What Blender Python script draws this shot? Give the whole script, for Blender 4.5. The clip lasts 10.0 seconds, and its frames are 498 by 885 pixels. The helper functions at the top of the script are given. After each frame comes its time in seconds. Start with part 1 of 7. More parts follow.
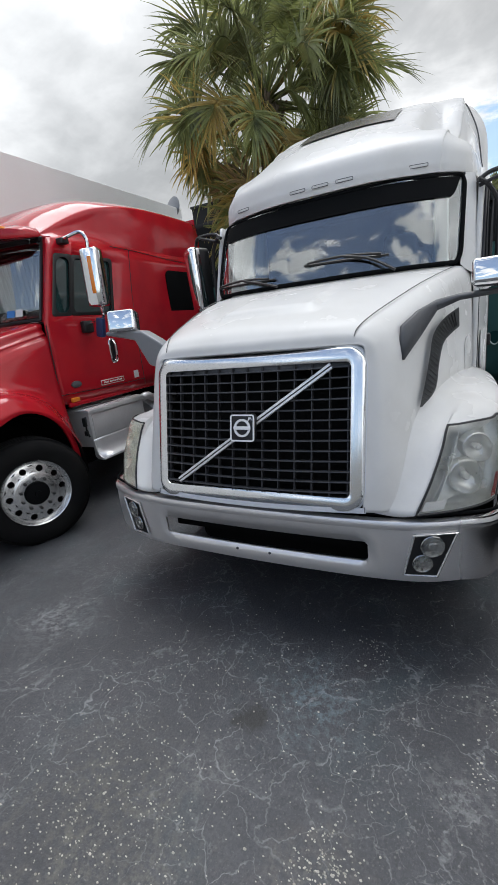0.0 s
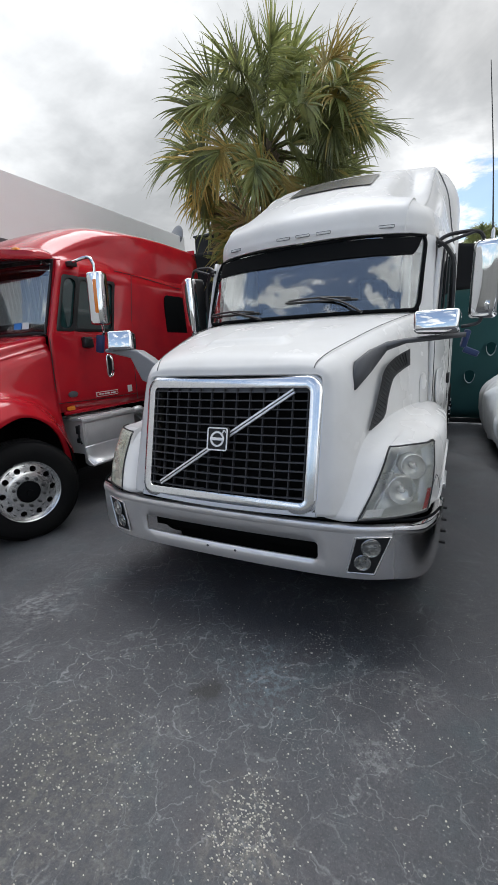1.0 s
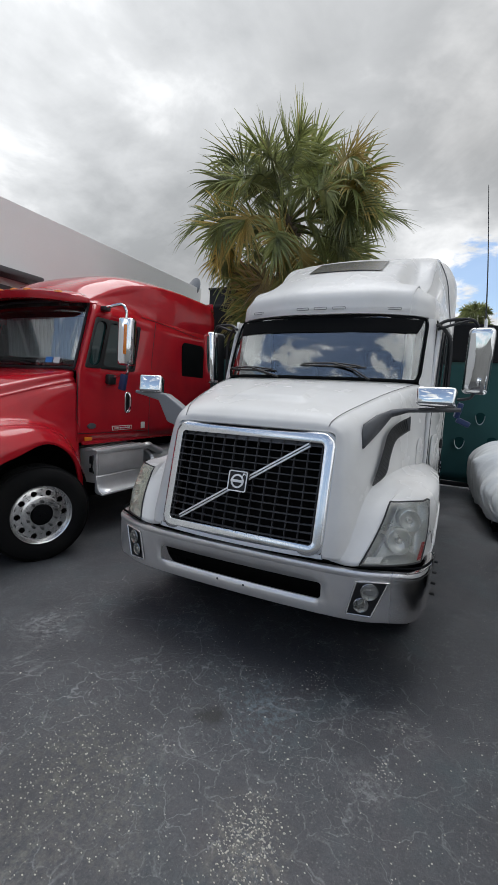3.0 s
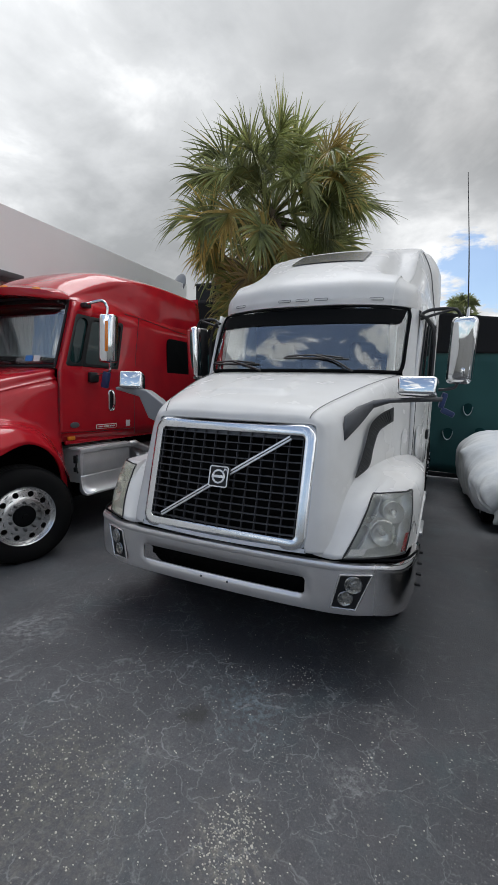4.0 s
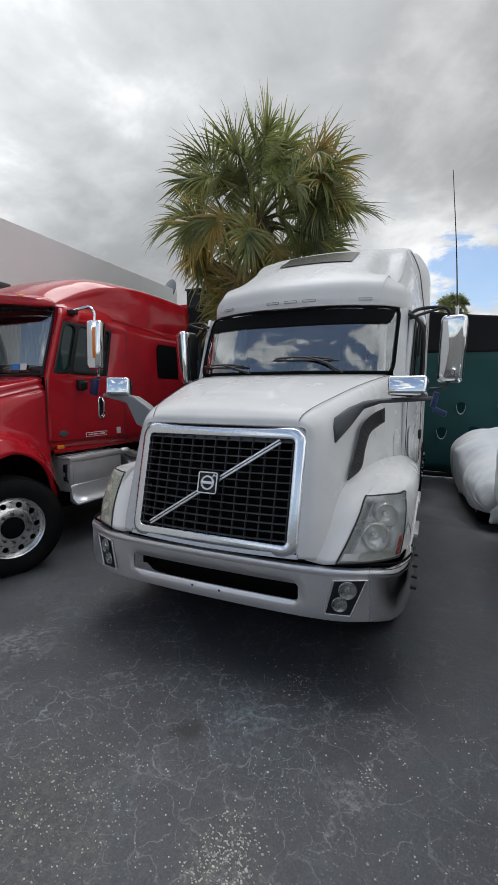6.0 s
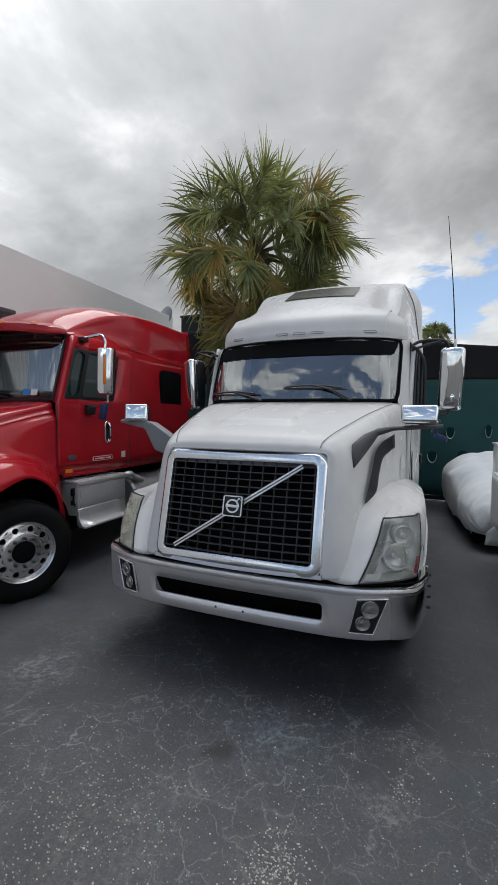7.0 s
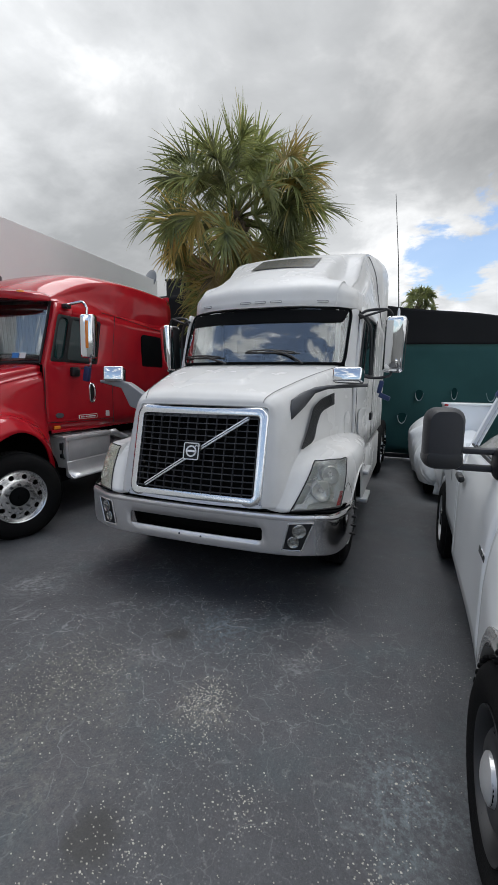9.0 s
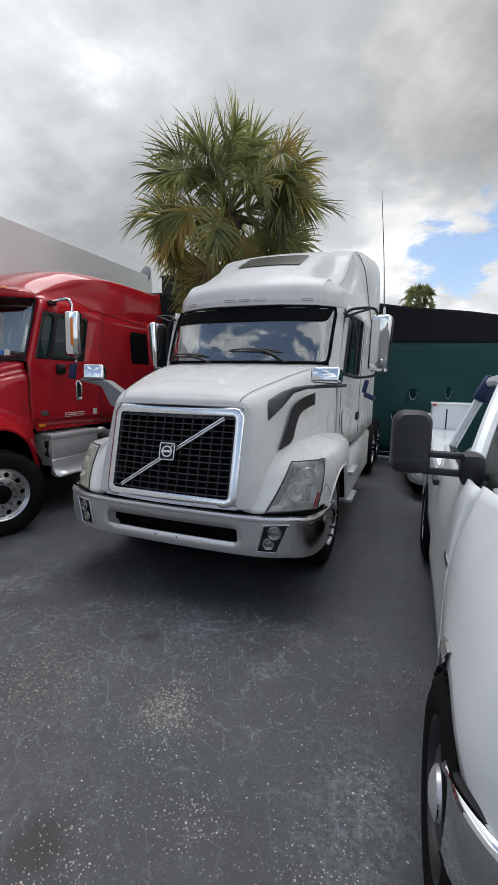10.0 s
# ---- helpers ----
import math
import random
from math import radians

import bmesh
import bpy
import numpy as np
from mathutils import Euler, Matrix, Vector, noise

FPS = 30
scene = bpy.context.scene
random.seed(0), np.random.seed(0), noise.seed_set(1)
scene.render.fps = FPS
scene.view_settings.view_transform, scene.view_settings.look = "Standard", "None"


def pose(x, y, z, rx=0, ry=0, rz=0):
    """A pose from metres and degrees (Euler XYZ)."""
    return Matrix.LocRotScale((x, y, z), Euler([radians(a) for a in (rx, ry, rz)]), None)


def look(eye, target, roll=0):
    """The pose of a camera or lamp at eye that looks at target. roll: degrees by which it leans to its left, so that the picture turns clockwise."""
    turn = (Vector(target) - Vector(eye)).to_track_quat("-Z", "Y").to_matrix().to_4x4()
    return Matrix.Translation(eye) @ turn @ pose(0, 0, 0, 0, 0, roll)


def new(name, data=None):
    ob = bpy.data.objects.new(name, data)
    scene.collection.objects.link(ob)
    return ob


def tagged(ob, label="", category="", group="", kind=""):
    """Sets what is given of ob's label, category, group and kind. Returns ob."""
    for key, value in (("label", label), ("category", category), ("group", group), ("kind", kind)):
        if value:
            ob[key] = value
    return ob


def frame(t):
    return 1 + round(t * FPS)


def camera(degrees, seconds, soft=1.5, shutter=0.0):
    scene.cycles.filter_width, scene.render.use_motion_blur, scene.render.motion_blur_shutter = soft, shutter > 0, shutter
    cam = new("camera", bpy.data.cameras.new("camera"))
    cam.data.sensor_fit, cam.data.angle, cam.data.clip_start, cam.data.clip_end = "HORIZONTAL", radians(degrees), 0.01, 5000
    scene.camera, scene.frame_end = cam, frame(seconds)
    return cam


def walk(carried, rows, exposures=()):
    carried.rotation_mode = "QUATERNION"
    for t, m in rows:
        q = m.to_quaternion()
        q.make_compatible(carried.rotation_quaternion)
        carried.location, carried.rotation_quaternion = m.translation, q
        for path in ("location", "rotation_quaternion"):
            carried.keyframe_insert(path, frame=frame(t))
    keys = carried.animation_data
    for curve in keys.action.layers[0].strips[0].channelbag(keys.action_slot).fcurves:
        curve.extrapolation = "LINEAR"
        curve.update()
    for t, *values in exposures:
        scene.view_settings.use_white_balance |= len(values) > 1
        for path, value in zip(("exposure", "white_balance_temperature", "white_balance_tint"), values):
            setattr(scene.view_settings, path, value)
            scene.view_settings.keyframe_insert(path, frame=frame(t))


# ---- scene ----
cam = camera(61.2, 10.0, soft=0.6)
PATH = [
    (0, (1.034, -1.888, 1.777), (0.129, -0.187, 1.242), -6.4),
    (0.5, (1.134, -2.055, 1.794), (0.241, -0.34, 1.283), -4.1),
    (1, (1.292, -2.174, 1.793), (0.425, -0.425, 1.358), -2.5),
    (1.5, (1.278, -2.373, 1.85), (0.426, -0.581, 1.605), -1.2),
    (2, (1.225, -2.555, 1.866), (0.378, -0.758, 1.634), 2.4),
    (2.5, (1.233, -2.562, 1.864), (0.39, -0.762, 1.639), 3.1),
    (4, (1.31, -2.458, 1.837), (0.503, -0.645, 1.594), 1.7),
    (4.5, (1.33, -2.461, 1.835), (0.541, -0.64, 1.588), 0.4),
    (5, (1.311, -2.45, 1.83), (0.54, -0.622, 1.573), -0.0),
    (6.3, (1.332, -2.378, 1.839), (0.537, -0.552, 1.653), 0.6),
    (6.5, (1.296, -2.439, 1.86), (0.514, -0.605, 1.708), 0.9),
    (7, (1.141, -2.613, 1.862), (0.412, -0.754, 1.747), 0.6),
    (7.5, (1.129, -2.662, 1.848), (0.451, -0.786, 1.704), -0.1),
    (7.8, (1.264, -2.669, 1.829), (0.593, -0.793, 1.676), -0.46),
    (8, (1.354, -2.674, 1.817), (0.654, -0.81, 1.622), -0.7),
    (8.5, (1.563, -2.857, 1.806), (0.866, -0.998, 1.564), -0.6),
    (9, (1.653, -3.057, 1.828), (0.959, -1.202, 1.547), 0.7),
    (9.5, (1.716, -3.074, 1.853), (1.019, -1.223, 1.559), 0.6),
    (10, (1.827, -2.945, 1.855), (1.129, -1.094, 1.559), 1.0),
]
walk(cam, [(t, look(eye, target, roll)) for t, eye, target, roll in PATH], [(0.0, 0.28), (0.5, 0.33), (1.0, 0.28), (1.5, 0.10), (2.0, -0.10), (2.6, -0.04), (4.0, -0.04), (5.0, -0.02), (6.5, -0.14), (7.2, -0.16), (7.8, 0.05), (8.4, 0.05), (9.2, 0.0), (10.0, -0.02)])

# ---- world, sun, light ----
SUN_AZ, SUN_EL = 12.0, 71.0      # degrees: azimuth to the left of +y, height


def build_world():
    w = bpy.data.worlds.new("sky")
    scene.world = w
    w.use_nodes = True
    nt = w.node_tree
    nt.nodes.clear()
    N, Lk = nt.nodes.new, nt.links.new

    def math_node(op, a, b=None, c=None, clamp=False):
        n = N("ShaderNodeMath")
        n.operation, n.use_clamp = op, clamp
        for i, v in enumerate((a, b, c)):
            if v is None:
                continue
            if isinstance(v, (int, float)):
                n.inputs[i].default_value = v
            else:
                Lk(v, n.inputs[i])
        return n.outputs[0]

    out, bg = N("ShaderNodeOutputWorld"), N("ShaderNodeBackground")
    sky = N("ShaderNodeTexSky")
    sky.sky_type, sky.sun_disc = "NISHITA", False
    sky.sun_elevation, sky.sun_rotation = radians(SUN_EL), radians(-SUN_AZ)
    sky.air_density, sky.dust_density, sky.ozone_density = 1.0, 0.6, 1.5
    tc, sep = N("ShaderNodeTexCoord"), N("ShaderNodeSeparateXYZ")
    Lk(tc.outputs["Generated"], sep.inputs[0])
    # the cloud deck: directions laid out on a flat layer
    lift = math_node("ADD", math_node("MAXIMUM", sep.outputs[2], 0.0), 0.22)
    comb = N("ShaderNodeCombineXYZ")
    Lk(math_node("DIVIDE", sep.outputs[0], lift), comb.inputs[0])
    Lk(math_node("DIVIDE", sep.outputs[1], lift), comb.inputs[1])
    comb.inputs[2].default_value = 0.0

    def cloud(scale, detail, rough, distort, off):
        m = N("ShaderNodeMapping")
        m.inputs["Location"].default_value = off
        Lk(comb.outputs[0], m.inputs[0])
        n = N("ShaderNodeTexNoise")
        n.inputs["Scale"].default_value, n.inputs["Detail"].default_value = scale, detail
        n.inputs["Roughness"].default_value, n.inputs["Distortion"].default_value = rough, distort
        Lk(m.outputs[0], n.inputs["Vector"])
        return n.outputs[0]

    def toward(az, el, inner, outer):
        """1 near a direction, 0 away from it."""
        a, e = radians(az), radians(el)
        d = N("ShaderNodeVectorMath")
        d.operation = "DOT_PRODUCT"
        Lk(tc.outputs["Generated"], d.inputs[0])
        d.inputs[1].default_value = (-math.sin(a) * math.cos(e), math.cos(a) * math.cos(e), math.sin(e))
        r = N("ShaderNodeMapRange")
        r.interpolation_type = "SMOOTHSTEP"
        r.inputs[1].default_value, r.inputs[2].default_value = math.cos(radians(outer)), math.cos(radians(inner))
        Lk(d.outputs["Value"], r.inputs[0])
        return r.outputs[0]

    big, fine = cloud(1.15, 6.0, 0.55, 0.3, (3.1, 1.7, 0)), cloud(3.0, 8.0, 0.6, 0.4, (0.4, 5.2, 0))
    tone = math_node("ADD", math_node("MULTIPLY", big, 0.7), math_node("MULTIPLY", fine, 0.3))
    ramp = N("ShaderNodeValToRGB")
    cr = ramp.color_ramp
    cr.elements[0].position, cr.elements[0].color = 0.36, (0.40, 0.415, 0.43, 1)
    cr.elements[1].position, cr.elements[1].color = 0.64, (0.92, 0.93, 0.94, 1)
    e = cr.elements.new(0.5)
    e.color = (0.55, 0.565, 0.58, 1)
    Lk(tone, ramp.inputs[0])
    # thinner, sunlit cloud overhead and behind; both unseen sides brightened to lift dark side faces; a bright break to
    # the north-west; a pale bank low in the north
    glow = toward(49, 33, 2, 24)
    low = toward(5, 12, 3, 17)
    over = toward(-165, 58, 12, 92)
    lit = math_node("ADD", math_node("MULTIPLY", glow, math_node("MULTIPLY", tone, 1.08)), math_node("MULTIPLY", over, 1.15))
    lit = math_node("ADD", lit, math_node("MULTIPLY", low, 0.36))
    lit = math_node("ADD", lit, math_node("MULTIPLY", toward(-12, 9.5, 2, 9), 0.55))
    # added brightness east and west, out of view, as fill
    lit = math_node("ADD", lit, math_node("MULTIPLY", math_node("ADD", toward(-85, 35, 15, 60), toward(95, 32, 12, 50)), 0.40))
    lit = math_node("SUBTRACT", lit, math_node("MULTIPLY", toward(-5, 33, 5, 16), 0.22))
    lit = math_node("ADD", lit, math_node("MULTIPLY", toward(17, 40, 5, 20), 0.22))
    bright = math_node("ADD", 0.92, lit)
    scaled = N("ShaderNodeVectorMath")
    scaled.operation = "SCALE"
    Lk(ramp.outputs[0], scaled.inputs[0])
    Lk(bright, scaled.inputs["Scale"])
    # gaps of blue: low in the north, and between the clouds behind
    low_gap = math_node("SUBTRACT", toward(-8, 14.5, 1, 11.5), math_node("MULTIPLY", toward(-12.5, 8.5, 2, 8.0), 1.0), clamp=True)
    behind = toward(172, 42, 18, 62)
    gaps = math_node("MAXIMUM", low_gap, math_node("MULTIPLY", behind, 0.88))
    patch = cloud(3.0, 9.0, 0.60, 0.25, (7.7, 2.2, 0))
    hole = N("ShaderNodeMapRange")
    hole.interpolation_type = "SMOOTHSTEP"
    hole.inputs[1].default_value, hole.inputs[2].default_value = 0.16, 0.46
    Lk(math_node("ADD", math_node("MULTIPLY", math_node("MULTIPLY", math_node("SUBTRACT", patch, 0.5), 3.0), math_node("MULTIPLY", gaps, 3.0, clamp=True)), math_node("ADD", math_node("MULTIPLY", gaps, 0.37), math_node("MULTIPLY", behind, 0.20))), hole.inputs[0])
    clear = math_node("MULTIPLY", hole.outputs[0], 0.92)
    blue = N("ShaderNodeVectorMath")
    blue.operation = "SCALE"
    Lk(sky.outputs[0], blue.inputs[0])
    blue.inputs["Scale"].default_value = 0.155
    mix = N("ShaderNodeMix")
    mix.data_type = "RGBA"
    Lk(clear, mix.inputs["Factor"])
    Lk(scaled.outputs[0], mix.inputs["A"])
    Lk(blue.outputs[0], mix.inputs["B"])
    Lk(mix.outputs["Result"], bg.inputs["Color"])
    bg.inputs["Strength"].default_value = 1.0
    Lk(bg.outputs[0], out.inputs[0])


build_world()
sun = new("sun", bpy.data.lights.new("sun", "SUN"))
sun.data.energy, sun.data.angle, sun.data.color = 1.6, radians(34), (0.975, 0.985, 1.0)
sun.matrix_world = look((0, 0, 0), (math.sin(radians(SUN_AZ)) * math.cos(radians(SUN_EL)), -math.cos(radians(SUN_AZ)) * math.cos(radians(SUN_EL)), -math.sin(radians(SUN_EL))))


# ---- materials ----
def material(name, color, rough=0.5, metal=0.0, coat=0.0, var=0.08, var_scale=3.0, grain=0.05, grain_scale=60.0, bump=0.02, bump_scale=120.0, trans=0.0, ior=1.5, emit=0.0, alt=None, rough_var=0.1, per_object=0.0, spec=0.5):
    """A surface with colour drift at two scales, uneven gloss and a fine relief."""
    m = bpy.data.materials.new(name)
    m.use_nodes = True
    nt = m.node_tree
    b = nt.nodes["Principled BSDF"]
    N, Lk = nt.nodes.new, nt.links.new
    tc = N("ShaderNodeTexCoord")
    big, small = N("ShaderNodeTexNoise"), N("ShaderNodeTexNoise")
    for n, s, d in ((big, var_scale, 4), (small, grain_scale, 3)):
        n.inputs["Scale"].default_value, n.inputs["Detail"].default_value = s, d
        Lk(tc.outputs["Object"], n.inputs["Vector"])
    c2 = alt or [min(1, c * (1 - 4 * var)) for c in color]
    mix = N("ShaderNodeMix")
    mix.data_type = "RGBA"
    mix.inputs["A"].default_value, mix.inputs["B"].default_value = (*color, 1), (*c2, 1)
    r = N("ShaderNodeMapRange")
    r.inputs[1].default_value, r.inputs[2].default_value = 0.42, 0.75
    r.inputs[4].default_value = 1.0 if alt else 0.5
    Lk(big.outputs[0], r.inputs[0])
    Lk(r.outputs[0], mix.inputs["Factor"])
    g = N("ShaderNodeMix")
    g.data_type, g.blend_type = "RGBA", "MULTIPLY"
    g.inputs["Factor"].default_value = 1.0
    gr = N("ShaderNodeMapRange")
    gr.inputs[3].default_value, gr.inputs[4].default_value = 1 - grain, 1 + grain
    Lk(small.outputs[0], gr.inputs[0])
    Lk(mix.outputs["Result"], g.inputs["A"])
    Lk(gr.outputs[0], g.inputs["B"])
    last = g.outputs["Result"]
    if per_object:
        info, pr, h = N("ShaderNodeObjectInfo"), N("ShaderNodeMapRange"), N("ShaderNodeMix")
        pr.inputs[3].default_value, pr.inputs[4].default_value = 1 - per_object, 1 + per_object
        Lk(info.outputs["Random"], pr.inputs[0])
        h.data_type, h.blend_type = "RGBA", "MULTIPLY"
        h.inputs["Factor"].default_value = 1.0
        Lk(last, h.inputs["A"])
        Lk(pr.outputs[0], h.inputs["B"])
        last = h.outputs["Result"]
    Lk(last, b.inputs["Base Color"])
    rr = N("ShaderNodeMapRange")
    rr.inputs[3].default_value, rr.inputs[4].default_value = max(0.0, rough - rough_var * rough), min(1, rough + rough_var * rough)
    Lk(big.outputs[0], rr.inputs[0])
    Lk(rr.outputs[0], b.inputs["Roughness"])
    b.inputs["Metallic"].default_value = metal
    b.inputs["Specular IOR Level"].default_value = spec
    b.inputs["Coat Weight"].default_value = coat
    b.inputs["Coat Roughness"].default_value = 0.06
    b.inputs["Transmission Weight"].default_value = trans
    b.inputs["IOR"].default_value = ior
    if emit:
        b.inputs["Emission Strength"].default_value = emit
        b.inputs["Emission Color"].default_value = (*color, 1)
    if bump:
        bn, bp = N("ShaderNodeTexNoise"), N("ShaderNodeBump")
        bn.inputs["Scale"].default_value = bump_scale
        Lk(tc.outputs["Object"], bn.inputs["Vector"])
        bp.inputs["Strength"].default_value, bp.inputs["Distance"].default_value = 1.0, bump * 0.1
        Lk(bn.outputs[0], bp.inputs["Height"])
        Lk(bp.outputs[0], b.inputs["Normal"])
    return m


M = {}
M["white"] = material("white_paint", (0.63, 0.622, 0.605), 0.27, coat=0.0, var=0.02, grain=0.012, bump=0.0, alt=(0.57, 0.56, 0.54), spec=0.11)
M["red"] = material("red_paint", (0.40, 0.010, 0.018), 0.16, coat=0.45, spec=0.18, var=0.05, grain=0.02, bump=0.0, alt=(0.30, 0.007, 0.016))
M["pickup_white"] = material("pickup_white_paint", (0.86, 0.88, 0.895), 0.3, coat=0.6, var=0.02, grain=0.01, bump=0.0)
M["chrome"] = material("chrome", (0.78, 0.79, 0.80), 0.05, metal=1.0, var=0.03, grain=0.02, bump=0.0, rough_var=0.6)
M["bright_trim"] = material("satin_silver_paint", (0.64, 0.63, 0.61), 0.26, metal=0.62, coat=0.2, var=0.03, grain=0.03, bump=0.0, alt=(0.50, 0.49, 0.485))
M["badge_white"] = material("badge_silver", (0.85, 0.85, 0.85), 0.35, metal=0.0, var=0.02, bump=0.0)
M["aluminium"] = material("dull_aluminium", (0.72, 0.72, 0.72), 0.36, metal=0.6, var=0.08, grain=0.06, bump=0.004, alt=(0.58, 0.58, 0.58))
M["rubber"] = material("tyre_rubber", (0.007, 0.007, 0.0075), 0.8, var=0.1, grain=0.15, bump=0.02, alt=(0.012, 0.012, 0.0115), spec=0.10)
M["black"] = material("black_plastic", (0.008, 0.008, 0.009), 0.45, var=0.06, grain=0.08, bump=0.008, bump_scale=300)
M["dark_grey"] = material("grey_plastic", (0.075, 0.077, 0.083), 0.5, var=0.05, grain=0.08, bump=0.008, bump_scale=300)
M["mirror_black"] = material("mirror_housing_plastic", (0.030, 0.030, 0.033), 0.5, var=0.06, grain=0.08, bump=0.006, bump_scale=300, spec=0.35)
M["mid_grey"] = material("mirror_arm_grey", (0.20, 0.205, 0.215), 0.45, var=0.05, bump=0.004)
# near-black grime: shade under and behind parts is put into the colour
M["under"] = material("shaded_chassis_grime", (0.006, 0.006, 0.006), 0.85, var=0.2, grain=0.2, bump=0.03, bump_scale=40, spec=0.08)
M["glass"] = material("window_glass", (0.80, 0.87, 0.87), 0.015, var=0, grain=0, bump=0.0, trans=1.0, ior=2.2, rough_var=0)
M["lens"] = material("hazed_lamp_lens", (0.97, 0.97, 0.94), 0.24, var=0.02, var_scale=6, grain=0.02, bump=0.0, trans=0.93, ior=1.35, alt=(0.90, 0.89, 0.80), rough_var=0.7)
M["lens_yellow"] = material("yellowed_lamp_lens", (0.88, 0.86, 0.72), 0.12, var=0.05, var_scale=9, grain=0.03, bump=0.0, trans=0.72, ior=1.35, alt=(0.80, 0.77, 0.58), rough_var=0.4)
M["amber"] = material("amber_lens", (0.75, 0.22, 0.02), 0.25, coat=0.6, var=0.03, bump=0.01, bump_scale=200)
M["red_lens"] = material("red_lens", (0.45, 0.03, 0.03), 0.25, coat=0.6, var=0.03, bump=0.01)
M["shade_band"] = material("black_shade_band", (0.006, 0.0065, 0.007), 0.8, var=0.05, bump=0.0, spec=0.03)
M["cloth"] = material("grey_curtain", (0.72, 0.73, 0.72), 0.9, var=0.06, grain=0.1, bump=0.04, bump_scale=60)
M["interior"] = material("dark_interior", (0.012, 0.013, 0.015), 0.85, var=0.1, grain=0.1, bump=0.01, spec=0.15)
M["seat"] = material("grey_seat", (0.10, 0.105, 0.115), 0.85, var=0.08, grain=0.1, bump=0.02)
M["blue"] = material("blue_plastic", (0.012, 0.030, 0.10), 0.45, var=0.08, grain=0.05, bump=0.005)
M["stucco"] = material("painted_stucco_wall", (0.80, 0.805, 0.80), 0.85, var=0.03, var_scale=0.6, grain=0.03, grain_scale=40, bump=0.05, bump_scale=90, alt=(0.75, 0.755, 0.75))
M["green_mesh"] = material("green_windscreen_mesh", (0.012, 0.075, 0.070), 0.75, var=0.08, var_scale=0.9, grain=0.10, grain_scale=220, bump=0.03, bump_scale=220, alt=(0.010, 0.058, 0.056))
M["black_mesh"] = material("black_shade_cloth", (0.0045, 0.0045, 0.005), 0.85, var=0.1, var_scale=0.9, grain=0.12, grain_scale=200, bump=0.03, bump_scale=200)
M["cover"] = material("white_car_cover", (0.57, 0.585, 0.59), 0.8, var=0.05, var_scale=2, grain=0.05, bump=0.03, bump_scale=25, alt=(0.48, 0.51, 0.54))
M["bark"] = material("palm_bark", (0.17, 0.13, 0.09), 0.9, var=0.15, grain=0.3, bump=0.2, bump_scale=30, alt=(0.07, 0.055, 0.04))
M["leaf"] = material("palm_leaf", (0.30, 0.325, 0.125), 0.30, var=0.15, var_scale=6.0, grain=0.2, bump=0.0, alt=(0.12, 0.14, 0.060), per_object=0.45)
M["leaf_y"] = material("yellowing_palm_leaf", (0.55, 0.41, 0.13), 0.42, var=0.15, grain=0.25, bump=0.0, alt=(0.36, 0.31, 0.11), per_object=0.2)
M["leaf_d"] = material("dead_palm_leaf", (0.56, 0.42, 0.22), 0.7, var=0.15, grain=0.25, bump=0.0, alt=(0.40, 0.30, 0.16), per_object=0.2)


for key in ("leaf", "leaf_y", "leaf_d"):
    nt = M[key].node_tree
    bs, om = nt.nodes["Principled BSDF"], nt.nodes["Material Output"]
    # single blades that have turned, among the rest of a fan
    gi, turn, cm = nt.nodes.new("ShaderNodeNewGeometry"), nt.nodes.new("ShaderNodeMapRange"), nt.nodes.new("ShaderNodeMix")
    cm.data_type = "RGBA"
    share, tint = {"leaf": (0.86, (0.50, 0.38, 0.12)), "leaf_y": (0.60, (0.24, 0.27, 0.09)), "leaf_d": (0.75, (0.20, 0.16, 0.10))}[key]
    turn.inputs[1].default_value, turn.inputs[2].default_value = share, share + 0.10
    nt.links.new(gi.outputs["Random Per Island"], turn.inputs[0])
    nt.links.new(turn.outputs[0], cm.inputs["Factor"])
    nt.links.new(bs.inputs["Base Color"].links[0].from_socket, cm.inputs["A"])
    cm.inputs["B"].default_value = (*tint, 1)
    nt.links.new(cm.outputs["Result"], bs.inputs["Base Color"])
    tr, mx = nt.nodes.new("ShaderNodeBsdfTranslucent"), nt.nodes.new("ShaderNodeMixShader")
    mx.inputs[0].default_value = 0.42
    nt.links.new(bs.inputs["Base Color"].links[0].from_socket, tr.inputs[0])
    nt.links.new(bs.outputs[0], mx.inputs[1])
    nt.links.new(tr.outputs[0], mx.inputs[2])
    nt.links.new(mx.outputs[0], om.inputs[0])


# ---- building blocks ----
def bm_obj(name, bm, mat, smooth=True, sharp=38):
    me = bpy.data.meshes.new(name)
    bmesh.ops.recalc_face_normals(bm, faces=bm.faces)
    bm.to_mesh(me)
    bm.free()
    if smooth:
        me.polygons.foreach_set("use_smooth", [True] * len(me.polygons))
        me.set_sharp_from_angle(angle=radians(sharp))
    me.materials.append(mat)
    return new(name, me)


def part(name, bm, mat, parent, label="", smooth=True, sharp=38):
    ob = bm_obj(name, bm, mat, smooth, sharp)
    ob.parent = parent
    if label:
        ob["label"] = label
    return ob


def thing(name, label, category, group="", at=None):
    e = new(name)
    e.empty_display_size = 0.2
    if at:
        e.matrix_world = at
    return tagged(e, label, category, group)


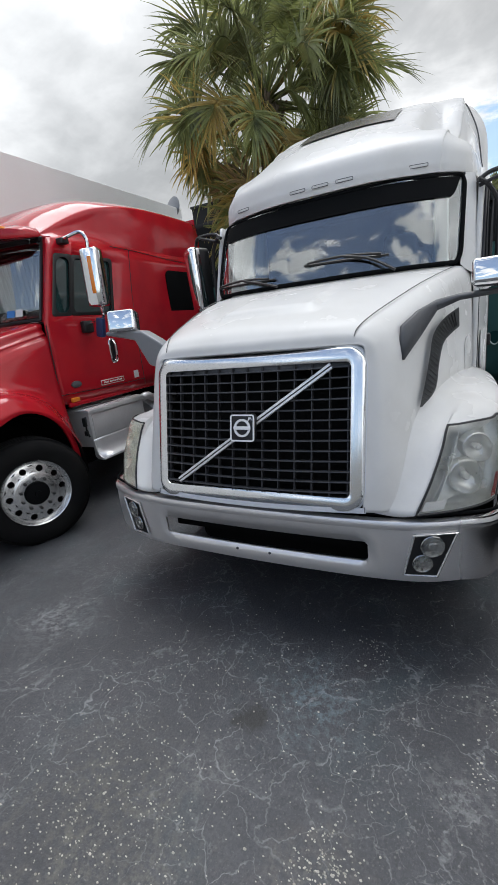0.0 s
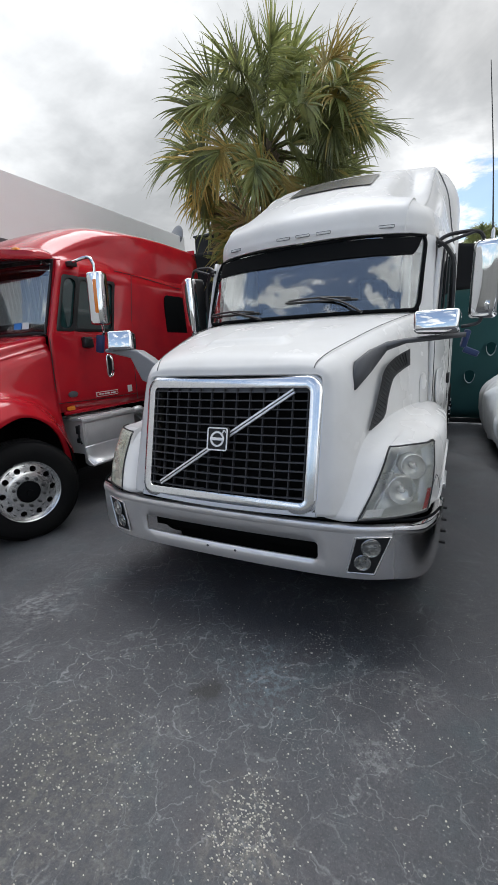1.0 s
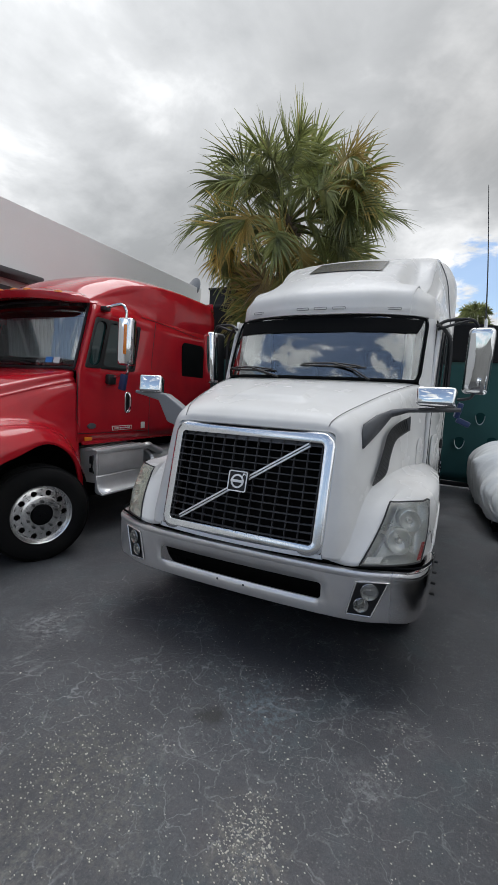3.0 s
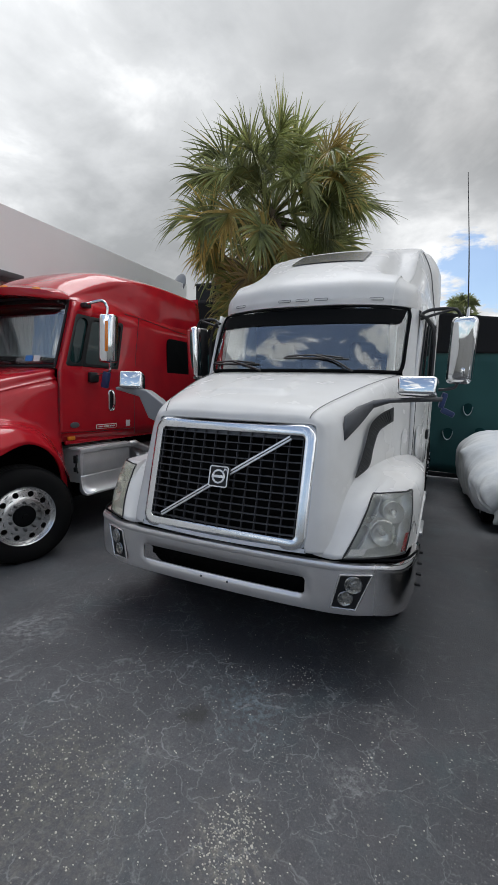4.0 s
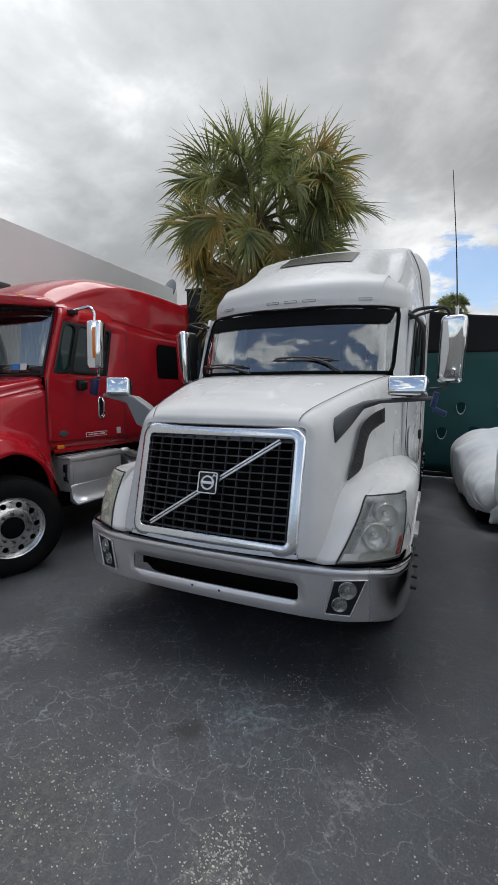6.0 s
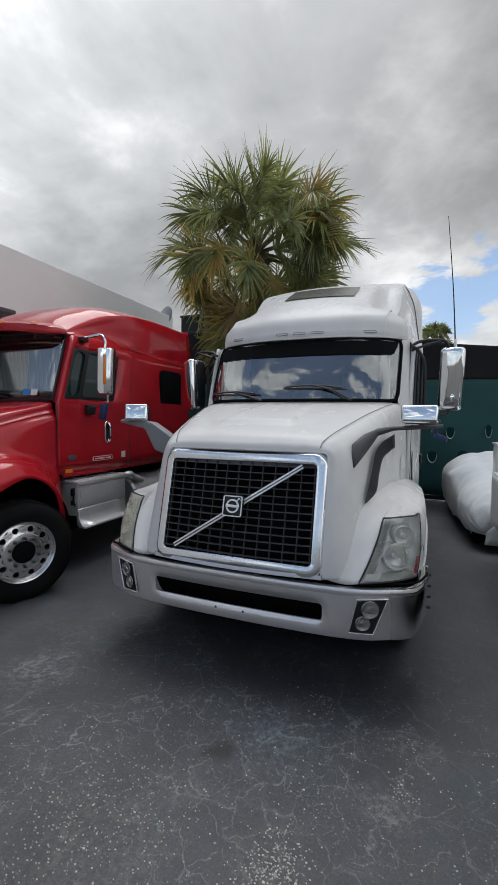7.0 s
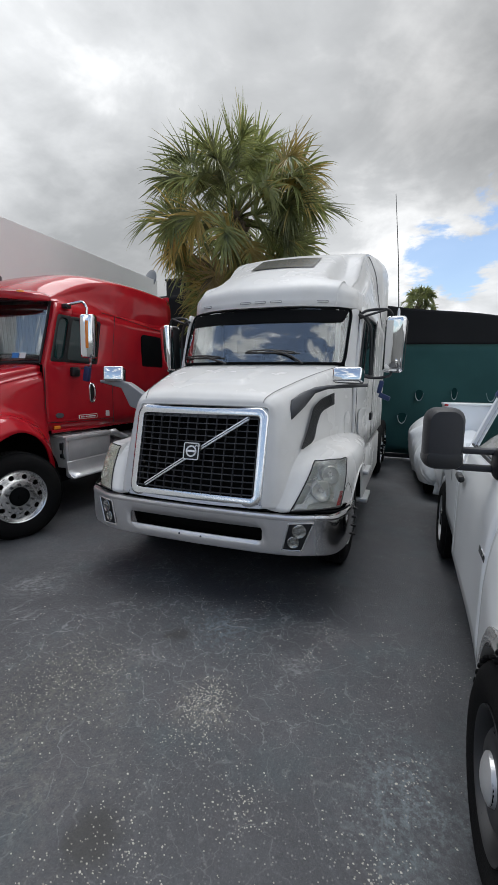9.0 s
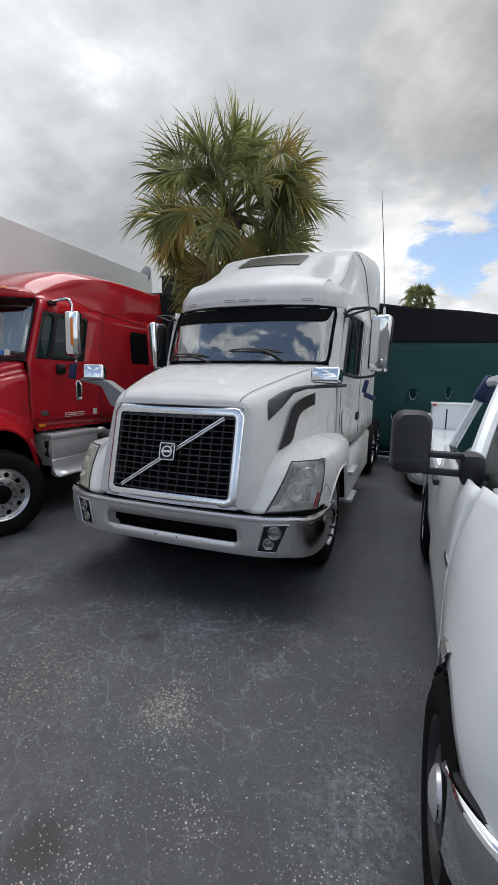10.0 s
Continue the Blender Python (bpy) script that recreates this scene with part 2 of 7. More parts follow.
def cr_curve(pts, n):
    """n points on a smooth curve through pts."""
    p = np.array(pts, float)
    p = np.vstack([2 * p[0] - p[1], p, 2 * p[-1] - p[-2]])
    out = []
    for s in np.linspace(0, len(pts) - 1, n):
        i = min(int(s), len(pts) - 2)
        t = s - i
        a, b, c, d = p[i:i + 4]
        out.append(0.5 * (2 * b + (c - a) * t + (2 * a - 5 * b + 4 * c - d) * t * t + (3 * b - a - 3 * c + d) * t ** 3))
    return np.array(out)


def grid_bm(P, close_v=False):
    """A sheet over an array of points (rows, columns, 3)."""
    bm = bmesh.new()
    V = [[bm.verts.new(p) for p in row] for row in P]
    R, C = len(V), len(V[0])
    for i in range(R - 1):
        for j in range(C if close_v else C - 1):
            k = (j + 1) % C
            bm.faces.new((V[i][j], V[i][k], V[i + 1][k], V[i + 1][j]))
    return bm


def loft(rails, nu, nv):
    """Smooth points over rails that run the same way."""
    A = np.array([cr_curve(r, nu) for r in rails])
    return np.array([cr_curve(A[:, i], nv) for i in range(nu)]).transpose(1, 0, 2)


def mirrored(rails):
    """Rails from the middle outward, made whole across x = 0."""
    left = [[(-p[0], p[1], p[2]) for p in r] for r in rails[:0:-1]]
    return left + rails


def box_bm(sx, sy, sz, c=(0, 0, 0), bevel=0.0, seg=2, m=None):
    bm = bmesh.new()
    bmesh.ops.create_cube(bm, size=1, matrix=Matrix.Translation(c) @ Matrix.Diagonal((sx, sy, sz, 1)))
    if bevel:
        bmesh.ops.bevel(bm, geom=bm.edges[:], offset=bevel, segments=seg, affect="EDGES", profile=0.5)
    if m is not None:
        bmesh.ops.transform(bm, matrix=m, verts=bm.verts)
    return bm


def prism_bm(poly, depth, bevel=0.0, m=None):
    """A flat outline in xz, depth metres thick along y, bevelled."""
    bm = bmesh.new()
    a = [bm.verts.new((x, -depth / 2, z)) for x, z in poly]
    b = [bm.verts.new((x, depth / 2, z)) for x, z in poly]
    bm.faces.new(a)
    bm.faces.new(b[::-1])
    n = len(poly)
    for i in range(n):
        bm.faces.new((a[i], b[i], b[(i + 1) % n], a[(i + 1) % n]))
    bmesh.ops.recalc_face_normals(bm, faces=bm.faces)
    if bevel:
        bmesh.ops.bevel(bm, geom=bm.edges[:], offset=bevel, segments=2, affect="EDGES", profile=0.5)
    if m is not None:
        bmesh.ops.transform(bm, matrix=m, verts=bm.verts)
    return bm


def pillow_bm(w, h, d, r, m=None, taper=0.80, back=0.97):
    """A mirror shell: a rounded slab whose front (-y) is domed."""
    rows = []
    for f in (0.0, 0.15, 0.3, 0.45, 0.6, 0.75, 0.9, 1.0):
        rows.append([(x * taper * f, -d / 2 + 0.05 * d * f * f * ((2 * x / w) ** 2 + (2 * z / h) ** 2), z * (1 - (1 - taper) * min(1.0, w / h)) * f) for x, z in rounded(w, h, r, 5)])
    for y, k in ((-d / 2 + 0.17 * d, taper + 0.55 * (1 - taper)), (-d / 2 + 0.35 * d, 0.985), (0, 1.0), (d / 2 - 0.06 * d, back), (d / 2, back - 0.04), (d / 2, 0.0)):
        rows.append([(x * k if k else 0.0, y, z * (1 - (1 - k) * min(1.0, w / h * 1.0)) if k else 0.0) for x, z in rounded(w, h, r, 5)])
    bm = grid_bm(rows, close_v=True)
    bmesh.ops.remove_doubles(bm, verts=bm.verts, dist=1e-5)
    if m is not None:
        bmesh.ops.transform(bm, matrix=m, verts=bm.verts)
    return bm


def turned_bm(profile, n=32, axis="x", m=None):
    """A turned body: profile of (along, radius)."""
    P = []
    for a, r in profile:
        row = []
        for k in range(n):
            t = 2 * math.pi * k / n
            c, s = r * math.cos(t), r * math.sin(t)
            row.append({"x": (a, c, s), "y": (c, a, s), "z": (c, s, a)}[axis])
        P.append(row)
    bm = grid_bm(P, close_v=True)
    bmesh.ops.remove_doubles(bm, verts=bm.verts, dist=1e-5)
    if m is not None:
        bmesh.ops.transform(bm, matrix=m, verts=bm.verts)
    return bm


def tube_bm(pts, r, n=8, smooth=0, cap=True):
    """A pipe along pts; r may be a list of radii."""
    p = cr_curve(pts, smooth) if smooth else np.array(pts, float)
    rr = np.interp(np.linspace(0, 1, len(p)), np.linspace(0, 1, len(r)), r) if hasattr(r, "__len__") else [r] * len(p)
    rows, u = [], None
    for i in range(len(p)):
        t = Vector(p[min(i + 1, len(p) - 1)] - p[max(i - 1, 0)]).normalized()
        if u is None:
            u = t.orthogonal().normalized()
        u = (u - t * u.dot(t)).normalized()
        v = t.cross(u)
        rows.append([Vector(p[i]) + float(rr[i]) * (math.cos(a) * u + math.sin(a) * v) for a in (2 * math.pi * k / n for k in range(n))])
    bm = grid_bm(rows, close_v=True)
    if cap:
        bm.verts.ensure_lookup_table()
        bm.faces.new([bm.verts[k] for k in range(n)])
        bm.faces.new([bm.verts[len(bm.verts) - 1 - k] for k in range(n)])
    return bm


def thick(ob, t, offset=-1.0):
    mod = ob.modifiers.new("thickness", "SOLIDIFY")
    mod.thickness, mod.offset = t, offset
    return ob


def rounded(w, h, r, n=5):
    """Outline of a rounded rectangle about the origin."""
    out = []
    for cx, cz, a0 in ((w / 2 - r, h / 2 - r, 0), (-w / 2 + r, h / 2 - r, 90), (-w / 2 + r, -h / 2 + r, 180), (w / 2 - r, -h / 2 + r, 270)):
        out += [(cx + r * math.cos(radians(a0 + 90 * k / n)), cz + r * math.sin(radians(a0 + 90 * k / n))) for k in range(n + 1)]
    return out


def join_bm(bm, other):
    """Adds a bmesh to another and frees it."""
    me = bpy.data.meshes.new("tmp")
    other.to_mesh(me)
    other.free()
    bm.from_mesh(me)
    bpy.data.meshes.remove(me)
    return bm


# ---- structure: ground, fence, building ----
def asphalt():
    m = bpy.data.materials.new("weathered_sealed_asphalt")
    m.use_nodes = True
    nt = m.node_tree
    b = nt.nodes["Principled BSDF"]
    N, Lk = nt.nodes.new, nt.links.new
    geo = N("ShaderNodeNewGeometry")

    def noise_node(scale, detail=4, rough=0.55, vec=None):
        n = N("ShaderNodeTexNoise")
        n.inputs["Scale"].default_value, n.inputs["Detail"].default_value, n.inputs["Roughness"].default_value = scale, detail, rough
        Lk(vec or geo.outputs["Position"], n.inputs["Vector"])
        return n

    def rng(v, a, b_, c=0.0, d=1.0):
        r = N("ShaderNodeMapRange")
        for i, k in enumerate((a, b_, c, d)):
            r.inputs[i + 1].default_value = k
        Lk(v, r.inputs[0])
        return r.outputs[0]

    def mul(a, b_):
        n = N("ShaderNodeMath")
        n.operation = "MULTIPLY"
        for i, v in enumerate((a, b_)):
            if isinstance(v, (int, float)):
                n.inputs[i].default_value = v
            else:
                Lk(v, n.inputs[i])
        return n.outputs[0]

    def blend(f, a, b_):
        n = N("ShaderNodeMix")
        n.data_type = "RGBA"
        for k, v in (("Factor", f), ("A", a), ("B", b_)):
            if isinstance(v, tuple):
                n.inputs[k].default_value = (*v, 1)
            elif isinstance(v, (int, float)):
                n.inputs[k].default_value = v
            else:
                Lk(v, n.inputs[k])
        return n.outputs["Result"]

    # wobbling coordinates for the crack net
    wob = noise_node(2.6, 3)
    add = N("ShaderNodeVectorMath")
    add.operation = "MULTIPLY_ADD"
    Lk(wob.outputs["Color"], add.inputs[0])
    add.inputs[1].default_value = (0.35, 0.35, 0.0)
    wob2, add2 = noise_node(14.0, 3), N("ShaderNodeVectorMath")
    add2.operation = "MULTIPLY_ADD"
    Lk(wob2.outputs["Color"], add2.inputs[0])
    add2.inputs[1].default_value = (0.09, 0.09, 0.0)
    Lk(geo.outputs["Position"], add2.inputs[2])
    Lk(add2.outputs[0], add.inputs[2])

    def cracks(scale, width):
        v = N("ShaderNodeTexVoronoi")
        v.feature = "DISTANCE_TO_EDGE"
        v.inputs["Scale"].default_value = scale
        Lk(add.outputs[0], v.inputs["Vector"])
        return rng(v.outputs["Distance"], 0.0, width, 1.0, 0.0)

    big, mid, fine = noise_node(0.55, 5), noise_node(3.2, 6, 0.65), noise_node(150.0, 2)
    warp = noise_node(7.0, 4, 0.65)
    wadd = N("ShaderNodeVectorMath")
    wadd.operation = "MULTIPLY_ADD"
    Lk(warp.outputs["Color"], wadd.inputs[0])
    wadd.inputs[1].default_value = (0.22, 0.22, 0.0)
    Lk(geo.outputs["Position"], wadd.inputs[2])

    def spot(x, y, r, soft=0.5):
        """A ragged worn place on the ground."""
        d = N("ShaderNodeVectorMath")
        d.operation = "DISTANCE"
        Lk(wadd.outputs[0], d.inputs[0])
        d.inputs[1].default_value = (x + 0.11, y + 0.11, 0.0)
        return rng(d.outputs["Value"], r * (1 - soft), r * (1 + soft), 1.0, 0.0)

    base = blend(rng(big.outputs[0], 0.38, 0.66), (0.046, 0.047, 0.052), (0.071, 0.073, 0.079))
    base = blend(rng(mid.outputs[0], 0.50, 0.75, 0, 0.65), base, (0.108, 0.111, 0.117))
    base = blend(rng(noise_node(9.0, 5, 0.7).outputs[0], 0.45, 0.70, 0, 0.45), base, (0.044, 0.045, 0.050))
    # bluish and rusty drifts
    base = blend(rng(noise_node(1.9, 4, 0.6).outputs[0], 0.52, 0.72, 0, 0.45), base, (0.056, 0.082, 0.090))
    base = blend(rng(noise_node(2.3, 4, 0.6).outputs[0], 0.55, 0.75, 0, 0.30), base, (0.090, 0.076, 0.080))
    # aggregate: pits and pale grit
    base = blend(rng(noise_node(75.0, 3, 0.7).outputs[0], 0.50, 0.64, 0, 0.30), base, (0.026, 0.026, 0.029))
    base = blend(rng(fine.outputs[0], 0.58, 0.74, 0, 0.35), base, (0.22, 0.225, 0.23))
    wide_mask = rng(noise_node(1.1, 4).outputs[0], 0.38, 0.54)
    crazed = rng(spot(-0.1, -0.20, 1.5, 0.5), 0.0, 1.0, 0.20, 1.0)
    net = mul(mul(cracks(4.4, 0.018), wide_mask), crazed)
    net2 = mul(crazed, mul(cracks(9.0, 0.024), rng(noise_node(1.7, 4).outputs[0], 0.42, 0.58, 0, 0.9)))
    broken = rng(noise_node(16.0, 3).outputs[0], 0.36, 0.54)
    base = blend(mul(mul(net, broken), 0.62), base, (0.31, 0.315, 0.32))
    base = blend(mul(mul(net2, broken), 0.60), base, (0.29, 0.295, 0.30))
    # pale chips bared in patches
    chip = N("ShaderNodeTexVoronoi")
    chip.inputs["Scale"].default_value = 62.0
    Lk(geo.outputs["Position"], chip.inputs["Vector"])
    cs = N("ShaderNodeSeparateColor")
    Lk(chip.outputs["Color"], cs.inputs[0])
    worn = rng(noise_node(1.6, 5, 0.65).outputs[0], 0.44, 0.66, 0.10, 1.0)
    base = blend(mul(mul(rng(chip.outputs["Distance"], 0.20, 0.34, 1.0, 0.0), rng(cs.outputs[0], 0.62, 0.72)), mul(worn, 0.5)), base, (0.36, 0.35, 0.33))
    # dusty smudges, a bluish wash, oil
    ragged = rng(noise_node(26.0, 6, 0.75).outputs[0], 0.44, 0.60)
    for x, y, r, k, c in ((1.06, -0.57, 0.10, 0.6, (0.28, 0.28, 0.28)), (0.09, -0.85, 0.10, 0.6, (0.28, 0.28, 0.28)), (1.18, -0.17, 0.12, 0.5, (0.28, 0.27, 0.26)), (0.44, -0.38, 0.20, 0.6, (0.20, 0.26, 0.29)),
                          (1.78, -1.30, 0.30, 0.6, (0.22, 0.26, 0.275)), (-1.38, -0.37, 0.22, 0.6, (0.26, 0.265, 0.27)), (0.66, -1.10, 0.16, 0.6, (0.24, 0.215, 0.18)), (-0.2, -1.2, 0.35, 0.5, (0.18, 0.17, 0.135)), (0.0, -1.9, 0.5, 0.5, (0.19, 0.18, 0.16))):
        base = blend(mul(mul(mul(spot(x, y, r, 0.7), ragged), rng(mid.outputs[0], 0.34, 0.60)), k), base, c)
    for x, y, r, k in ((0.18, -0.56, 0.075, 0.75), (0.56, -1.90, 0.11, 0.8)):
        base = blend(mul(spot(x, y, r, 0.35), k), base, (0.032, 0.031, 0.029))
    # aggregate stones, each of its own shade
    agg = N("ShaderNodeTexVoronoi")
    agg.inputs["Scale"].default_value = 120.0
    Lk(geo.outputs["Position"], agg.inputs["Vector"])
    asep = N("ShaderNodeSeparateColor")
    Lk(agg.outputs["Color"], asep.inputs[0])
    shade = N("ShaderNodeMix")
    shade.data_type, shade.blend_type = "RGBA", "MULTIPLY"
    shade.inputs["Factor"].default_value = 1.0
    Lk(base, shade.inputs["A"])
    Lk(rng(asep.outputs[0], 0.0, 1.0, 0.86, 1.14), shade.inputs["B"])
    base = shade.outputs["Result"]
    Lk(base, b.inputs["Base Color"])
    Lk(rng(mid.outputs[0], 0.3, 0.7, 0.44, 0.64), b.inputs["Roughness"])
    b.inputs["Specular IOR Level"].default_value = 0.42
    bp = N("ShaderNodeBump")
    bp.inputs["Strength"].default_value, bp.inputs["Distance"].default_value = 1.0, 0.005
    h = noise_node(80.0, 4, 0.7)
    Lk(h.outputs[0], bp.inputs["Height"])
    Lk(bp.outputs[0], b.inputs["Normal"])
    return m


M["asphalt"] = asphalt()


def ground():
    P = [[(x, y, 0) for x in (-900, -40, -8, 8, 40, 900)] for y in (-900, -40, -8, 12, 40, 900)]
    g = bm_obj("ground", grid_bm(P), M["asphalt"], smooth=False)
    tagged(g, "dark grey weathered sealed asphalt lot with pale crazing cracks", "ground", kind="structure")


def loose_stones():
    """Pale stones bared in the worn seal coat, and scattered chips."""
    rng = random.Random(21)
    spots = [(0.66, -1.09, 0.085, 620), (0.70, -1.30, 0.13, 260), (-0.22, -1.19, 0.26, 520), (0.05, -1.0, 0.30, 160), (0.65, 0.0, 0.055, 60), (0.60, 0.06, 0.13, 50), (1.14, -0.47, 0.040, 55), (1.18, -0.17, 0.09, 45), (0.69, -0.67, 0.075, 40), (1.27, -0.88, 0.06, 26), (1.58, -0.04, 0.035, 22),
             (0.14, -0.12, 0.05, 30), (-0.25, -0.48, 0.28, 190), (0.35, -0.25, 0.30, 130), (0.64, -2.0, 0.15, 420), (1.09, -1.56, 0.085, 190), (1.79, -1.12, 0.07, 80), (1.65, -1.65, 0.08, 160), (2.0, -0.35, 0.10, 60), (0.65, -0.97, 0.06, 160), (-0.25, -1.25, 0.22, 420), (0.2, -1.7, 0.45, 300), (1.77, -1.43, 0.22, 170), (1.3, -1.5, 0.4, 110), (1.55, -0.75, 0.3, 120), (0.9, -0.3, 0.35, 120), (-0.9, -0.9, 0.5, 220), (1.0, -1.9, 0.4, 140), (-0.3, 0.1, 0.5, 90)]
    V, F = [], []
    todo = [(rng.gauss(x, r), rng.gauss(y, r), rng.uniform(0.0022, 0.0056)) for x, y, r, n in spots for _ in range(int(n * 0.6))]
    todo += [(rng.uniform(-3.5, 4.5), rng.uniform(-3.0, 4.0), rng.uniform(0.0018, 0.0040)) for _ in range(1500)]
    for x, y, r in todo:
        if r > 0.0036 and rng.random() < 0.12:
            r *= 1.4
        n, a0, el = 6, rng.random() * 6.28, rng.uniform(0.45, 0.9)
        i = len(V)
        for k in range(n):
            a, q = a0 + 6.283 * k / n, r * rng.uniform(0.75, 1.2)
            V.append((x + q * math.cos(a), y + q * el * math.sin(a), -0.001))
        for k in range(n):
            p = V[i + k]
            V.append((x + (p[0] - x) * 0.75, y + (p[1] - y) * 0.75, 0.0014 + r * 0.22))
        for k in range(n):
            j = (k + 1) % n
            F.append((i + k, i + j, i + n + j, i + n + k))
        F.append(tuple(i + n + k for k in range(n)))
    me = bpy.data.meshes.new("loose_stones")
    me.from_pydata(V, [], F)
    me.materials.append(M["stone"])
    tagged(new("loose_stones", me), "pale stone chips bared in the worn asphalt", "gravel", kind="stuff")


def stone_material():
    m = material("pale_stone_chips", (0.56, 0.54, 0.49), 0.8, var=0.1, grain=0.15, bump=0.0)
    nt = m.node_tree
    b = nt.nodes["Principled BSDF"]
    g, r = nt.nodes.new("ShaderNodeNewGeometry"), nt.nodes.new("ShaderNodeValToRGB")
    r.color_ramp.elements[0].color, r.color_ramp.elements[1].color = (0.22, 0.21, 0.18, 1), (0.58, 0.55, 0.48, 1)
    nt.links.new(g.outputs["Random Per Island"], r.inputs[0])
    nt.links.new(r.outputs[0], b.inputs["Base Color"])
    return m


M["stone"] = stone_material()
FENCE_Y = 8.0


def fence():
    f = thing("fence_wall", "tall fence hung with green windscreen mesh and black shade cloth above", "fence")
    f["kind"] = "structure"
    x0, x1 = -9.0, 16.0
    top = lambda x: min(4.30, 3.86 - 0.14 * x) if x < 8 else 2.74
    xs = np.linspace(x0, x1, 120)

    def sheet(z_lo, z_hi, wave, off):
        rows = []
        for k in np.linspace(0, 1, 14):
            row = []
            for x in xs:
                lo, hi = z_lo(x), z_hi(x)
                z = lo + (hi - lo) * k
                y = FENCE_Y + off + wave * noise.noise((x * 0.7, z * 0.9, off * 50)) + 0.3 * wave * noise.noise((x * 2.5, z * 0.6, 3))
                row.append((x, y, z))
            rows.append(row)
        return grid_bm(rows)

    thick(part("green_mesh", sheet(lambda x: 0.12 + 0.015 * math.sin(x * 1.3), lambda x: 2.80 + 0.012 * math.sin(x * 2), 0.05, 0.0), M["green_mesh"], f, "dark green windscreen mesh"), 0.004)
    thick(part("black_cloth", sheet(lambda x: 2.77 + 0.02 * math.sin(x * 1.1), lambda x: max(top(x), 2.85) + 0.012 * math.sin(x * 2.7), 0.05, -0.03), M["black_mesh"], f, "black shade cloth"), 0.004)
    part("bottom_rail", box_bm(x1 - x0, 0.05, 0.11, ((x0 + x1) / 2, FENCE_Y + 0.02, 0.075), 0.01), M["black"], f)
    for i in range(10):
        x = x0 + 0.2 + i * 2.6
        part("post", turned_bm([(0, 0.0), (0, 0.035), (max(top(x), 2.85) - 0.05, 0.035), (max(top(x), 2.85) - 0.02, 0.0)], 12, "z", Matrix.Translation((x, FENCE_Y + 0.12, 0))), M["aluminium"], f)
    # half-moon air flaps; each opening's shade is a dark plate laid on the mesh
    for x, z, w in ((1.90, 1.64, 0.17), (1.54, 1.08, 0.19), (2.17, 1.12, 0.19), (2.66, 1.70, 0.10)):
        part("air_hole", prism_bm([(x + 0.5 * w * math.cos(a), z + (0.07 if math.sin(a) > 0 else 0.19) * math.sin(a)) for a in np.linspace(0, 2 * math.pi, 25)[:-1]], 0.004, 0.0, Matrix.Translation((0, FENCE_Y - 0.085, 0))), M["flap_dark"], f, "dark half-moon plate for an opening's shade")
    for x, z, w in ((1.90, 1.64, 0.19), (2.66, 1.68, 0.14), (1.54, 1.08, 0.21), (3.42, 1.66, 0.19)):
        rows = []
        for k in np.linspace(0, 1, 5):
            rows.append([(x + w / 2 * math.cos(a) * (1 - 0.10 * k), FENCE_Y - 0.085 - 0.05 * math.sin(-a) * (1 - k) ** 1.0, z + 0.20 * math.sin(a) * (1 - 0.10 * k)) for a in np.linspace(math.pi, 2 * math.pi, 17)])
        thick(part("air_flap", grid_bm(rows), M["flap"], f, "pale edge of a cut half-moon air flap"), 0.003)


M["flap_dark"] = material("flap_opening_shade", (0.006, 0.036, 0.035), 0.8, var=0.1, bump=0.0, spec=0.1)
M["flap"] = material("frayed_flap_edge", (0.30, 0.36, 0.36), 0.6, var=0.1, bump=0.01)

BX, BZ = -5.5, 4.78       # the side wall's face and its top


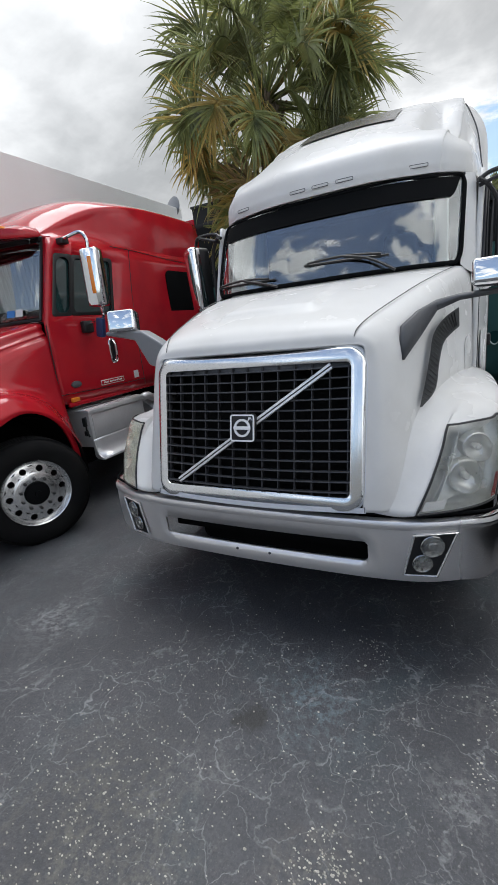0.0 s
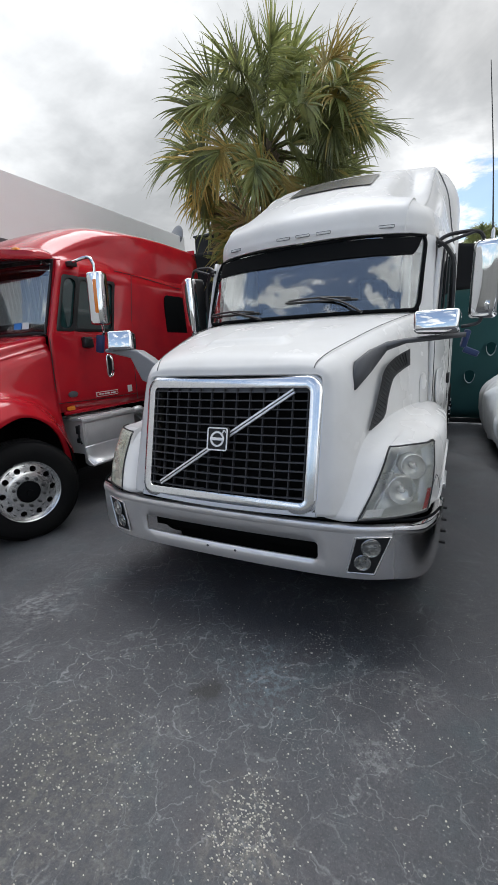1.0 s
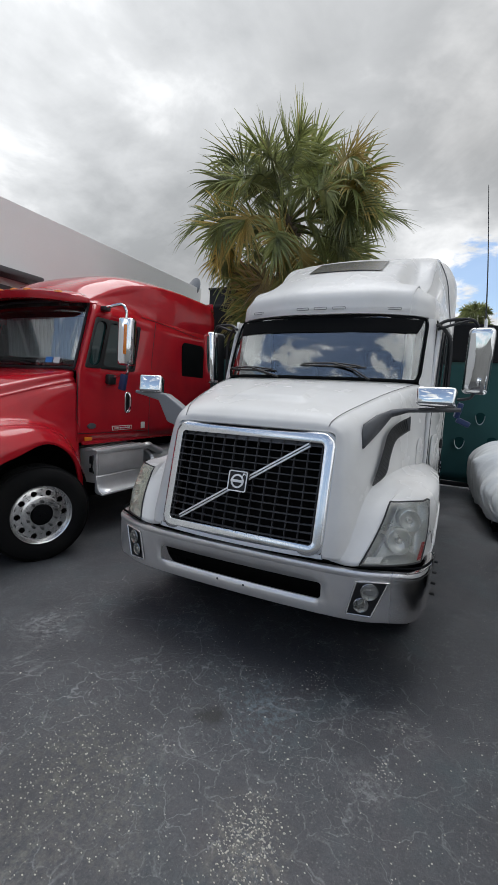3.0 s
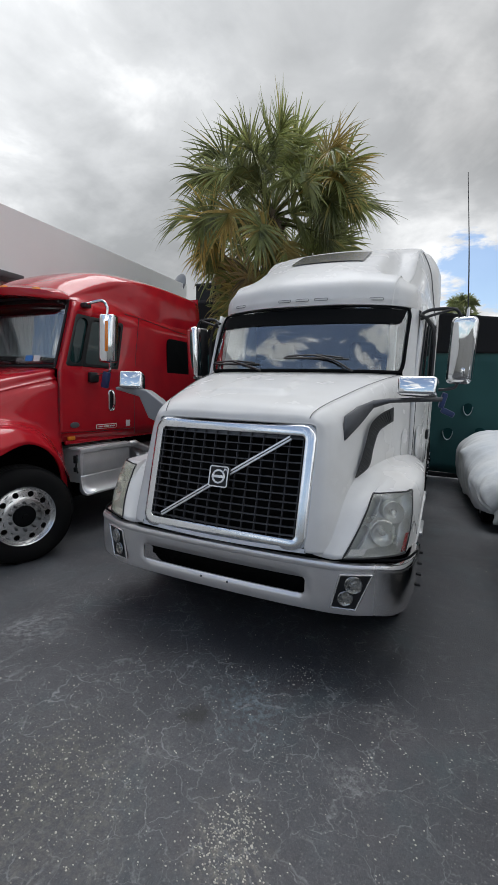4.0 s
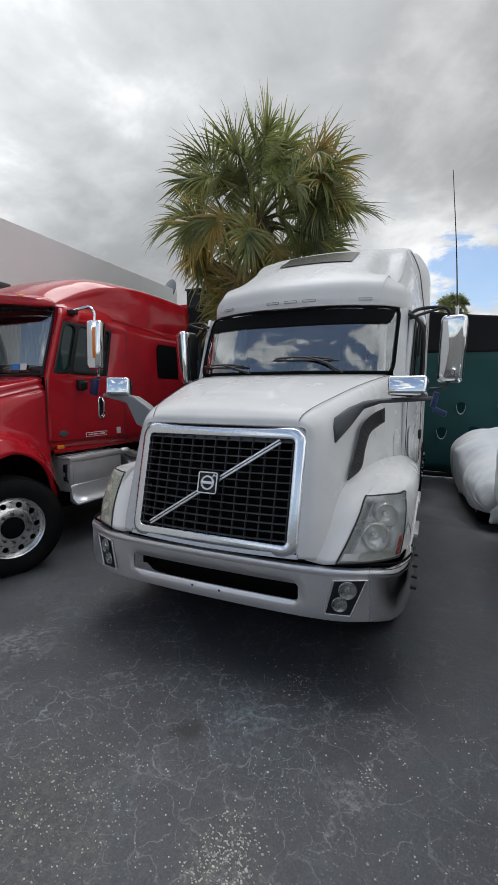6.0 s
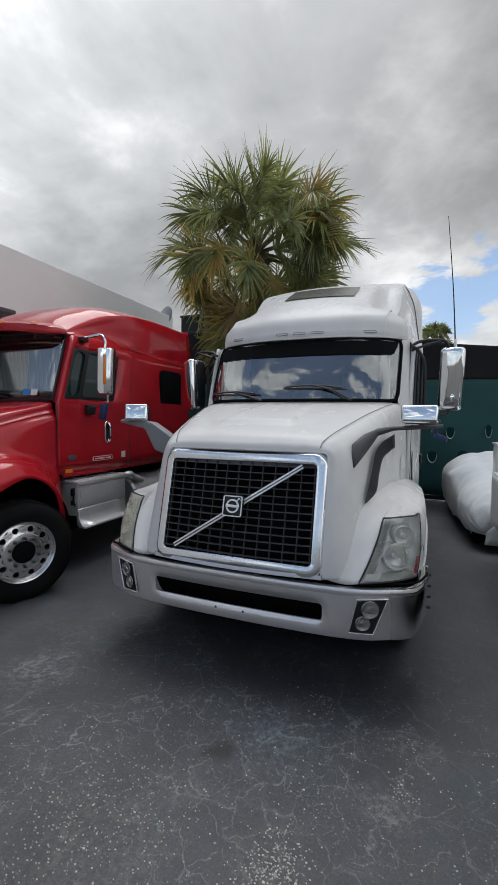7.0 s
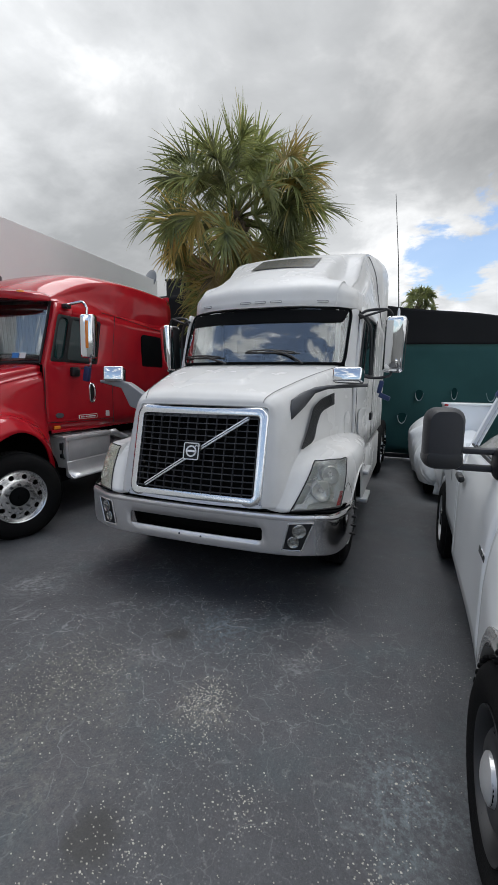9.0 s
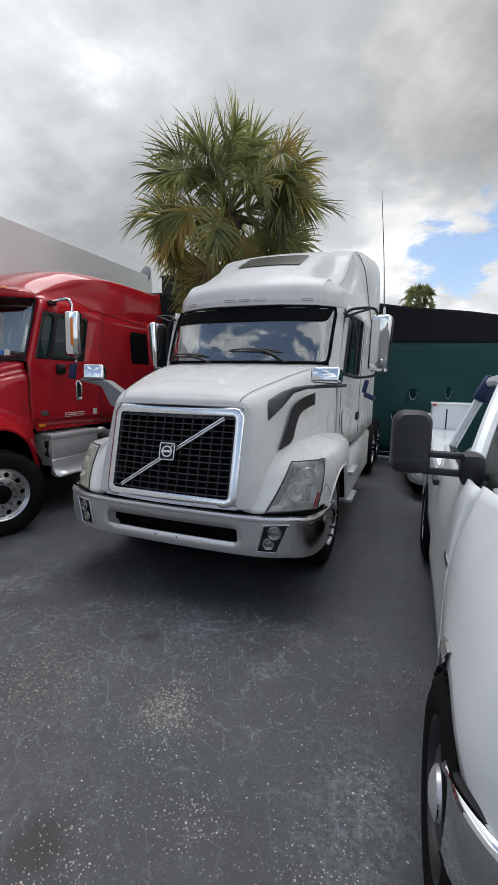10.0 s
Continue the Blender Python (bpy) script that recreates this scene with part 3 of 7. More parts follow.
def building():
    b = thing("warehouse_building", "plain pale grey stucco warehouse with a flat parapet roof", "building")
    wy0, wy1 = -14.0, 8.15
    part("wall", box_bm(0.25, wy1 - wy0, BZ, (BX - 0.125, (wy0 + wy1) / 2, BZ / 2), 0.01), M["stucco"], b, smooth=False)
    part("back_wall", box_bm(11.5, 0.25, BZ, (BX - 6.01, wy1 - 0.13, BZ / 2), 0.01), M["stucco"], b, smooth=False)
    part("roof", box_bm(11.5, wy1 - wy0 - 0.3, 0.15, (BX - 6.01, (wy0 + wy1) / 2, BZ - 0.6), 0.01), M["dark_grey"], b, smooth=False)
    # shaded canopy over a loading door
    part("canopy", box_bm(0.35, 4.6, 0.10, (BX + 0.175, 0.35, 3.58), 0.02), M["dark_grey"], b, "dark canopy over a loading door")
    d = part("loading_door", box_bm(0.06, 4.2, 3.4, (BX + 0.034, 0.35, 1.71), 0.01), M["dark_grey"], b, "dark roll-up loading door")
    for k in range(11):
        part("slat", box_bm(0.02, 4.1, 0.26, (BX + 0.072, 0.35, 0.20 + 0.295 * k), 0.008), M["dark_grey"], d)
    # dish on the roof's corner
    dish = thing("satellite_dish", "small round grey satellite dish on the roof edge", "satellite dish", at=pose(-5.72, 8.02, BZ - 0.20, 0, 0, -20))
    part("reflector", turned_bm([(0.0, 0.0), (0.01, 0.1), (0.03, 0.2), (0.06, 0.29), (0.066, 0.295), (0.05, 0.29), (0.02, 0.2), (-0.012, 0.0)], 28, "y", pose(0, 0, 0.24, -12, 0, 0)), M["mid_grey"], dish)
    part("mast", tube_bm([(0, 0.05, 0), (0, 0.06, 0.24)], 0.02, 8), M["mid_grey"], dish)
    part("feed_arm", tube_bm([(0, 0.02, 0.02), (0, -0.16, 0.05), (0, -0.28, 0.2)], 0.010, 6, 8), M["mid_grey"], dish)
    # dark box beyond the corner
    k = thing("dark_shed", "dark flat-roofed structure beyond the warehouse corner", "shed", at=pose(-5.30, 10.3, 0))
    part("body", box_bm(1.45, 1.6, 5.10, (0, 0, 2.55), 0.02), M["black_mesh"], k)
    part("roof", box_bm(1.51, 1.66, 0.06, (0, 0, 5.13), 0.01), M["black"], k)


def far_walls():
    """Plain walls added out of view behind and to the east, cutting low sky light."""
    for name, sx, sy, c in (("wall_south", 60.0, 0.3, (2.0, -15.0, 1.7)), ("wall_east", 0.3, 40.0, (17.0, 3.0, 1.8))):
        w = bm_obj(name, box_bm(sx, sy, 2 * c[2], c, 0.02), M["far_wall"], smooth=False)
        tagged(w, "plain grey wall out of view, added to cut low light", "wall", kind="structure")


M["far_wall"] = material("added_grey_wall", (0.36, 0.36, 0.35), 0.9, var=0.08, var_scale=0.5, grain=0.08, bump=0.05, bump_scale=60)
far_walls()
ground()
loose_stones()
fence()
building()


# ---- wheels ----
def wheel(parent, at, r=0.50, width=0.28, rim_r=0.300, holes=10, face_mat="aluminium", dish=0.03, hub_dark=True, name="wheel", seg=48, hub_out=0.05, nuts=10, lugs=0, hole=0.088, nut_mat="aluminium"):
    """A wheel whose outer face looks along +x of its own; at: its place under the parent."""
    w = part(name, turned_bm([(-width / 2 + 0.02, rim_r * 0.98), (-width / 2, rim_r + 0.04), (-width / 2 - 0.008, rim_r + 0.5 * (r - rim_r)), (-width / 2 + 0.012, r - 0.035), (-width / 2 + 0.035, r - 0.012), (-width / 4, r),
                              (width / 4, r), (width / 2 - 0.035, r - 0.012), (width / 2 - 0.012, r - 0.035), (width / 2 + 0.008, rim_r + 0.5 * (r - rim_r)), (width / 2, rim_r + 0.04), (width / 2 - 0.02, rim_r * 0.98)], seg, "x"), M["rubber"], parent)
    w.matrix_basis = at
    for a in (-0.3, -0.1, 0.1, 0.3):      # tread ribs
        part("tread_rib", turned_bm([(a * width - 0.018, r - 0.004), (a * width - 0.016, r + 0.008), (a * width + 0.016, r + 0.008), (a * width + 0.018, r - 0.004)], seg, "x"), M["rubber"], w)
    if lugs:
        bm = bmesh.new()
        for k in range(lugs):
            turn = Matrix.Rotation(2 * math.pi * k / lugs, 4, "X")
            for side_x in (-1, 1):
                join_bm(bm, box_bm(0.050, 0.032, 0.014, (side_x * (width / 2 - 0.042), 0, r - 0.002), 0.004, 1, turn))
        part("tread_blocks", bm, M["rubber"], w)
    x0 = width / 2 - 0.02
    R = rim_r
    prof = lambda rr: x0 + np.interp(rr, [0, 0.36 * R, 0.60 * R, 0.68 * R, 0.86 * R, 0.93 * R, R], [0, 0, 0, -0.012, -dish - 0.02, -dish - 0.03, 0.012])
    bm = bmesh.new()
    n_h, rc, hr = 20, 0.77 * R, hole * R
    r_in, r_out = 0.66 * R, 0.885 * R
    half = math.pi / holes
    for s in range(holes):
        th0 = 2 * math.pi * s / holes
        inner, outer, deep = [], [], []
        for k in range(n_h):
            a = 2 * math.pi * k / n_h
            ca, sa = math.cos(a), math.sin(a)
            # reach to the sector's border
            lim_r = (r_out - rc) if ca > 0 else (rc - r_in)
            f = min(lim_r / abs(ca) if abs(ca) > 1e-6 else 9, half * rc / abs(sa) if abs(sa) > 1e-6 else 9)
            for lst, q in ((inner, hr), (outer, f)):
                rr, th = rc + q * ca, th0 + q * sa / rc
                lst.append(bm.verts.new((prof(rr), rr * math.cos(th), rr * math.sin(th))))
            rr, th = rc + hr * ca, th0 + hr * sa / rc
            deep.append(bm.verts.new((prof(rr) - 0.03, rr * math.cos(th), rr * math.sin(th))))
        for k in range(n_h):
            j = (k + 1) % n_h
            bm.faces.new((inner[k], inner[j], outer[j], outer[k]))
            bm.faces.new((inner[k], deep[k], deep[j], inner[j]))
    ring = [r_out, 0.92 * R, 0.95 * R, 0.985 * R, 1.02 * R, 1.03 * R]
    xs = [prof(r_out), prof(0.92 * R), prof(0.95 * R), x0 + 0.006, x0 + 0.014, x0 - 0.01]
    join_bm(bm, turned_bm(list(zip(xs, ring)), 60, "x"))
    join_bm(bm, turned_bm([(prof(q), q) for q in (r_in, 0.62 * R, 0.60 * R, 0.4 * R, 0.37 * R)] + [(x0 - 0.05, 0.36 * R)], 60, "x"))
    part("rim", bm, M[face_mat], w, "bright disc wheel with round hand holes")
    part("backing", turned_bm([(x0 - 0.10, 0.0), (x0 - 0.10, R)], 32, "x"), M["under"], w)
    for k in range(nuts):
        t = 2 * math.pi * (k + 0.5) / nuts
        nut = turned_bm([(x0 - 0.005, 0.016), (x0 + 0.022, 0.016), (x0 + 0.028, 0.010), (x0 + 0.045, 0.010), (x0 + 0.046, 0)], 6, "x", Matrix.Translation((0, 0.475 * R * math.cos(t), 0.475 * R * math.sin(t))))
        part("lug_nut", nut, M["chrome" if not hub_dark else nut_mat], w)
    part("hub", turned_bm([(x0 - 0.06, 0.36 * R), (x0 + hub_out * 0.6, 0.345 * R), (x0 + hub_out, 0.27 * R), (x0 + hub_out, 0.10 * R), (x0 + hub_out + 0.012, 0.09 * R), (x0 + hub_out + 0.012, 0.0)], 36, "x"), M["shade_band" if hub_dark else "chrome"], w, "hub cap")
    return w


# ---- the white tractor ----
def y_grille(x, z):
    return 0.233 * (z - 0.855) - 0.05 * (1 - min(1, abs(x) / 0.62) ** 2)


def frame_bm(path, section, place):
    """A border: section of (outward, forward) swept round an outline in xz."""
    n = len(path)
    rows = []
    for i in range(n):
        a, b = np.array(path[i - 1]), np.array(path[(i + 1) % n])
        t = (b - a) / (np.linalg.norm(b - a) + 1e-9)
        nx, nz = t[1], -t[0]
        rows.append([place(path[i][0] + nx * o, path[i][1] + nz * o, f) for o, f in section])
    rows.append(rows[0])
    bm = grid_bm(rows, close_v=True)
    bmesh.ops.remove_doubles(bm, verts=bm.verts, dist=1e-5)
    return bm


def bumper_plan(s_list):
    pts = cr_curve([(0, -0.018, 0), (0.30, -0.014, 0), (0.6265, 0.0, 0), (0.86, 0.032, 0), (1.03, 0.095, 0), (1.182, 0.182, 0), (1.252, 0.38, 0), (1.272, 0.66, 0)], 71)
    return [pts[int(round(s * 10))] for s in s_list]


def wing_surface():
    """The flared front wing, from its root on the hood's side to the arch; returns points and outward normals."""
    h = [np.array(p) for p in ((0.966, 0.346, 1.197), (1.192, 0.572, 1.195), (1.184, 0.362, 0.828), (0.848, 0.034, 0.838))]

    def lamp(a, b):
        p = (h[0] * (1 - a) + h[1] * a) * (1 - b) + (h[3] * (1 - a) + h[2] * a) * b
        return tuple(p + np.array((0.70, -0.68, 0.2)) * ((4 * a * (1 - a)) ** 0.9 * 0.066 + 4 * b * (1 - b) * 0.022))

    root = [(0.668, 0.016, 0.838), (0.706, 0.100, 0.985), (0.740, 0.195, 1.115), (0.768, 0.290, 1.212), (0.797, 0.385, 1.285),
            (0.842, 0.57, 1.300), (0.886, 0.83, 1.322), (0.926, 1.10, 1.340), (0.964, 1.36, 1.352), (1.03, 1.78, 1.345)]
    rear = [
        [(1.003, 0.54, 1.236), (1.032, 0.79, 1.266), (1.058, 1.09, 1.294), (1.078, 1.36, 1.305), (1.10, 1.78, 1.285)],
        [(1.080, 0.585, 1.224), (1.104, 0.81, 1.252), (1.125, 1.09, 1.280), (1.138, 1.36, 1.290), (1.147, 1.78, 1.265)],
        [(1.150, 0.650, 1.205), (1.170, 0.84, 1.232), (1.186, 1.10, 1.258), (1.194, 1.36, 1.266), (1.192, 1.78, 1.235)],
        [(1.208, 0.722, 1.168), (1.226, 0.88, 1.195), (1.238, 1.12, 1.218), (1.242, 1.36, 1.224), (1.230, 1.78, 1.185)],
    ]
    outm = [(1.204, 0.47, 0.828), (1.214, 0.50, 0.90), (1.220, 0.55, 0.965), (1.224, 0.60, 1.025), (1.230, 0.655, 1.06),
            (1.238, 0.760, 1.070), (1.250, 0.91, 1.106), (1.256, 1.13, 1.138), (1.258, 1.36, 1.140), (1.244, 1.78, 1.06)]
    out = [(1.222, 0.62, 0.79), (1.230, 0.645, 0.80), (1.238, 0.67, 0.82), (1.242, 0.70, 0.855), (1.246, 0.74, 0.90),
           (1.250, 0.83, 0.955), (1.254, 0.97, 1.012), (1.256, 1.15, 1.050), (1.257, 1.36, 1.050), (1.245, 1.76, 0.93)]
    rows = []
    for i in range(10):
        core = [lamp(a, 1 - i / 4) for a in (0, 1 / 3, 2 / 3, 1)] if i < 5 else [r[i - 5] for r in rear]
        strip = (np.array(root[i]) * 0.5 + np.array(core[0]) * 0.5) + (0, 0.010, -0.016)
        rows.append(cr_curve([root[i], strip] + core + [outm[i], out[i]], 43))
    A = np.array(rows)
    G = np.array([cr_curve(A[:, j], 37) for j in range(43)]).transpose(1, 0, 2)
    for _ in range(40):        # soften the bend over the lamp
        S = G.copy()
        S[1:-1] = 0.5 * G[1:-1] + 0.25 * (G[:-2] + G[2:])
        S[:17, 12:31] = G[:17, 12:31]
        G = S
    n = np.cross(np.gradient(G, axis=1), np.gradient(G, axis=0))
    n /= np.linalg.norm(n, axis=2, keepdims=True)
    n *= np.sign((n * np.array((0.6, -0.5, 0.5))).sum(axis=2, keepdims=True))
    return G, n


WING, WING_N = wing_surface()


def lamp_point(a, b, off):
    """A point of the headlamp's face, flush with the wing: a across, b down, off metres outward."""
    r, c = (1 - b) * 16, 12 + a * 18
    i, j = min(int(r), 15), min(int(c), 29)
    u, v = r - i, c - j
    mixed = lambda Q: (Q[i, j] * (1 - v) + Q[i, j + 1] * v) * (1 - u) + (Q[i + 1, j] * (1 - v) + Q[i + 1, j + 1] * v) * u
    return tuple(mixed(WING) + mixed(WING_N) * off)


def cab_x(y, z):
    u = min(1, max(0, (y - 1.75) / 1.15))
    return 1.10 + 0.11 * u * (2 - u) * 1.0 - 0.05 * max(0, z - 1.9) * (1 - u)


def white_truck():
    T = thing("semi_truck", "white long-nose sleeper tractor with black grille and chrome grille frame", "truck", "parked tractors")
    # hood: a flat-sided nose that the wings grow out of
    rails = [
        [(0, 0.12, 1.640), (0, 0.15, 1.70), (0, 0.27, 1.775), (0, 0.60, 1.87), (0, 0.95, 1.945), (0, 1.30, 2.0), (0, 1.50, 2.03)],
        [(0.30, 0.135, 1.638), (0.30, 0.165, 1.70), (0.31, 0.28, 1.77), (0.34, 0.60, 1.86), (0.38, 0.95, 1.935), (0.42, 1.30, 1.995), (0.45, 1.52, 2.03)],
        [(0.52, 0.17, 1.635), (0.53, 0.20, 1.69), (0.56, 0.31, 1.75), (0.63, 0.60, 1.825), (0.72, 0.95, 1.905), (0.82, 1.30, 1.97), (0.91, 1.66, 2.025)],
        [(0.60, 0.175, 1.625), (0.63, 0.205, 1.655), (0.675, 0.31, 1.705), (0.755, 0.58, 1.775), (0.845, 0.92, 1.85), (0.93, 1.30, 1.92), (1.035, 1.76, 1.985)],
        [(0.61, 0.165, 1.56), (0.675, 0.205, 1.57), (0.735, 0.31, 1.60), (0.815, 0.57, 1.65), (0.898, 0.91, 1.70), (0.972, 1.30, 1.74), (1.07, 1.79, 1.78)],
        [(0.61, 0.13, 1.40), (0.690, 0.165, 1.40), (0.755, 0.28, 1.41), (0.832, 0.55, 1.44), (0.910, 0.91, 1.48), (0.982, 1.30, 1.51), (1.078, 1.79, 1.53)],
        [(0.61, 0.095, 1.25), (0.700, 0.130, 1.25), (0.772, 0.255, 1.25), (0.845, 0.53, 1.26), (0.918, 0.91, 1.29), (0.988, 1.30, 1.31), (1.082, 1.79, 1.32)],
        [(0.61, 0.045, 1.04), (0.712, 0.082, 1.04), (0.792, 0.210, 1.04), (0.860, 0.51, 1.05), (0.926, 0.91, 1.08), (0.994, 1.30, 1.10), (1.086, 1.79, 1.12)],
        [(0.61, 0.000, 0.843), (0.720, 0.036, 0.843), (0.806, 0.165, 0.843), (0.872, 0.50, 0.85), (0.932, 0.91, 0.90), (0.998, 1.30, 0.95), (1.088, 1.79, 0.98)],
    ]
    P = loft(mirrored(rails), 84, 201)
    X, Y = np.abs(P[:, :, 0]), P[:, :, 1]      # the low bulge along the middle of the hood
    P[:, :, 2] += 0.030 * np.clip((0.33 - 0.06 * Y - X) / 0.022, 0, 1) * np.clip((Y - 0.40) / 0.06, 0, 1) * np.clip((1.35 - Y) / 0.9, 0, 1)
    thick(part("hood", grid_bm(P), M["white"], T), 0.02)
    for sx in (-1, 1):
        W = WING * np.array((sx, 1, 1))
        bm = bmesh.new()
        V = [[bm.verts.new(p) for p in row] for row in W]
        for i in range(36):
            for j in range(42):
                if not (i < 16 and 12 <= j < 30):      # open where the headlamp sits
                    bm.faces.new((V[i][j], V[i][j + 1], V[i + 1][j + 1], V[i + 1][j]))
        fw = thick(part("front_wing", bm, M["white"], T), 0.014)
        part("arch_lip", tube_bm([tuple(p) for p in W[2:, 42]], 0.011, 8), M["white"], fw)
        part("wing_seam", tube_bm([tuple(W[r, c] + WING_N[r, c] * np.array((sx, 1, 1)) * 0.0005) for r, c in ((5, 31), (7, 33), (9, 35), (10, 38), (10, 41))], 0.003, 5, 24), M["seam"], fw)
    for sx in (-1, 1):
        seam = [(sx * 0.558, 0.188, 1.672), (sx * 0.570, 0.225, 1.709), (sx * 0.615, 0.34, 1.760), (sx * 0.692, 0.62, 1.830), (sx * 0.786, 0.97, 1.909), (sx * 0.885, 1.33, 1.976), (sx * 0.955, 1.63, 2.020)]
        part("hood_seam", tube_bm(seam, 0.0028, 5, 40), M["seam"], T)
    part("lower_panel", grid_bm([[(x, y_grille(x, z) - 0.005, z) for x in np.linspace(-0.625, 0.625, 23)] for z in (0.842, 0.855, 0.868)]), M["shell_paint"], T)
    for sx in (-1, 1):
        part("panel_seam", tube_bm([(sx * 0.62, y_grille(0.62, z) - 0.006, z) for z in (0.872, 0.858, 0.845)], 0.002, 5), M["seam"], T)
    # grille
    place = lambda x, z, f: (x, y_grille(x, z) - f, z)
    out = [(x, z + 1.237) for x, z in rounded(1.155, 0.70, 0.055, 6)]
    part("grille_frame", frame_bm(out, [(-0.03, -0.05), (-0.030, 0.004), (-0.027, 0.010), (-0.018, 0.0125), (0.004, 0.0135), (0.025, 0.0125), (0.036, 0.009), (0.041, 0.0), (0.042, -0.05)], place), M["frame_chrome"], T, "chrome grille frame")
    part("grille_shell", frame_bm(out, [(0.029, -0.05), (0.031, 0.001), (0.042, -0.003), (0.053, -0.014), (0.055, -0.05)], place), M["shell_paint"], T, "satin silver grille shell")
    # a near-black sheet behind the bars carries the shade of the opening
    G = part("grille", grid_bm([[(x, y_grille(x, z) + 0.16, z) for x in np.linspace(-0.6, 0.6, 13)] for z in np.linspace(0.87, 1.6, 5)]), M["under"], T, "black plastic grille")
    for i in range(13):
        z = 0.935 + i * 0.0500
        rows = [[(x, y_grille(x, z) + dy, z + dz) for dy, dz in ((0.0, -0.0036), (-0.002, 0.0), (0.0, 0.0036), (0.022, 0.0030), (0.022, -0.0030))] for x in np.linspace(-0.548, 0.548, 25)]
        part("slat", grid_bm(rows, close_v=True), M["grille_slat"], G)
    for i in range(13):
        x = -0.535 + i * 0.08917
        rows = [[(x + dx, y_grille(x, z) + dy, z) for dx, dy in ((-0.003, 0.004), (0.003, 0.004), (0.0028, 0.03), (-0.0028, 0.03))] for z in np.linspace(0.918, 1.556, 9)]
        part("slat", grid_bm(rows, close_v=True), M["grille_bar"], G)
    # top mounting strip behind the bars
    part("mounting_strip", grid_bm([[(x, y_grille(x, z) + 0.035, z) for x in np.linspace(-0.56, 0.56, 21)] for z in (1.535, 1.56, 1.585)]), M["dark_grey"], G)
    # diagonal bar and badge
    d0, d1 = np.array((-0.452, 0.945)), np.array((0.455, 1.545))
    ax = (d1 - d0) / np.linalg.norm(d1 - d0)
    nr = np.array((-ax[1], ax[0]))
    for o, w, f, mt in ((0.0, 0.034, 0.016, "bar_silver"), (0.0, 0.008, 0.0175, "black")):
        rows = []
        for s in np.linspace(0.0 if f < 0.02 else 0.02, 1.0 if f < 0.02 else 0.98, 31):
            c = d0 + (d1 - d0) * s
            row = []
            for k, ff in ((-w / 2, f - 0.02), (-w / 2 * 0.8, f), (w / 2 * 0.8, f), (w / 2, f - 0.02)):
                q = c + nr * k
                row.append((q[0], y_grille(q[0], q[1]) - ff, q[1]))
            rows.append(row)
        part("diagonal_bar", grid_bm(rows, close_v=True), M[mt], T, "satin silver diagonal bar" if mt == "bar_silver" else "")
    E = part("badge", prism_bm(rounded(0.142, 0.142, 0.014, 3), 0.03, 0.004, pose(0, y_grille(0, 1.262) - 0.03, 1.262, -13, 0, 0)), M["black"], T, "square badge with a silver ring")
    eb = pose(0, y_grille(0, 1.262) - 0.047, 1.262, -13, 0, 0)
    part("border", frame_bm(rounded(0.136, 0.136, 0.012, 3), [(-0.005, 0), (-0.005, 0.004), (0.003, 0.004), (0.003, 0)], lambda x, z, f: tuple(eb @ Vector((x, -f, z)))), M["badge_white"], E)
    ring = [(0.042 * math.cos(a), 0.042 * math.sin(a)) for a in np.linspace(2 * math.pi, 0, 33)[:-1]]
    part("ring", frame_bm(ring, [(-0.006, 0), (-0.006, 0.005), (0.006, 0.005), (0.006, 0)], lambda x, z, f: tuple(eb @ Vector((x, -f, z)))), M["badge_white"], E)
    part("plate", box_bm(0.100, 0.006, 0.018, (0, -0.004, 0), 0.002, 1, eb), M["badge_white"], E)
    part("arrow", prism_bm([(0.028, 0.028), (0.052, 0.056), (0.056, 0.040), (0.040, 0.058)], 0.006, 0.0, eb), M["badge_white"], E)
    # bumper, with the slot cut through
    half = bumper_plan([0.2 * k for k in range(36)])
    plan = [(-p[0], p[1]) for p in half[:0:-1]] + [(p[0], p[1]) for p in half]
    zs = [(0.735, 0.06), (0.80, 0.05), (0.806, 0.03), (0.80, 0.008), (0.785, 0.0), (0.765, 0.0), (0.757, 0.006), (0.684, 0.004), (0.570, 0.008), (0.50, 0.014), (0.47, 0.024), (0.455, 0.05), (0.46, 0.09)]
    bm = bmesh.new()
    V = []
    for z, back in zs:
        row = []
        for i, (x, y) in enumerate(plan):
            a, b = np.array(plan[max(i - 1, 0)]), np.array(plan[min(i + 1, len(plan) - 1)])
            t = (b - a) / np.linalg.norm(b - a)
            lift = 0.02 * max(0, abs(x) - 0.95)
            row.append(bm.verts.new((x - t[1] * back, y + t[0] * back, z + lift)))
        V.append(row)
    mid = len(plan) // 2
    for i in range(len(zs) - 1):
        for j in range(len(plan) - 1):
            if i == 7 and mid - 10 <= j < mid + 10:
                continue
            bm.faces.new((V[i][j], V[i][j + 1], V[i + 1][j + 1], V[i + 1][j]))
    B = thick(part("bumper", bm, M["bumper"], T, "dull silver steel bumper, one end glossier for a dark reflection"), 0.015)
    # a near-black sheet behind the slot carries its shade
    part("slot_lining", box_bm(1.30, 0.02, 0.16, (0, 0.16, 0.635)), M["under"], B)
    # black strip laid in the open gap over the bumper to read as shade
    strip = [(p[0], p[1] + 0.035, 0.826 + 0.02 * max(0, abs(p[0]) - 0.95)) for p in half[:31]]
    part("rubber_strip", tube_bm([(-x, y, z) for x, y, z in strip[:0:-1]] + strip, 0.008, 8), M["shade_band"], B)
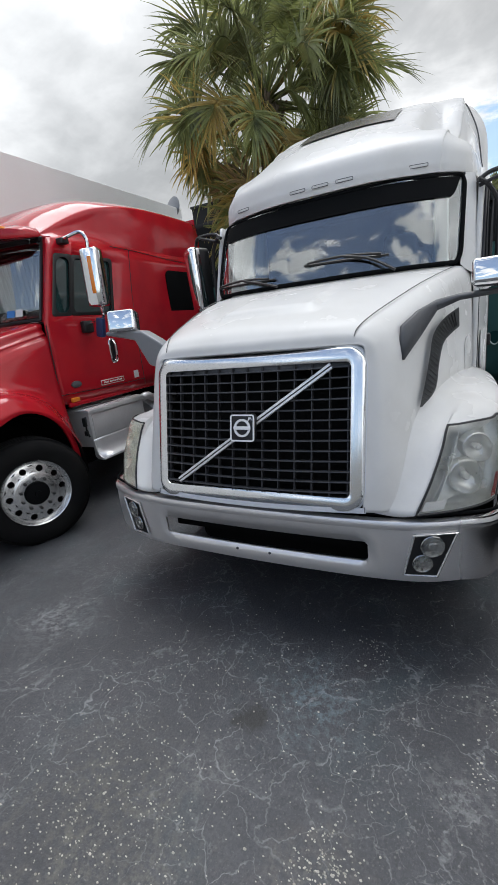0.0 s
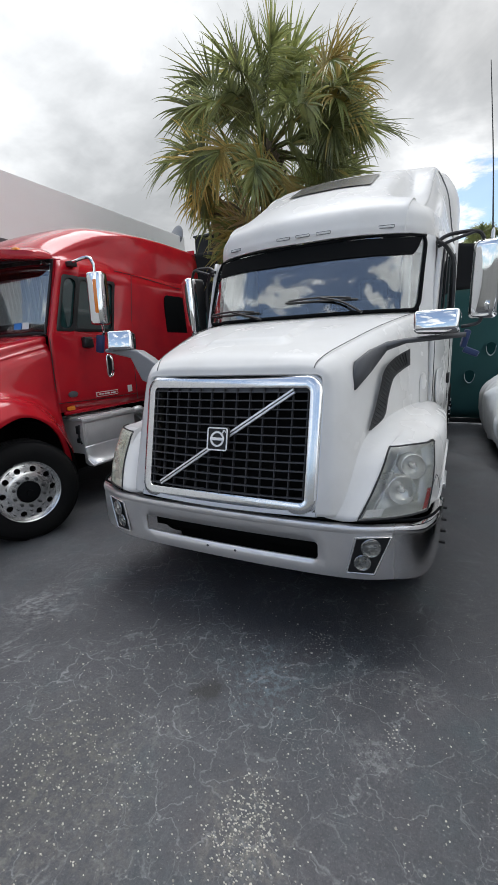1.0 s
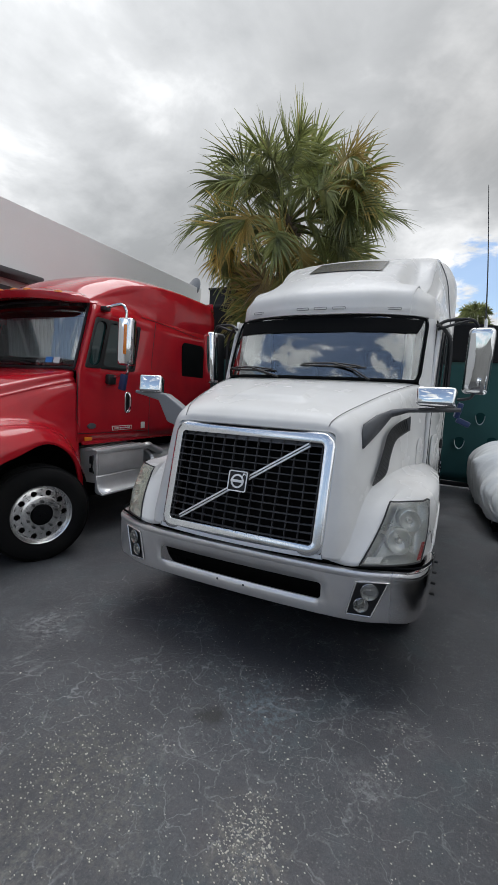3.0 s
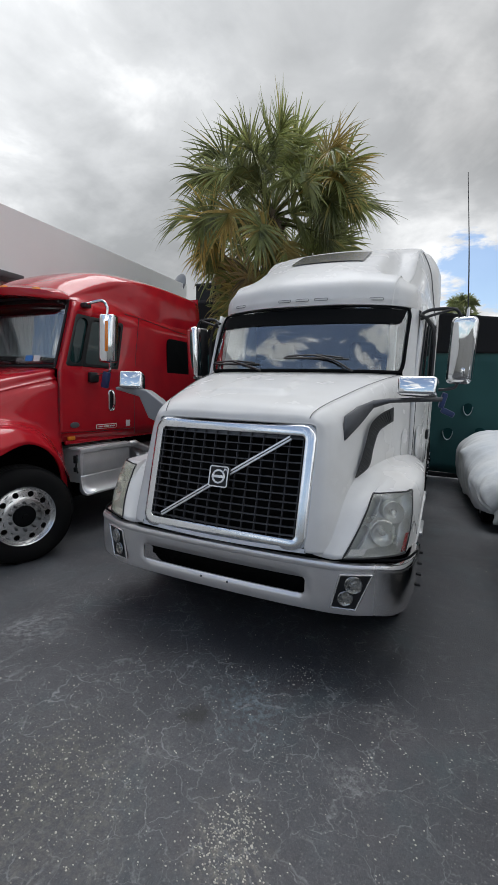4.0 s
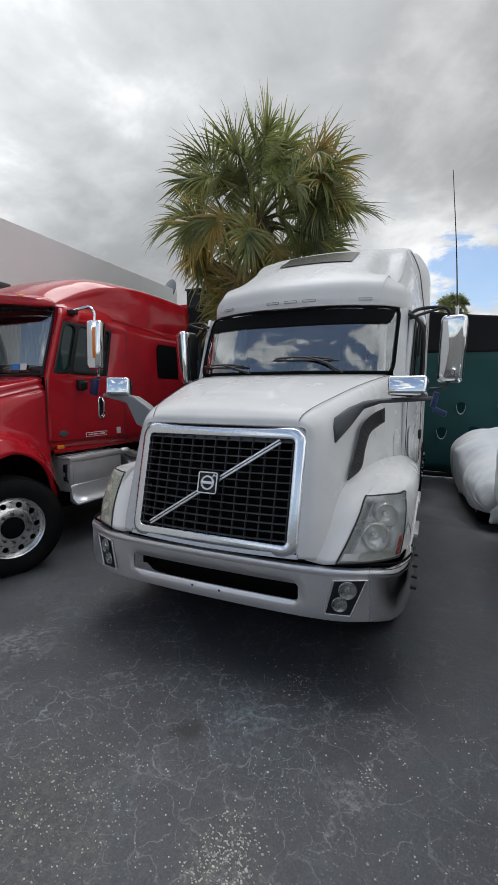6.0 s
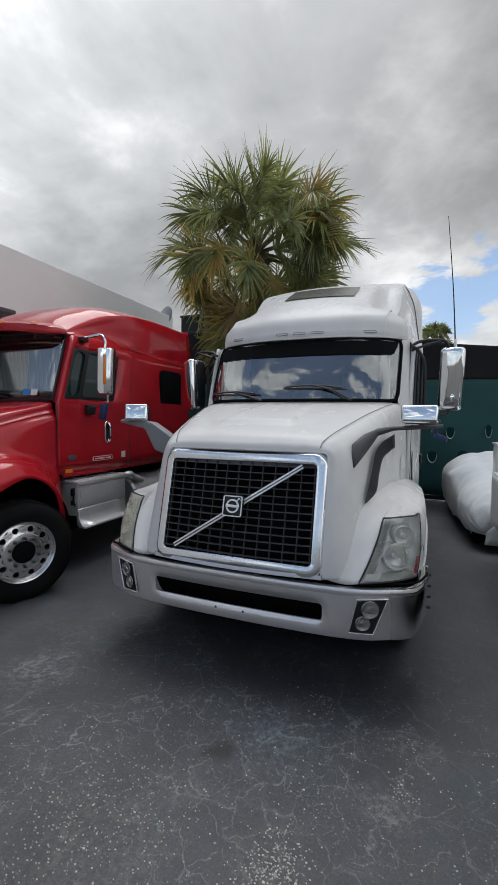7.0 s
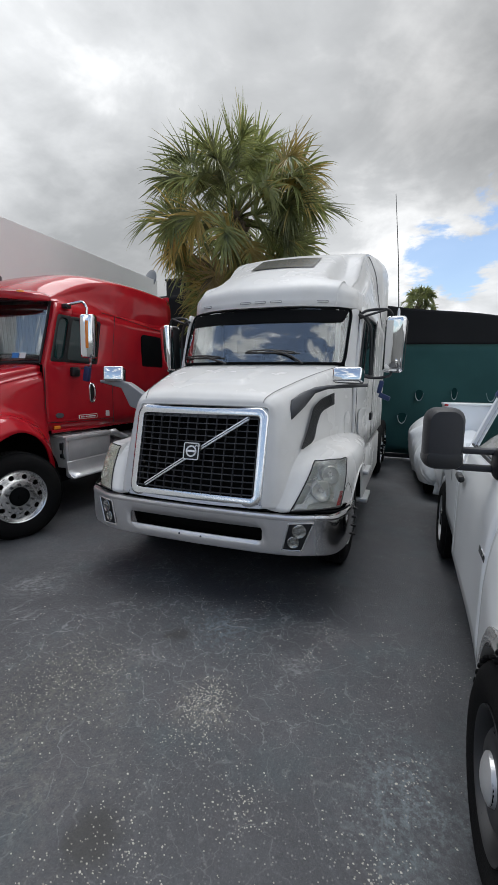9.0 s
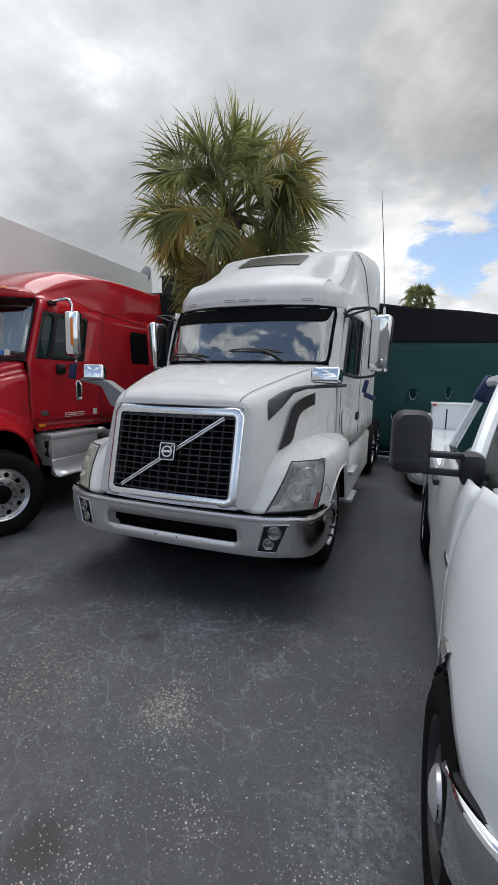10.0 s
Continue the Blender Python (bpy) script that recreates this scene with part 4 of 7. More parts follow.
    for sx in (-1, 1):
        for z, dz in ((0.684, -1), (0.570, 1)):        # rounded corners of the slot
            arc = [(sx * (0.6265 - 0.030 + 0.030 * math.sin(t)), z + dz * (0.030 - 0.030 * math.cos(t))) for t in np.linspace(0, math.pi / 2, 6)]
            part("slot_corner", prism_bm([(sx * 0.628, z - dz * 0.001), (sx * 0.5965, z - dz * 0.001)] + arc[1:] + [(sx * 0.628, z + dz * 0.03)], 0.010, 0.0, Matrix.Translation((0, 0.0125, 0))), M["bumper"], B)
    for x in (-0.119, 0.086):
        part("bolt", turned_bm([(0, 0.009), (-0.006, 0.008), (-0.008, 0)], 10, "y", Matrix.Translation((x, -0.004, 0.540))), M["dark_grey"], B)
    # lamps, both sides
    for sx in (-1, 1):
        S = Matrix.Diagonal((sx, 1, 1, 1))

        def mir(bm):
            bmesh.ops.transform(bm, matrix=S, verts=bm.verts)
            return bm

        # fog lamp set into the bumper
        c = [(0.838, 0.030, 0.737), (1.022, 0.094, 0.745), (0.940, 0.056, 0.522), (0.792, 0.022, 0.525)]
        c = [np.array(p) + (0, -0.004, 0) for p in c]
        quad = lambda a, b, off: tuple((c[0] * (1 - a) + c[1] * a) * (1 - b) + (c[3] * (1 - a) + c[2] * a) * b + np.array((0.35, -0.93, 0)) * off)
        F = part("fog_lamp", mir(grid_bm([[quad(a, b, 0.002) for a in np.linspace(0, 1, 5)] for b in np.linspace(0, 1, 5)])), M["black"], T, "twin round fog lamps in a black bezel")
        rim_path = [(a, b) for a, b in [(0, 0), (1, 0), (1, 1), (0, 1)]]
        part("bezel", mir(tube_bm([quad(a, b, 0.004) for a, b in rim_path + rim_path[:1]], 0.007, 6)), M["bright_trim"], F)
        for a, b, r in ((0.54, 0.29, 0.054), (0.44, 0.70, 0.046)):
            o = Vector(quad(a, b, 0.006))
            rot = Vector((0.35, -0.93, 0)).to_track_quat("Y", "Z").to_matrix().to_4x4()
            part("reflector", mir(turned_bm([(0.002, r + 0.003), (0.006, r), (0.003, r * 0.95), (0.001, r * 0.7), (-0.001, r * 0.42), (0.008, r * 0.30), (0.009, 0)], 20, "y", Matrix.Translation(o) @ rot)), M["fog_bowl"], F)
            part("bulb_glass", mir(turned_bm([(0.008, r * 0.95), (0.014, r * 0.7), (0.018, 0)], 20, "y", Matrix.Translation(o) @ rot)), M["lens"], F)
        # headlamp
        hp = lamp_point
        aa, bb = np.linspace(0, 1, 25), np.linspace(0, 1, 25)
        deep = lambda a, b: -0.008 - 0.085 * min(1, min(a, 1 - a, b, 1 - b) / 0.10)
        H = part("headlamp", mir(grid_bm([[hp(a, b, deep(a, b)) for a in aa] for b in bb])), M["lamp_bowl"], T, "hazed wrap-around headlamp")
        per = [(a, 0) for a in aa] + [(1, b) for b in bb[1:]] + [(a, 1) for a in aa[::-1][1:]] + [(0, b) for b in bb[::-1][1:]]
        part("gasket", mir(tube_bm([hp(a, b, 0.0) for a, b in per], 0.0065, 6)), M["black"], H)
        part("lower_gasket", mir(tube_bm([tuple(np.array(hp(a, 1, -0.004)) - (0, 0, 0.008)) for a in aa], 0.007, 6)), M["shade_band"], H)
        for a, b, r in ((0.50, 0.30, 0.066), (0.40, 0.62, 0.074)):
            o = Vector(hp(a, b, -0.050))
            rot = Vector((0.50, -0.86, 0.10)).to_track_quat("Y", "Z").to_matrix().to_4x4()
            part("reflector", mir(turned_bm([(-0.03, r * 1.16), (0.016, r * 1.14), (0.020, r * 1.06), (0.012, r), (-0.006, r * 0.85), (-0.022, r * 0.5), (-0.026, 0)], 28, "y", Matrix.Translation(o) @ rot)), M["lamp_silver"], H)
            part("bulb", mir(turned_bm([(-0.02, 0.020), (0.006, 0.020), (0.016, 0.012), (0.018, 0)], 14, "y", Matrix.Translation(o) @ rot)), M["bulb_cap"], H)
        part("divider", mir(grid_bm([[hp(a, b, o) for b in np.linspace(0.06, 0.94, 12)] for a, o in ((0.140, -0.080), (0.150, -0.022), (0.160, -0.022), (0.170, -0.080))])), M["lamp_bowl"], H)
        part("side_marker", mir(grid_bm([[hp(a, b, -0.006) for a in np.linspace(0.86, 0.985, 5)] for b in np.linspace(0.68, 0.97, 5)])), M["red_lens"], H, "faded red side reflector")
        part("white_tag", mir(grid_bm([[hp(a, b, -0.008) for a in np.linspace(0.04, 0.24, 4)] for b in np.linspace(0.86, 0.965, 3)])), M["white"], H, "small white square in the lamp's corner")
        part("lens", mir(grid_bm([[hp(a, b, 0.002) for a in aa] for b in bb])), M["lens" if sx > 0 else "lens_yellow"], H, "hazed clear lens")
        # hood side vent
        def vent_edge(k):
            lo = cr_curve([(0.816, 0.400, 1.275), (0.835, 0.502, 1.395), (0.850, 0.585, 1.52), (0.862, 0.660, 1.622), (0.905, 0.805, 1.694), (0.977, 1.035, 1.746)], 28)
            hi = cr_curve([(0.826, 0.432, 1.272), (0.878, 0.607, 1.330), (0.890, 0.686, 1.457), (0.908, 0.772, 1.562), (0.945, 0.899, 1.606), (0.982, 1.025, 1.634)], 28)
            return lo * (1 - k) + hi * k + np.array((0.016, -0.006, 0.0))

        Vn = part("side_vent", mir(grid_bm([vent_edge(k) for k in np.linspace(0, 1, 6)])), M["black"], T, "black louvred side vent")
        lo, hi = vent_edge(0), vent_edge(1)
        for k in range(2, 26):
            a, b = lo[k], hi[k]
            n = np.array((0.004, -0.003, 0))
            a, b = a * 0.86 + b * 0.14, a * 0.14 + b * 0.86
            part("louvre", mir(grid_bm([[tuple(a), tuple(a + n + (0, 0, 0.004)), tuple(a + (0, 0, 0.008))], [tuple(b), tuple(b + n + (0, 0, 0.004)), tuple(b + (0, 0, 0.008))]])), M["louvre"], Vn)
        # hood mirror on its arm
        arm = [[(0.755, 0.36, 1.69), (0.815, 0.50, 1.755), (0.885, 0.60, 1.795), (1.0, 0.64, 1.812), (1.17, 0.65, 1.820), (1.33, 0.66, 1.83)],
                                                 [(0.752, 0.338, 1.61), (0.815, 0.493, 1.692), (0.888, 0.594, 1.770), (1.0, 0.634, 1.800), (1.17, 0.644, 1.810), (1.33, 0.658, 1.82)],
                                                 [(0.757, 0.33, 1.53), (0.82, 0.50, 1.63), (0.89, 0.60, 1.745), (1.0, 0.64, 1.787), (1.17, 0.65, 1.799), (1.33, 0.66, 1.81)]]
        if sx > 0:
            A = thick(part("hood_mirror_arm", grid_bm(arm), M["dark_grey"], T, "grey hood mirror arm", sharp=14), 0.024, 0.0)
        else:       # an angular bracket
            A = part("hood_mirror_arm", mir(prism_bm([(0.78, 1.50), (1.005, 1.575), (1.105, 1.758), (1.30, 1.800), (1.37, 1.812), (1.37, 1.840), (1.20, 1.838), (1.03, 1.816), (0.92, 1.752), (0.78, 1.66)], 0.10, 0.012, Matrix.Translation((0, 0.60, 0)))), M["mid_grey"], T, "grey hood mirror arm", sharp=14)
        hm = part("hood_mirror", mir(box_bm(0.242 if sx > 0 else 0.20, 0.14, 0.122 if sx > 0 else 0.150, (0, 0, 0), 0.020, 4, pose(1.176 if sx > 0 else 1.20, 0.58, 1.896, -9, 0, -6 if sx > 0 else -24))), M["chrome"], T, "chrome hood mirror")
        part("mirror_glass", mir(prism_bm(rounded(0.17, 0.100, 0.02, 4), 0.004, 0.0, pose(1.176 if sx > 0 else 1.20, 0.58, 1.896, -9, 0, -6 if sx > 0 else -24) @ pose(0, 0.072, 0))), M["chrome"], hm)
        # main mirror
        yaw = -10 if sx > 0 else 38
        cx = 1.472 if sx > 0 else 1.50
        mm = part("side_mirror", mir(pillow_bm(0.225, 0.63, 0.12, 0.045, pose(cx, 2.10, 2.277, 3, 2, yaw))), M["chrome"], T, "tall chrome side mirror")
        part("mirror_glass", mir(prism_bm(rounded(0.19, 0.57, 0.03, 5), 0.006, 0.0, pose(cx, 2.10, 2.277, 0, 2, yaw) @ pose(0, 0.142, 0))), M["chrome"], mm)
        part("back_case", mir(pillow_bm(0.215, 0.61, 0.16, 0.04, pose(cx, 2.10, 2.277, 0, 2, yaw) @ pose(0, 0.06, 0), 0.98)), M["black"], mm)
        part("upper_arm", mir(tube_bm([(1.08, 1.98, 2.60), (1.18, 2.02, 2.655), (1.38, 2.06, 2.66), (1.44, 2.09, 2.60)], 0.016, 8, 14)), M["black"], mm)
        part("arm_brace", mir(tube_bm([(1.09, 1.96, 2.56), (1.20, 1.98, 2.60), (1.36, 2.05, 2.655)], 0.013, 8, 10)), M["black"], mm)
        part("lower_arm", mir(tube_bm([(1.12, 1.98, 1.93), (1.25, 2.03, 1.90), (1.42, 2.08, 1.92), (1.46, 2.09, 1.97)], 0.015, 8, 14)), M["black"], mm)
        part("mirror_stay", mir(tube_bm([(1.085, 1.93, 2.60), (1.15, 1.98, 2.56), (1.215, 2.02, 2.44), (1.225, 2.03, 2.2), (1.225, 2.03, 1.93)], 0.017, 8, 24)), M["black"], mm)
        if sx > 0:
            part("blue_clamp", box_bm(0.05, 0.07, 0.15, (0, 0, 0), 0.012, 2, pose(1.345, 2.09, 1.80, 10, 12, 10)), M["blue"], mm, "blue plastic clamp")
            part("blue_clamp", box_bm(0.13, 0.07, 0.055, (0, 0, 0), 0.012, 2, pose(1.395, 2.10, 1.685, 0, 24, 0)), M["blue"], mm, "blue plastic clamp")
        # wipers
        w0 = -0.93 if sx < 0 else -0.06
        glass_y = lambda x, z: 1.42 + 0.20 * (abs(x) / 0.955) ** 2.4 + 0.43 * (z - 2.045) - 0.03
        zt = 2.125 if sx < 0 else 2.175
        W = part("wiper", tube_bm([(w0 + k * 0.54, glass_y(w0 + k * 0.54, zt) - 0.012, zt - 0.012 * k + 0.018 * math.sin(k * 3.1)) for k in (0, 0.25, 0.5, 0.75, 1)], 0.009, 6, 14), M["black"], T)
        part("blade", tube_bm([(w0 - 0.03 + k * 0.62, glass_y(w0 - 0.03 + k * 0.62, zt) + 0.004, zt - 0.012 * k - 0.01) for k in (0, 0.5, 1)], 0.008, 6, 8), M["black"], W)
        part("wiper_arm", tube_bm([(w0 + 0.27, glass_y(w0 + 0.27, zt) - 0.02, zt + 0.012), (w0 + 0.46, glass_y(w0 + 0.46, zt) - 0.035, zt - 0.035), (w0 + 0.64, glass_y(w0 + 0.64, 2.05) - 0.04, 2.04)], 0.010, 6, 10), M["black"], W)
        # cab side with the door window cut out
        ys = [0, 0.03, 0.09, 0.13, 0.18, 0.235, 0.29, 0.5, 0.62, 0.75, 0.88, 0.96, 1.0]
        zl = [1.10, 1.3, 1.5, 1.75, 1.93, 2.1, 2.3, 2.5, 2.60, 2.70]
        yst = lambda z: 1.76 + max(0, z - 1.95) * 0.40
        pt = lambda z, u: (cab_x(yst(z) + u * (5.2 - yst(z)), z) - (0.10 * (u - 0.96) / 0.04 if u > 0.97 else 0), yst(z) + u * (5.2 - yst(z)), z)
        bm = bmesh.new()
        V = [[bm.verts.new(pt(z, u)) for u in ys] for z in zl]
        for i in range(len(zl) - 1):
            for j in range(len(ys) - 1):
                if 4 <= i <= 7 and 1 <= j <= 4:
                    continue
                bm.faces.new((V[i][j], V[i][j + 1], V[i + 1][j + 1], V[i + 1][j]))
        thick(part("cab_side", mir(bm), M["white"], T), 0.03)
        D = part("door_seam", mir(tube_bm([pt(z, u) for z, u in ((1.12, 0.015), (1.5, 0.015), (1.93, 0.015))], 0.006, 5)), M["black"], T)
        part("door_seam", mir(tube_bm([pt(z, 0.29) for z in (1.12, 1.5, 1.93, 2.3, 2.66)], 0.006, 5)), M["black"], T)
        wp = [pt(1.93, 0.03), pt(1.93, 0.235), pt(2.3, 0.235), pt(2.60, 0.235), pt(2.60, 0.03), pt(2.3, 0.03)]
        part("window_seal", mir(tube_bm(wp + wp[:1], 0.018, 6)), M["black"], T)
        part("vent_window_post", mir(tube_bm([pt(1.93, 0.085), pt(2.60, 0.085)], 0.010, 6)), M["black"], T)
        part("side_window", mir(grid_bm([[tuple(np.array(pt(z, u)) - (0.012, 0, 0)) for u in (0.03, 0.09, 0.13, 0.18, 0.235)] for z in (1.93, 2.1, 2.3, 2.5, 2.60)])), M["green_glass"], T, "dark side window, fence green held in its colour")
        part("door_handle", mir(box_bm(0.03, 0.17, 0.10, (cab_x(2.62, 1.35) + 0.012, 2.62, 1.42), 0.01)), M["black"], T)
        part("grab_panel", mir(prism_bm(rounded(0.44, 0.30, 0.09, 5), 0.010, 0.004, pose(cab_x(2.08, 1.38) + 0.004, 2.08, 1.40, 0, 0, 84))), M["white"], T)
        part("grab_panel", mir(prism_bm(rounded(0.22, 0.28, 0.09, 5), 0.010, 0.004, pose(1.052, 1.62, 1.40, 0, 0, 78.5))), M["white"], T)
        # windscreen pillar
        part("windscreen_pillar", mir(grid_bm([[(0.985, 1.68, 2.03), (1.01, 1.69, 2.0), (1.06, 1.73, 1.97), (1.10, 1.79, 1.95)], [(0.995, 1.845, 2.4), (1.01, 1.86, 2.4), (1.05, 1.90, 2.4), (1.08, 1.96, 2.4)], [(1.0, 1.985, 2.675), (1.01, 1.995, 2.675), (1.04, 2.02, 2.675), (1.07, 2.07, 2.675)]])), M["white"], T)
        # sill, steps, tanks, chassis
        part("side_fairing", mir(box_bm(0.10, 2.6, 0.62, (1.15, 3.4, 0.72), 0.04)), M["white"], T)
        part("cab_step", mir(box_bm(0.20, 0.50, 0.05, (1.16, 2.35, 0.42), 0.012)), M["aluminium"], T, "aluminium cab step")
        part("cab_step", mir(box_bm(0.16, 0.46, 0.05, (1.18, 2.35, 0.76), 0.012)), M["aluminium"], T, "aluminium cab step")
        part("fuel_tank", mir(turned_bm([(2.75, 0), (2.75, 0.27), (2.78, 0.30), (4.3, 0.30), (4.33, 0.27), (4.33, 0)], 28, "y", Matrix.Translation((0.90, 0, 0.62)))), M["aluminium"], T, "round aluminium fuel tank")
        for y in (5.95, 7.2):
            wheel(T, (Matrix.Translation((sx * 1.06, y, 0.5)) @ Matrix.Rotation(0 if sx > 0 else math.pi, 4, "Z")), seg=40, name="rear_wheel")
        wheel(T, Matrix.Translation((sx * 1.03, 1.25, 0.5)) @ Matrix.Rotation(0 if sx > 0 else math.pi, 4, "Z"), name="front_wheel", hub_out=0.04)
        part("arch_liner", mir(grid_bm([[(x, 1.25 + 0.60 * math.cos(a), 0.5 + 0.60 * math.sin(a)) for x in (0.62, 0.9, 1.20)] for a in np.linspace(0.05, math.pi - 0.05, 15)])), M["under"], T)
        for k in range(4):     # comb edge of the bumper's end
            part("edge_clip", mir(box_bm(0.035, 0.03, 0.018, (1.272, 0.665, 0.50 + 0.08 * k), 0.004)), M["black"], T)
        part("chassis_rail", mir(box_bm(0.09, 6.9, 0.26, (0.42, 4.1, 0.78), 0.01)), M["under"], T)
    # windscreen
    bot = [(0, 1.42, 2.045), (0.5, 1.465, 2.045), (0.83, 1.565, 2.045), (0.985, 1.68, 2.045)]
    top = [(0, 1.69, 2.66), (0.5, 1.72, 2.66), (0.85, 1.865, 2.66), (1.0, 1.99, 2.66)]
    full = lambda r: [(-p[0], p[1], p[2]) for p in r[:0:-1]] + r
    a, b = cr_curve(full(bot), 33), cr_curve(full(top), 33)
    mid_bow = np.array((0, -0.025, 0.0))

    def screen(k, u):
        """A point of the windscreen: k up from the bottom, u across from -1 to 1."""
        i = (u + 1) * 16
        pa = np.array([np.interp(i, range(33), a[:, c]) for c in range(3)])
        pb = np.array([np.interp(i, range(33), b[:, c]) for c in range(3)])
        return pa * (1 - k) + pb * k + mid_bow * 4 * k * (1 - k)

    def reach(k):
        e = max(0.0, (abs(k - 0.5) - 0.35) / 0.15)
        return 1.0 - 0.10 * (1 - math.sqrt(max(0.0, 1 - e * e)))

    ks = [0, 0.004, 0.012, 0.03, 0.06, 0.10, 0.15, 0.25, 0.4, 0.5, 0.6, 0.75, 0.85, 0.90, 0.94, 0.97, 0.988, 0.996, 1.0]
    rows = [np.array([screen(k, u * reach(k)) for u in np.linspace(-1, 1, 33)]) for k in ks]
    ws = thick(part("windscreen", grid_bm(rows), M["glass"], T, "curved windscreen reflecting the sky"), 0.006)
    ws.visible_shadow = False
    band = []
    for q0 in np.linspace(0, 1, 7):
        row = []
        for u in np.linspace(-0.915, 0.915, 41):
            lowest = 0.745 + 0.215 * max(0, (abs(u) - 0.76) / 0.155) ** 2.2
            q = lowest + (0.985 - lowest) * q0
            row.append(tuple(screen(q, u) + np.array((0, -0.010, -0.004))))
        band.append(row)
    part("shade_band", grid_bm(band), M["shade_band"], T, "black shade band across the windscreen top")
    seal = [(0.5 + z / 0.68, x / 1.0) for x, z in rounded(2.0, 0.68, 0.10, 7)]
    seal = [(k0 + (k1 - k0) * q, u0 + (u1 - u0) * q) for (k0, u0), (k1, u1) in zip(seal, seal[1:] + seal[:1]) for q in (0, 0.2, 0.4, 0.6, 0.8)]
    part("windscreen_seal", tube_bm([tuple(screen(k, u) + np.array((0, -0.004, 0))) for k, u in seal + seal[:1]], 0.015, 8), M["shade_band"], T, "black windscreen rubber")
    # roof fairing
    rf = [
        [(0, 1.66, 2.682), (0, 1.665, 2.765), (0, 1.74, 2.92), (0, 2.05, 3.14), (0, 2.45, 3.35), (0, 3.00, 3.59), (0, 3.75, 3.78), (0, 4.3, 3.90), (0, 5.2, 4.05)],
        [(0.42, 1.68, 2.682), (0.42, 1.685, 2.765), (0.42, 1.76, 2.92), (0.42, 2.08, 3.13), (0.42, 2.50, 3.35), (0.43, 3.05, 3.59), (0.44, 3.75, 3.78), (0.45, 4.3, 3.90), (0.46, 5.2, 4.05)],
        [(0.80, 1.83, 2.682), (0.80, 1.835, 2.765), (0.81, 1.91, 2.92), (0.85, 2.22, 3.10), (0.88, 2.66, 3.33), (0.90, 3.10, 3.555), (0.90, 3.70, 3.75), (0.91, 4.3, 3.89), (0.94, 5.2, 4.04)],
        [(0.84, 1.86, 2.682), (0.845, 1.865, 2.765), (0.86, 1.94, 2.91), (0.89, 2.25, 3.07), (0.94, 2.72, 3.285), (0.965, 3.14, 3.50), (0.96, 3.72, 3.70), (0.97, 4.3, 3.86), (1.02, 5.2, 4.01)],
        [(0.90, 1.90, 2.682), (0.905, 1.91, 2.765), (0.91, 1.98, 2.89), (0.94, 2.30, 3.03), (0.985, 2.80, 3.21), (1.005, 3.20, 3.385), (1.01, 3.76, 3.60), (1.05, 4.2, 3.79), (1.12, 5.2, 3.92)],
        [(0.985, 2.00, 2.682), (0.99, 2.01, 2.75), (1.01, 2.10, 2.86), (1.03, 2.42, 2.98), (1.05, 2.90, 3.13), (1.07, 3.30, 3.26), (1.07, 3.78, 3.42), (1.17, 4.15, 3.55), (1.195, 5.2, 3.70)],
        [(1.035, 2.10, 2.69), (1.045, 2.14, 2.74), (1.06, 2.25, 2.79), (1.09, 2.56, 2.85), (1.12, 3.00, 2.93), (1.135, 3.45, 3.0), (1.13, 3.82, 3.08), (1.20, 4.12, 3.14), (1.21, 5.2, 3.22)],
        [(1.06, 2.18, 2.69), (1.075, 2.24, 2.69), (1.10, 2.38, 2.69), (1.13, 2.64, 2.69), (1.19, 3.05, 2.69), (1.205, 3.5, 2.69), (1.21, 3.85, 2.69), (1.212, 4.12, 2.69), (1.212, 5.20, 2.69)],
    ]
    RP = loft(mirrored(rf), 90, 211)
    def ease(v):
        v = np.clip(v, 0, 1)
        return v * v * (3 - 2 * v)

    AX = np.abs(RP[:, :, 0])          # the raised deck between two shoulders
    U = np.linspace(0, 8, 90)[None, :]
    RP[:, :, 2] -= 0.19 * ease((AX - 0.69) / 0.035) * ease((U - 2.6) / 0.7) * ease((5.6 - U) / 1.4) * ease((1.08 - AX) / 0.09)
    for _ in range(2):
        RP[1:-1] = 0.5 * RP[1:-1] + 0.25 * (RP[:-2] + RP[2:])
    for _ in range(3):
        RP[:, 10:-1] = 0.5 * RP[:, 10:-1] + 0.25 * (RP[:, 9:-2] + RP[:, 11:])
    thick(part("roof_fairing", grid_bm(RP), M["white"], T), 0.02)
    for sx in (0, 1):      # joint between the fairing and the sleeper box
        rows_ = RP[::-1] if sx else RP
        jc = int(np.argmin(np.abs(rows_[4, :, 1] - 3.88)))
        part("fairing_seam", tube_bm([tuple(rows_[k, jc] + np.array((0.004 if sx else -0.004, -0.003, 0))) for k in range(0, 62, 4)], 0.007, 5), M["seam"], T)
    # dark sunroof panel on the slope
    rp = loft(mirrored(rf), 65, 89)
    sel = rp[39:52, 28:37] + np.array((0, -0.006, 0.010))
    part("roof_window", grid_bm(sel), M["roof_pane"], T, "smoked roof window")
    part("back_wall", box_bm(2.3, 0.04, 2.5, (0, 5.17, 2.4), 0.01), M["white"], T)
    # marker lamps
    for x in (-0.72, -0.175, 0.01, 0.195, 0.70):
        y = float(np.interp(abs(x), [0, 0.42, 0.8, 0.845, 0.905, 0.99], [1.664, 1.684, 1.834, 1.864, 1.909, 2.009])) - 0.012
        L1 = part("marker_lamp", box_bm(0.120, 0.016, 0.016, (0, 0, 0), 0.004, 2, pose(x, y, 2.735, 0, 0, math.degrees(math.atan(0.44 * x * abs(x) ** 0.2)))), M["white"], T, "slim clear marker lamp")
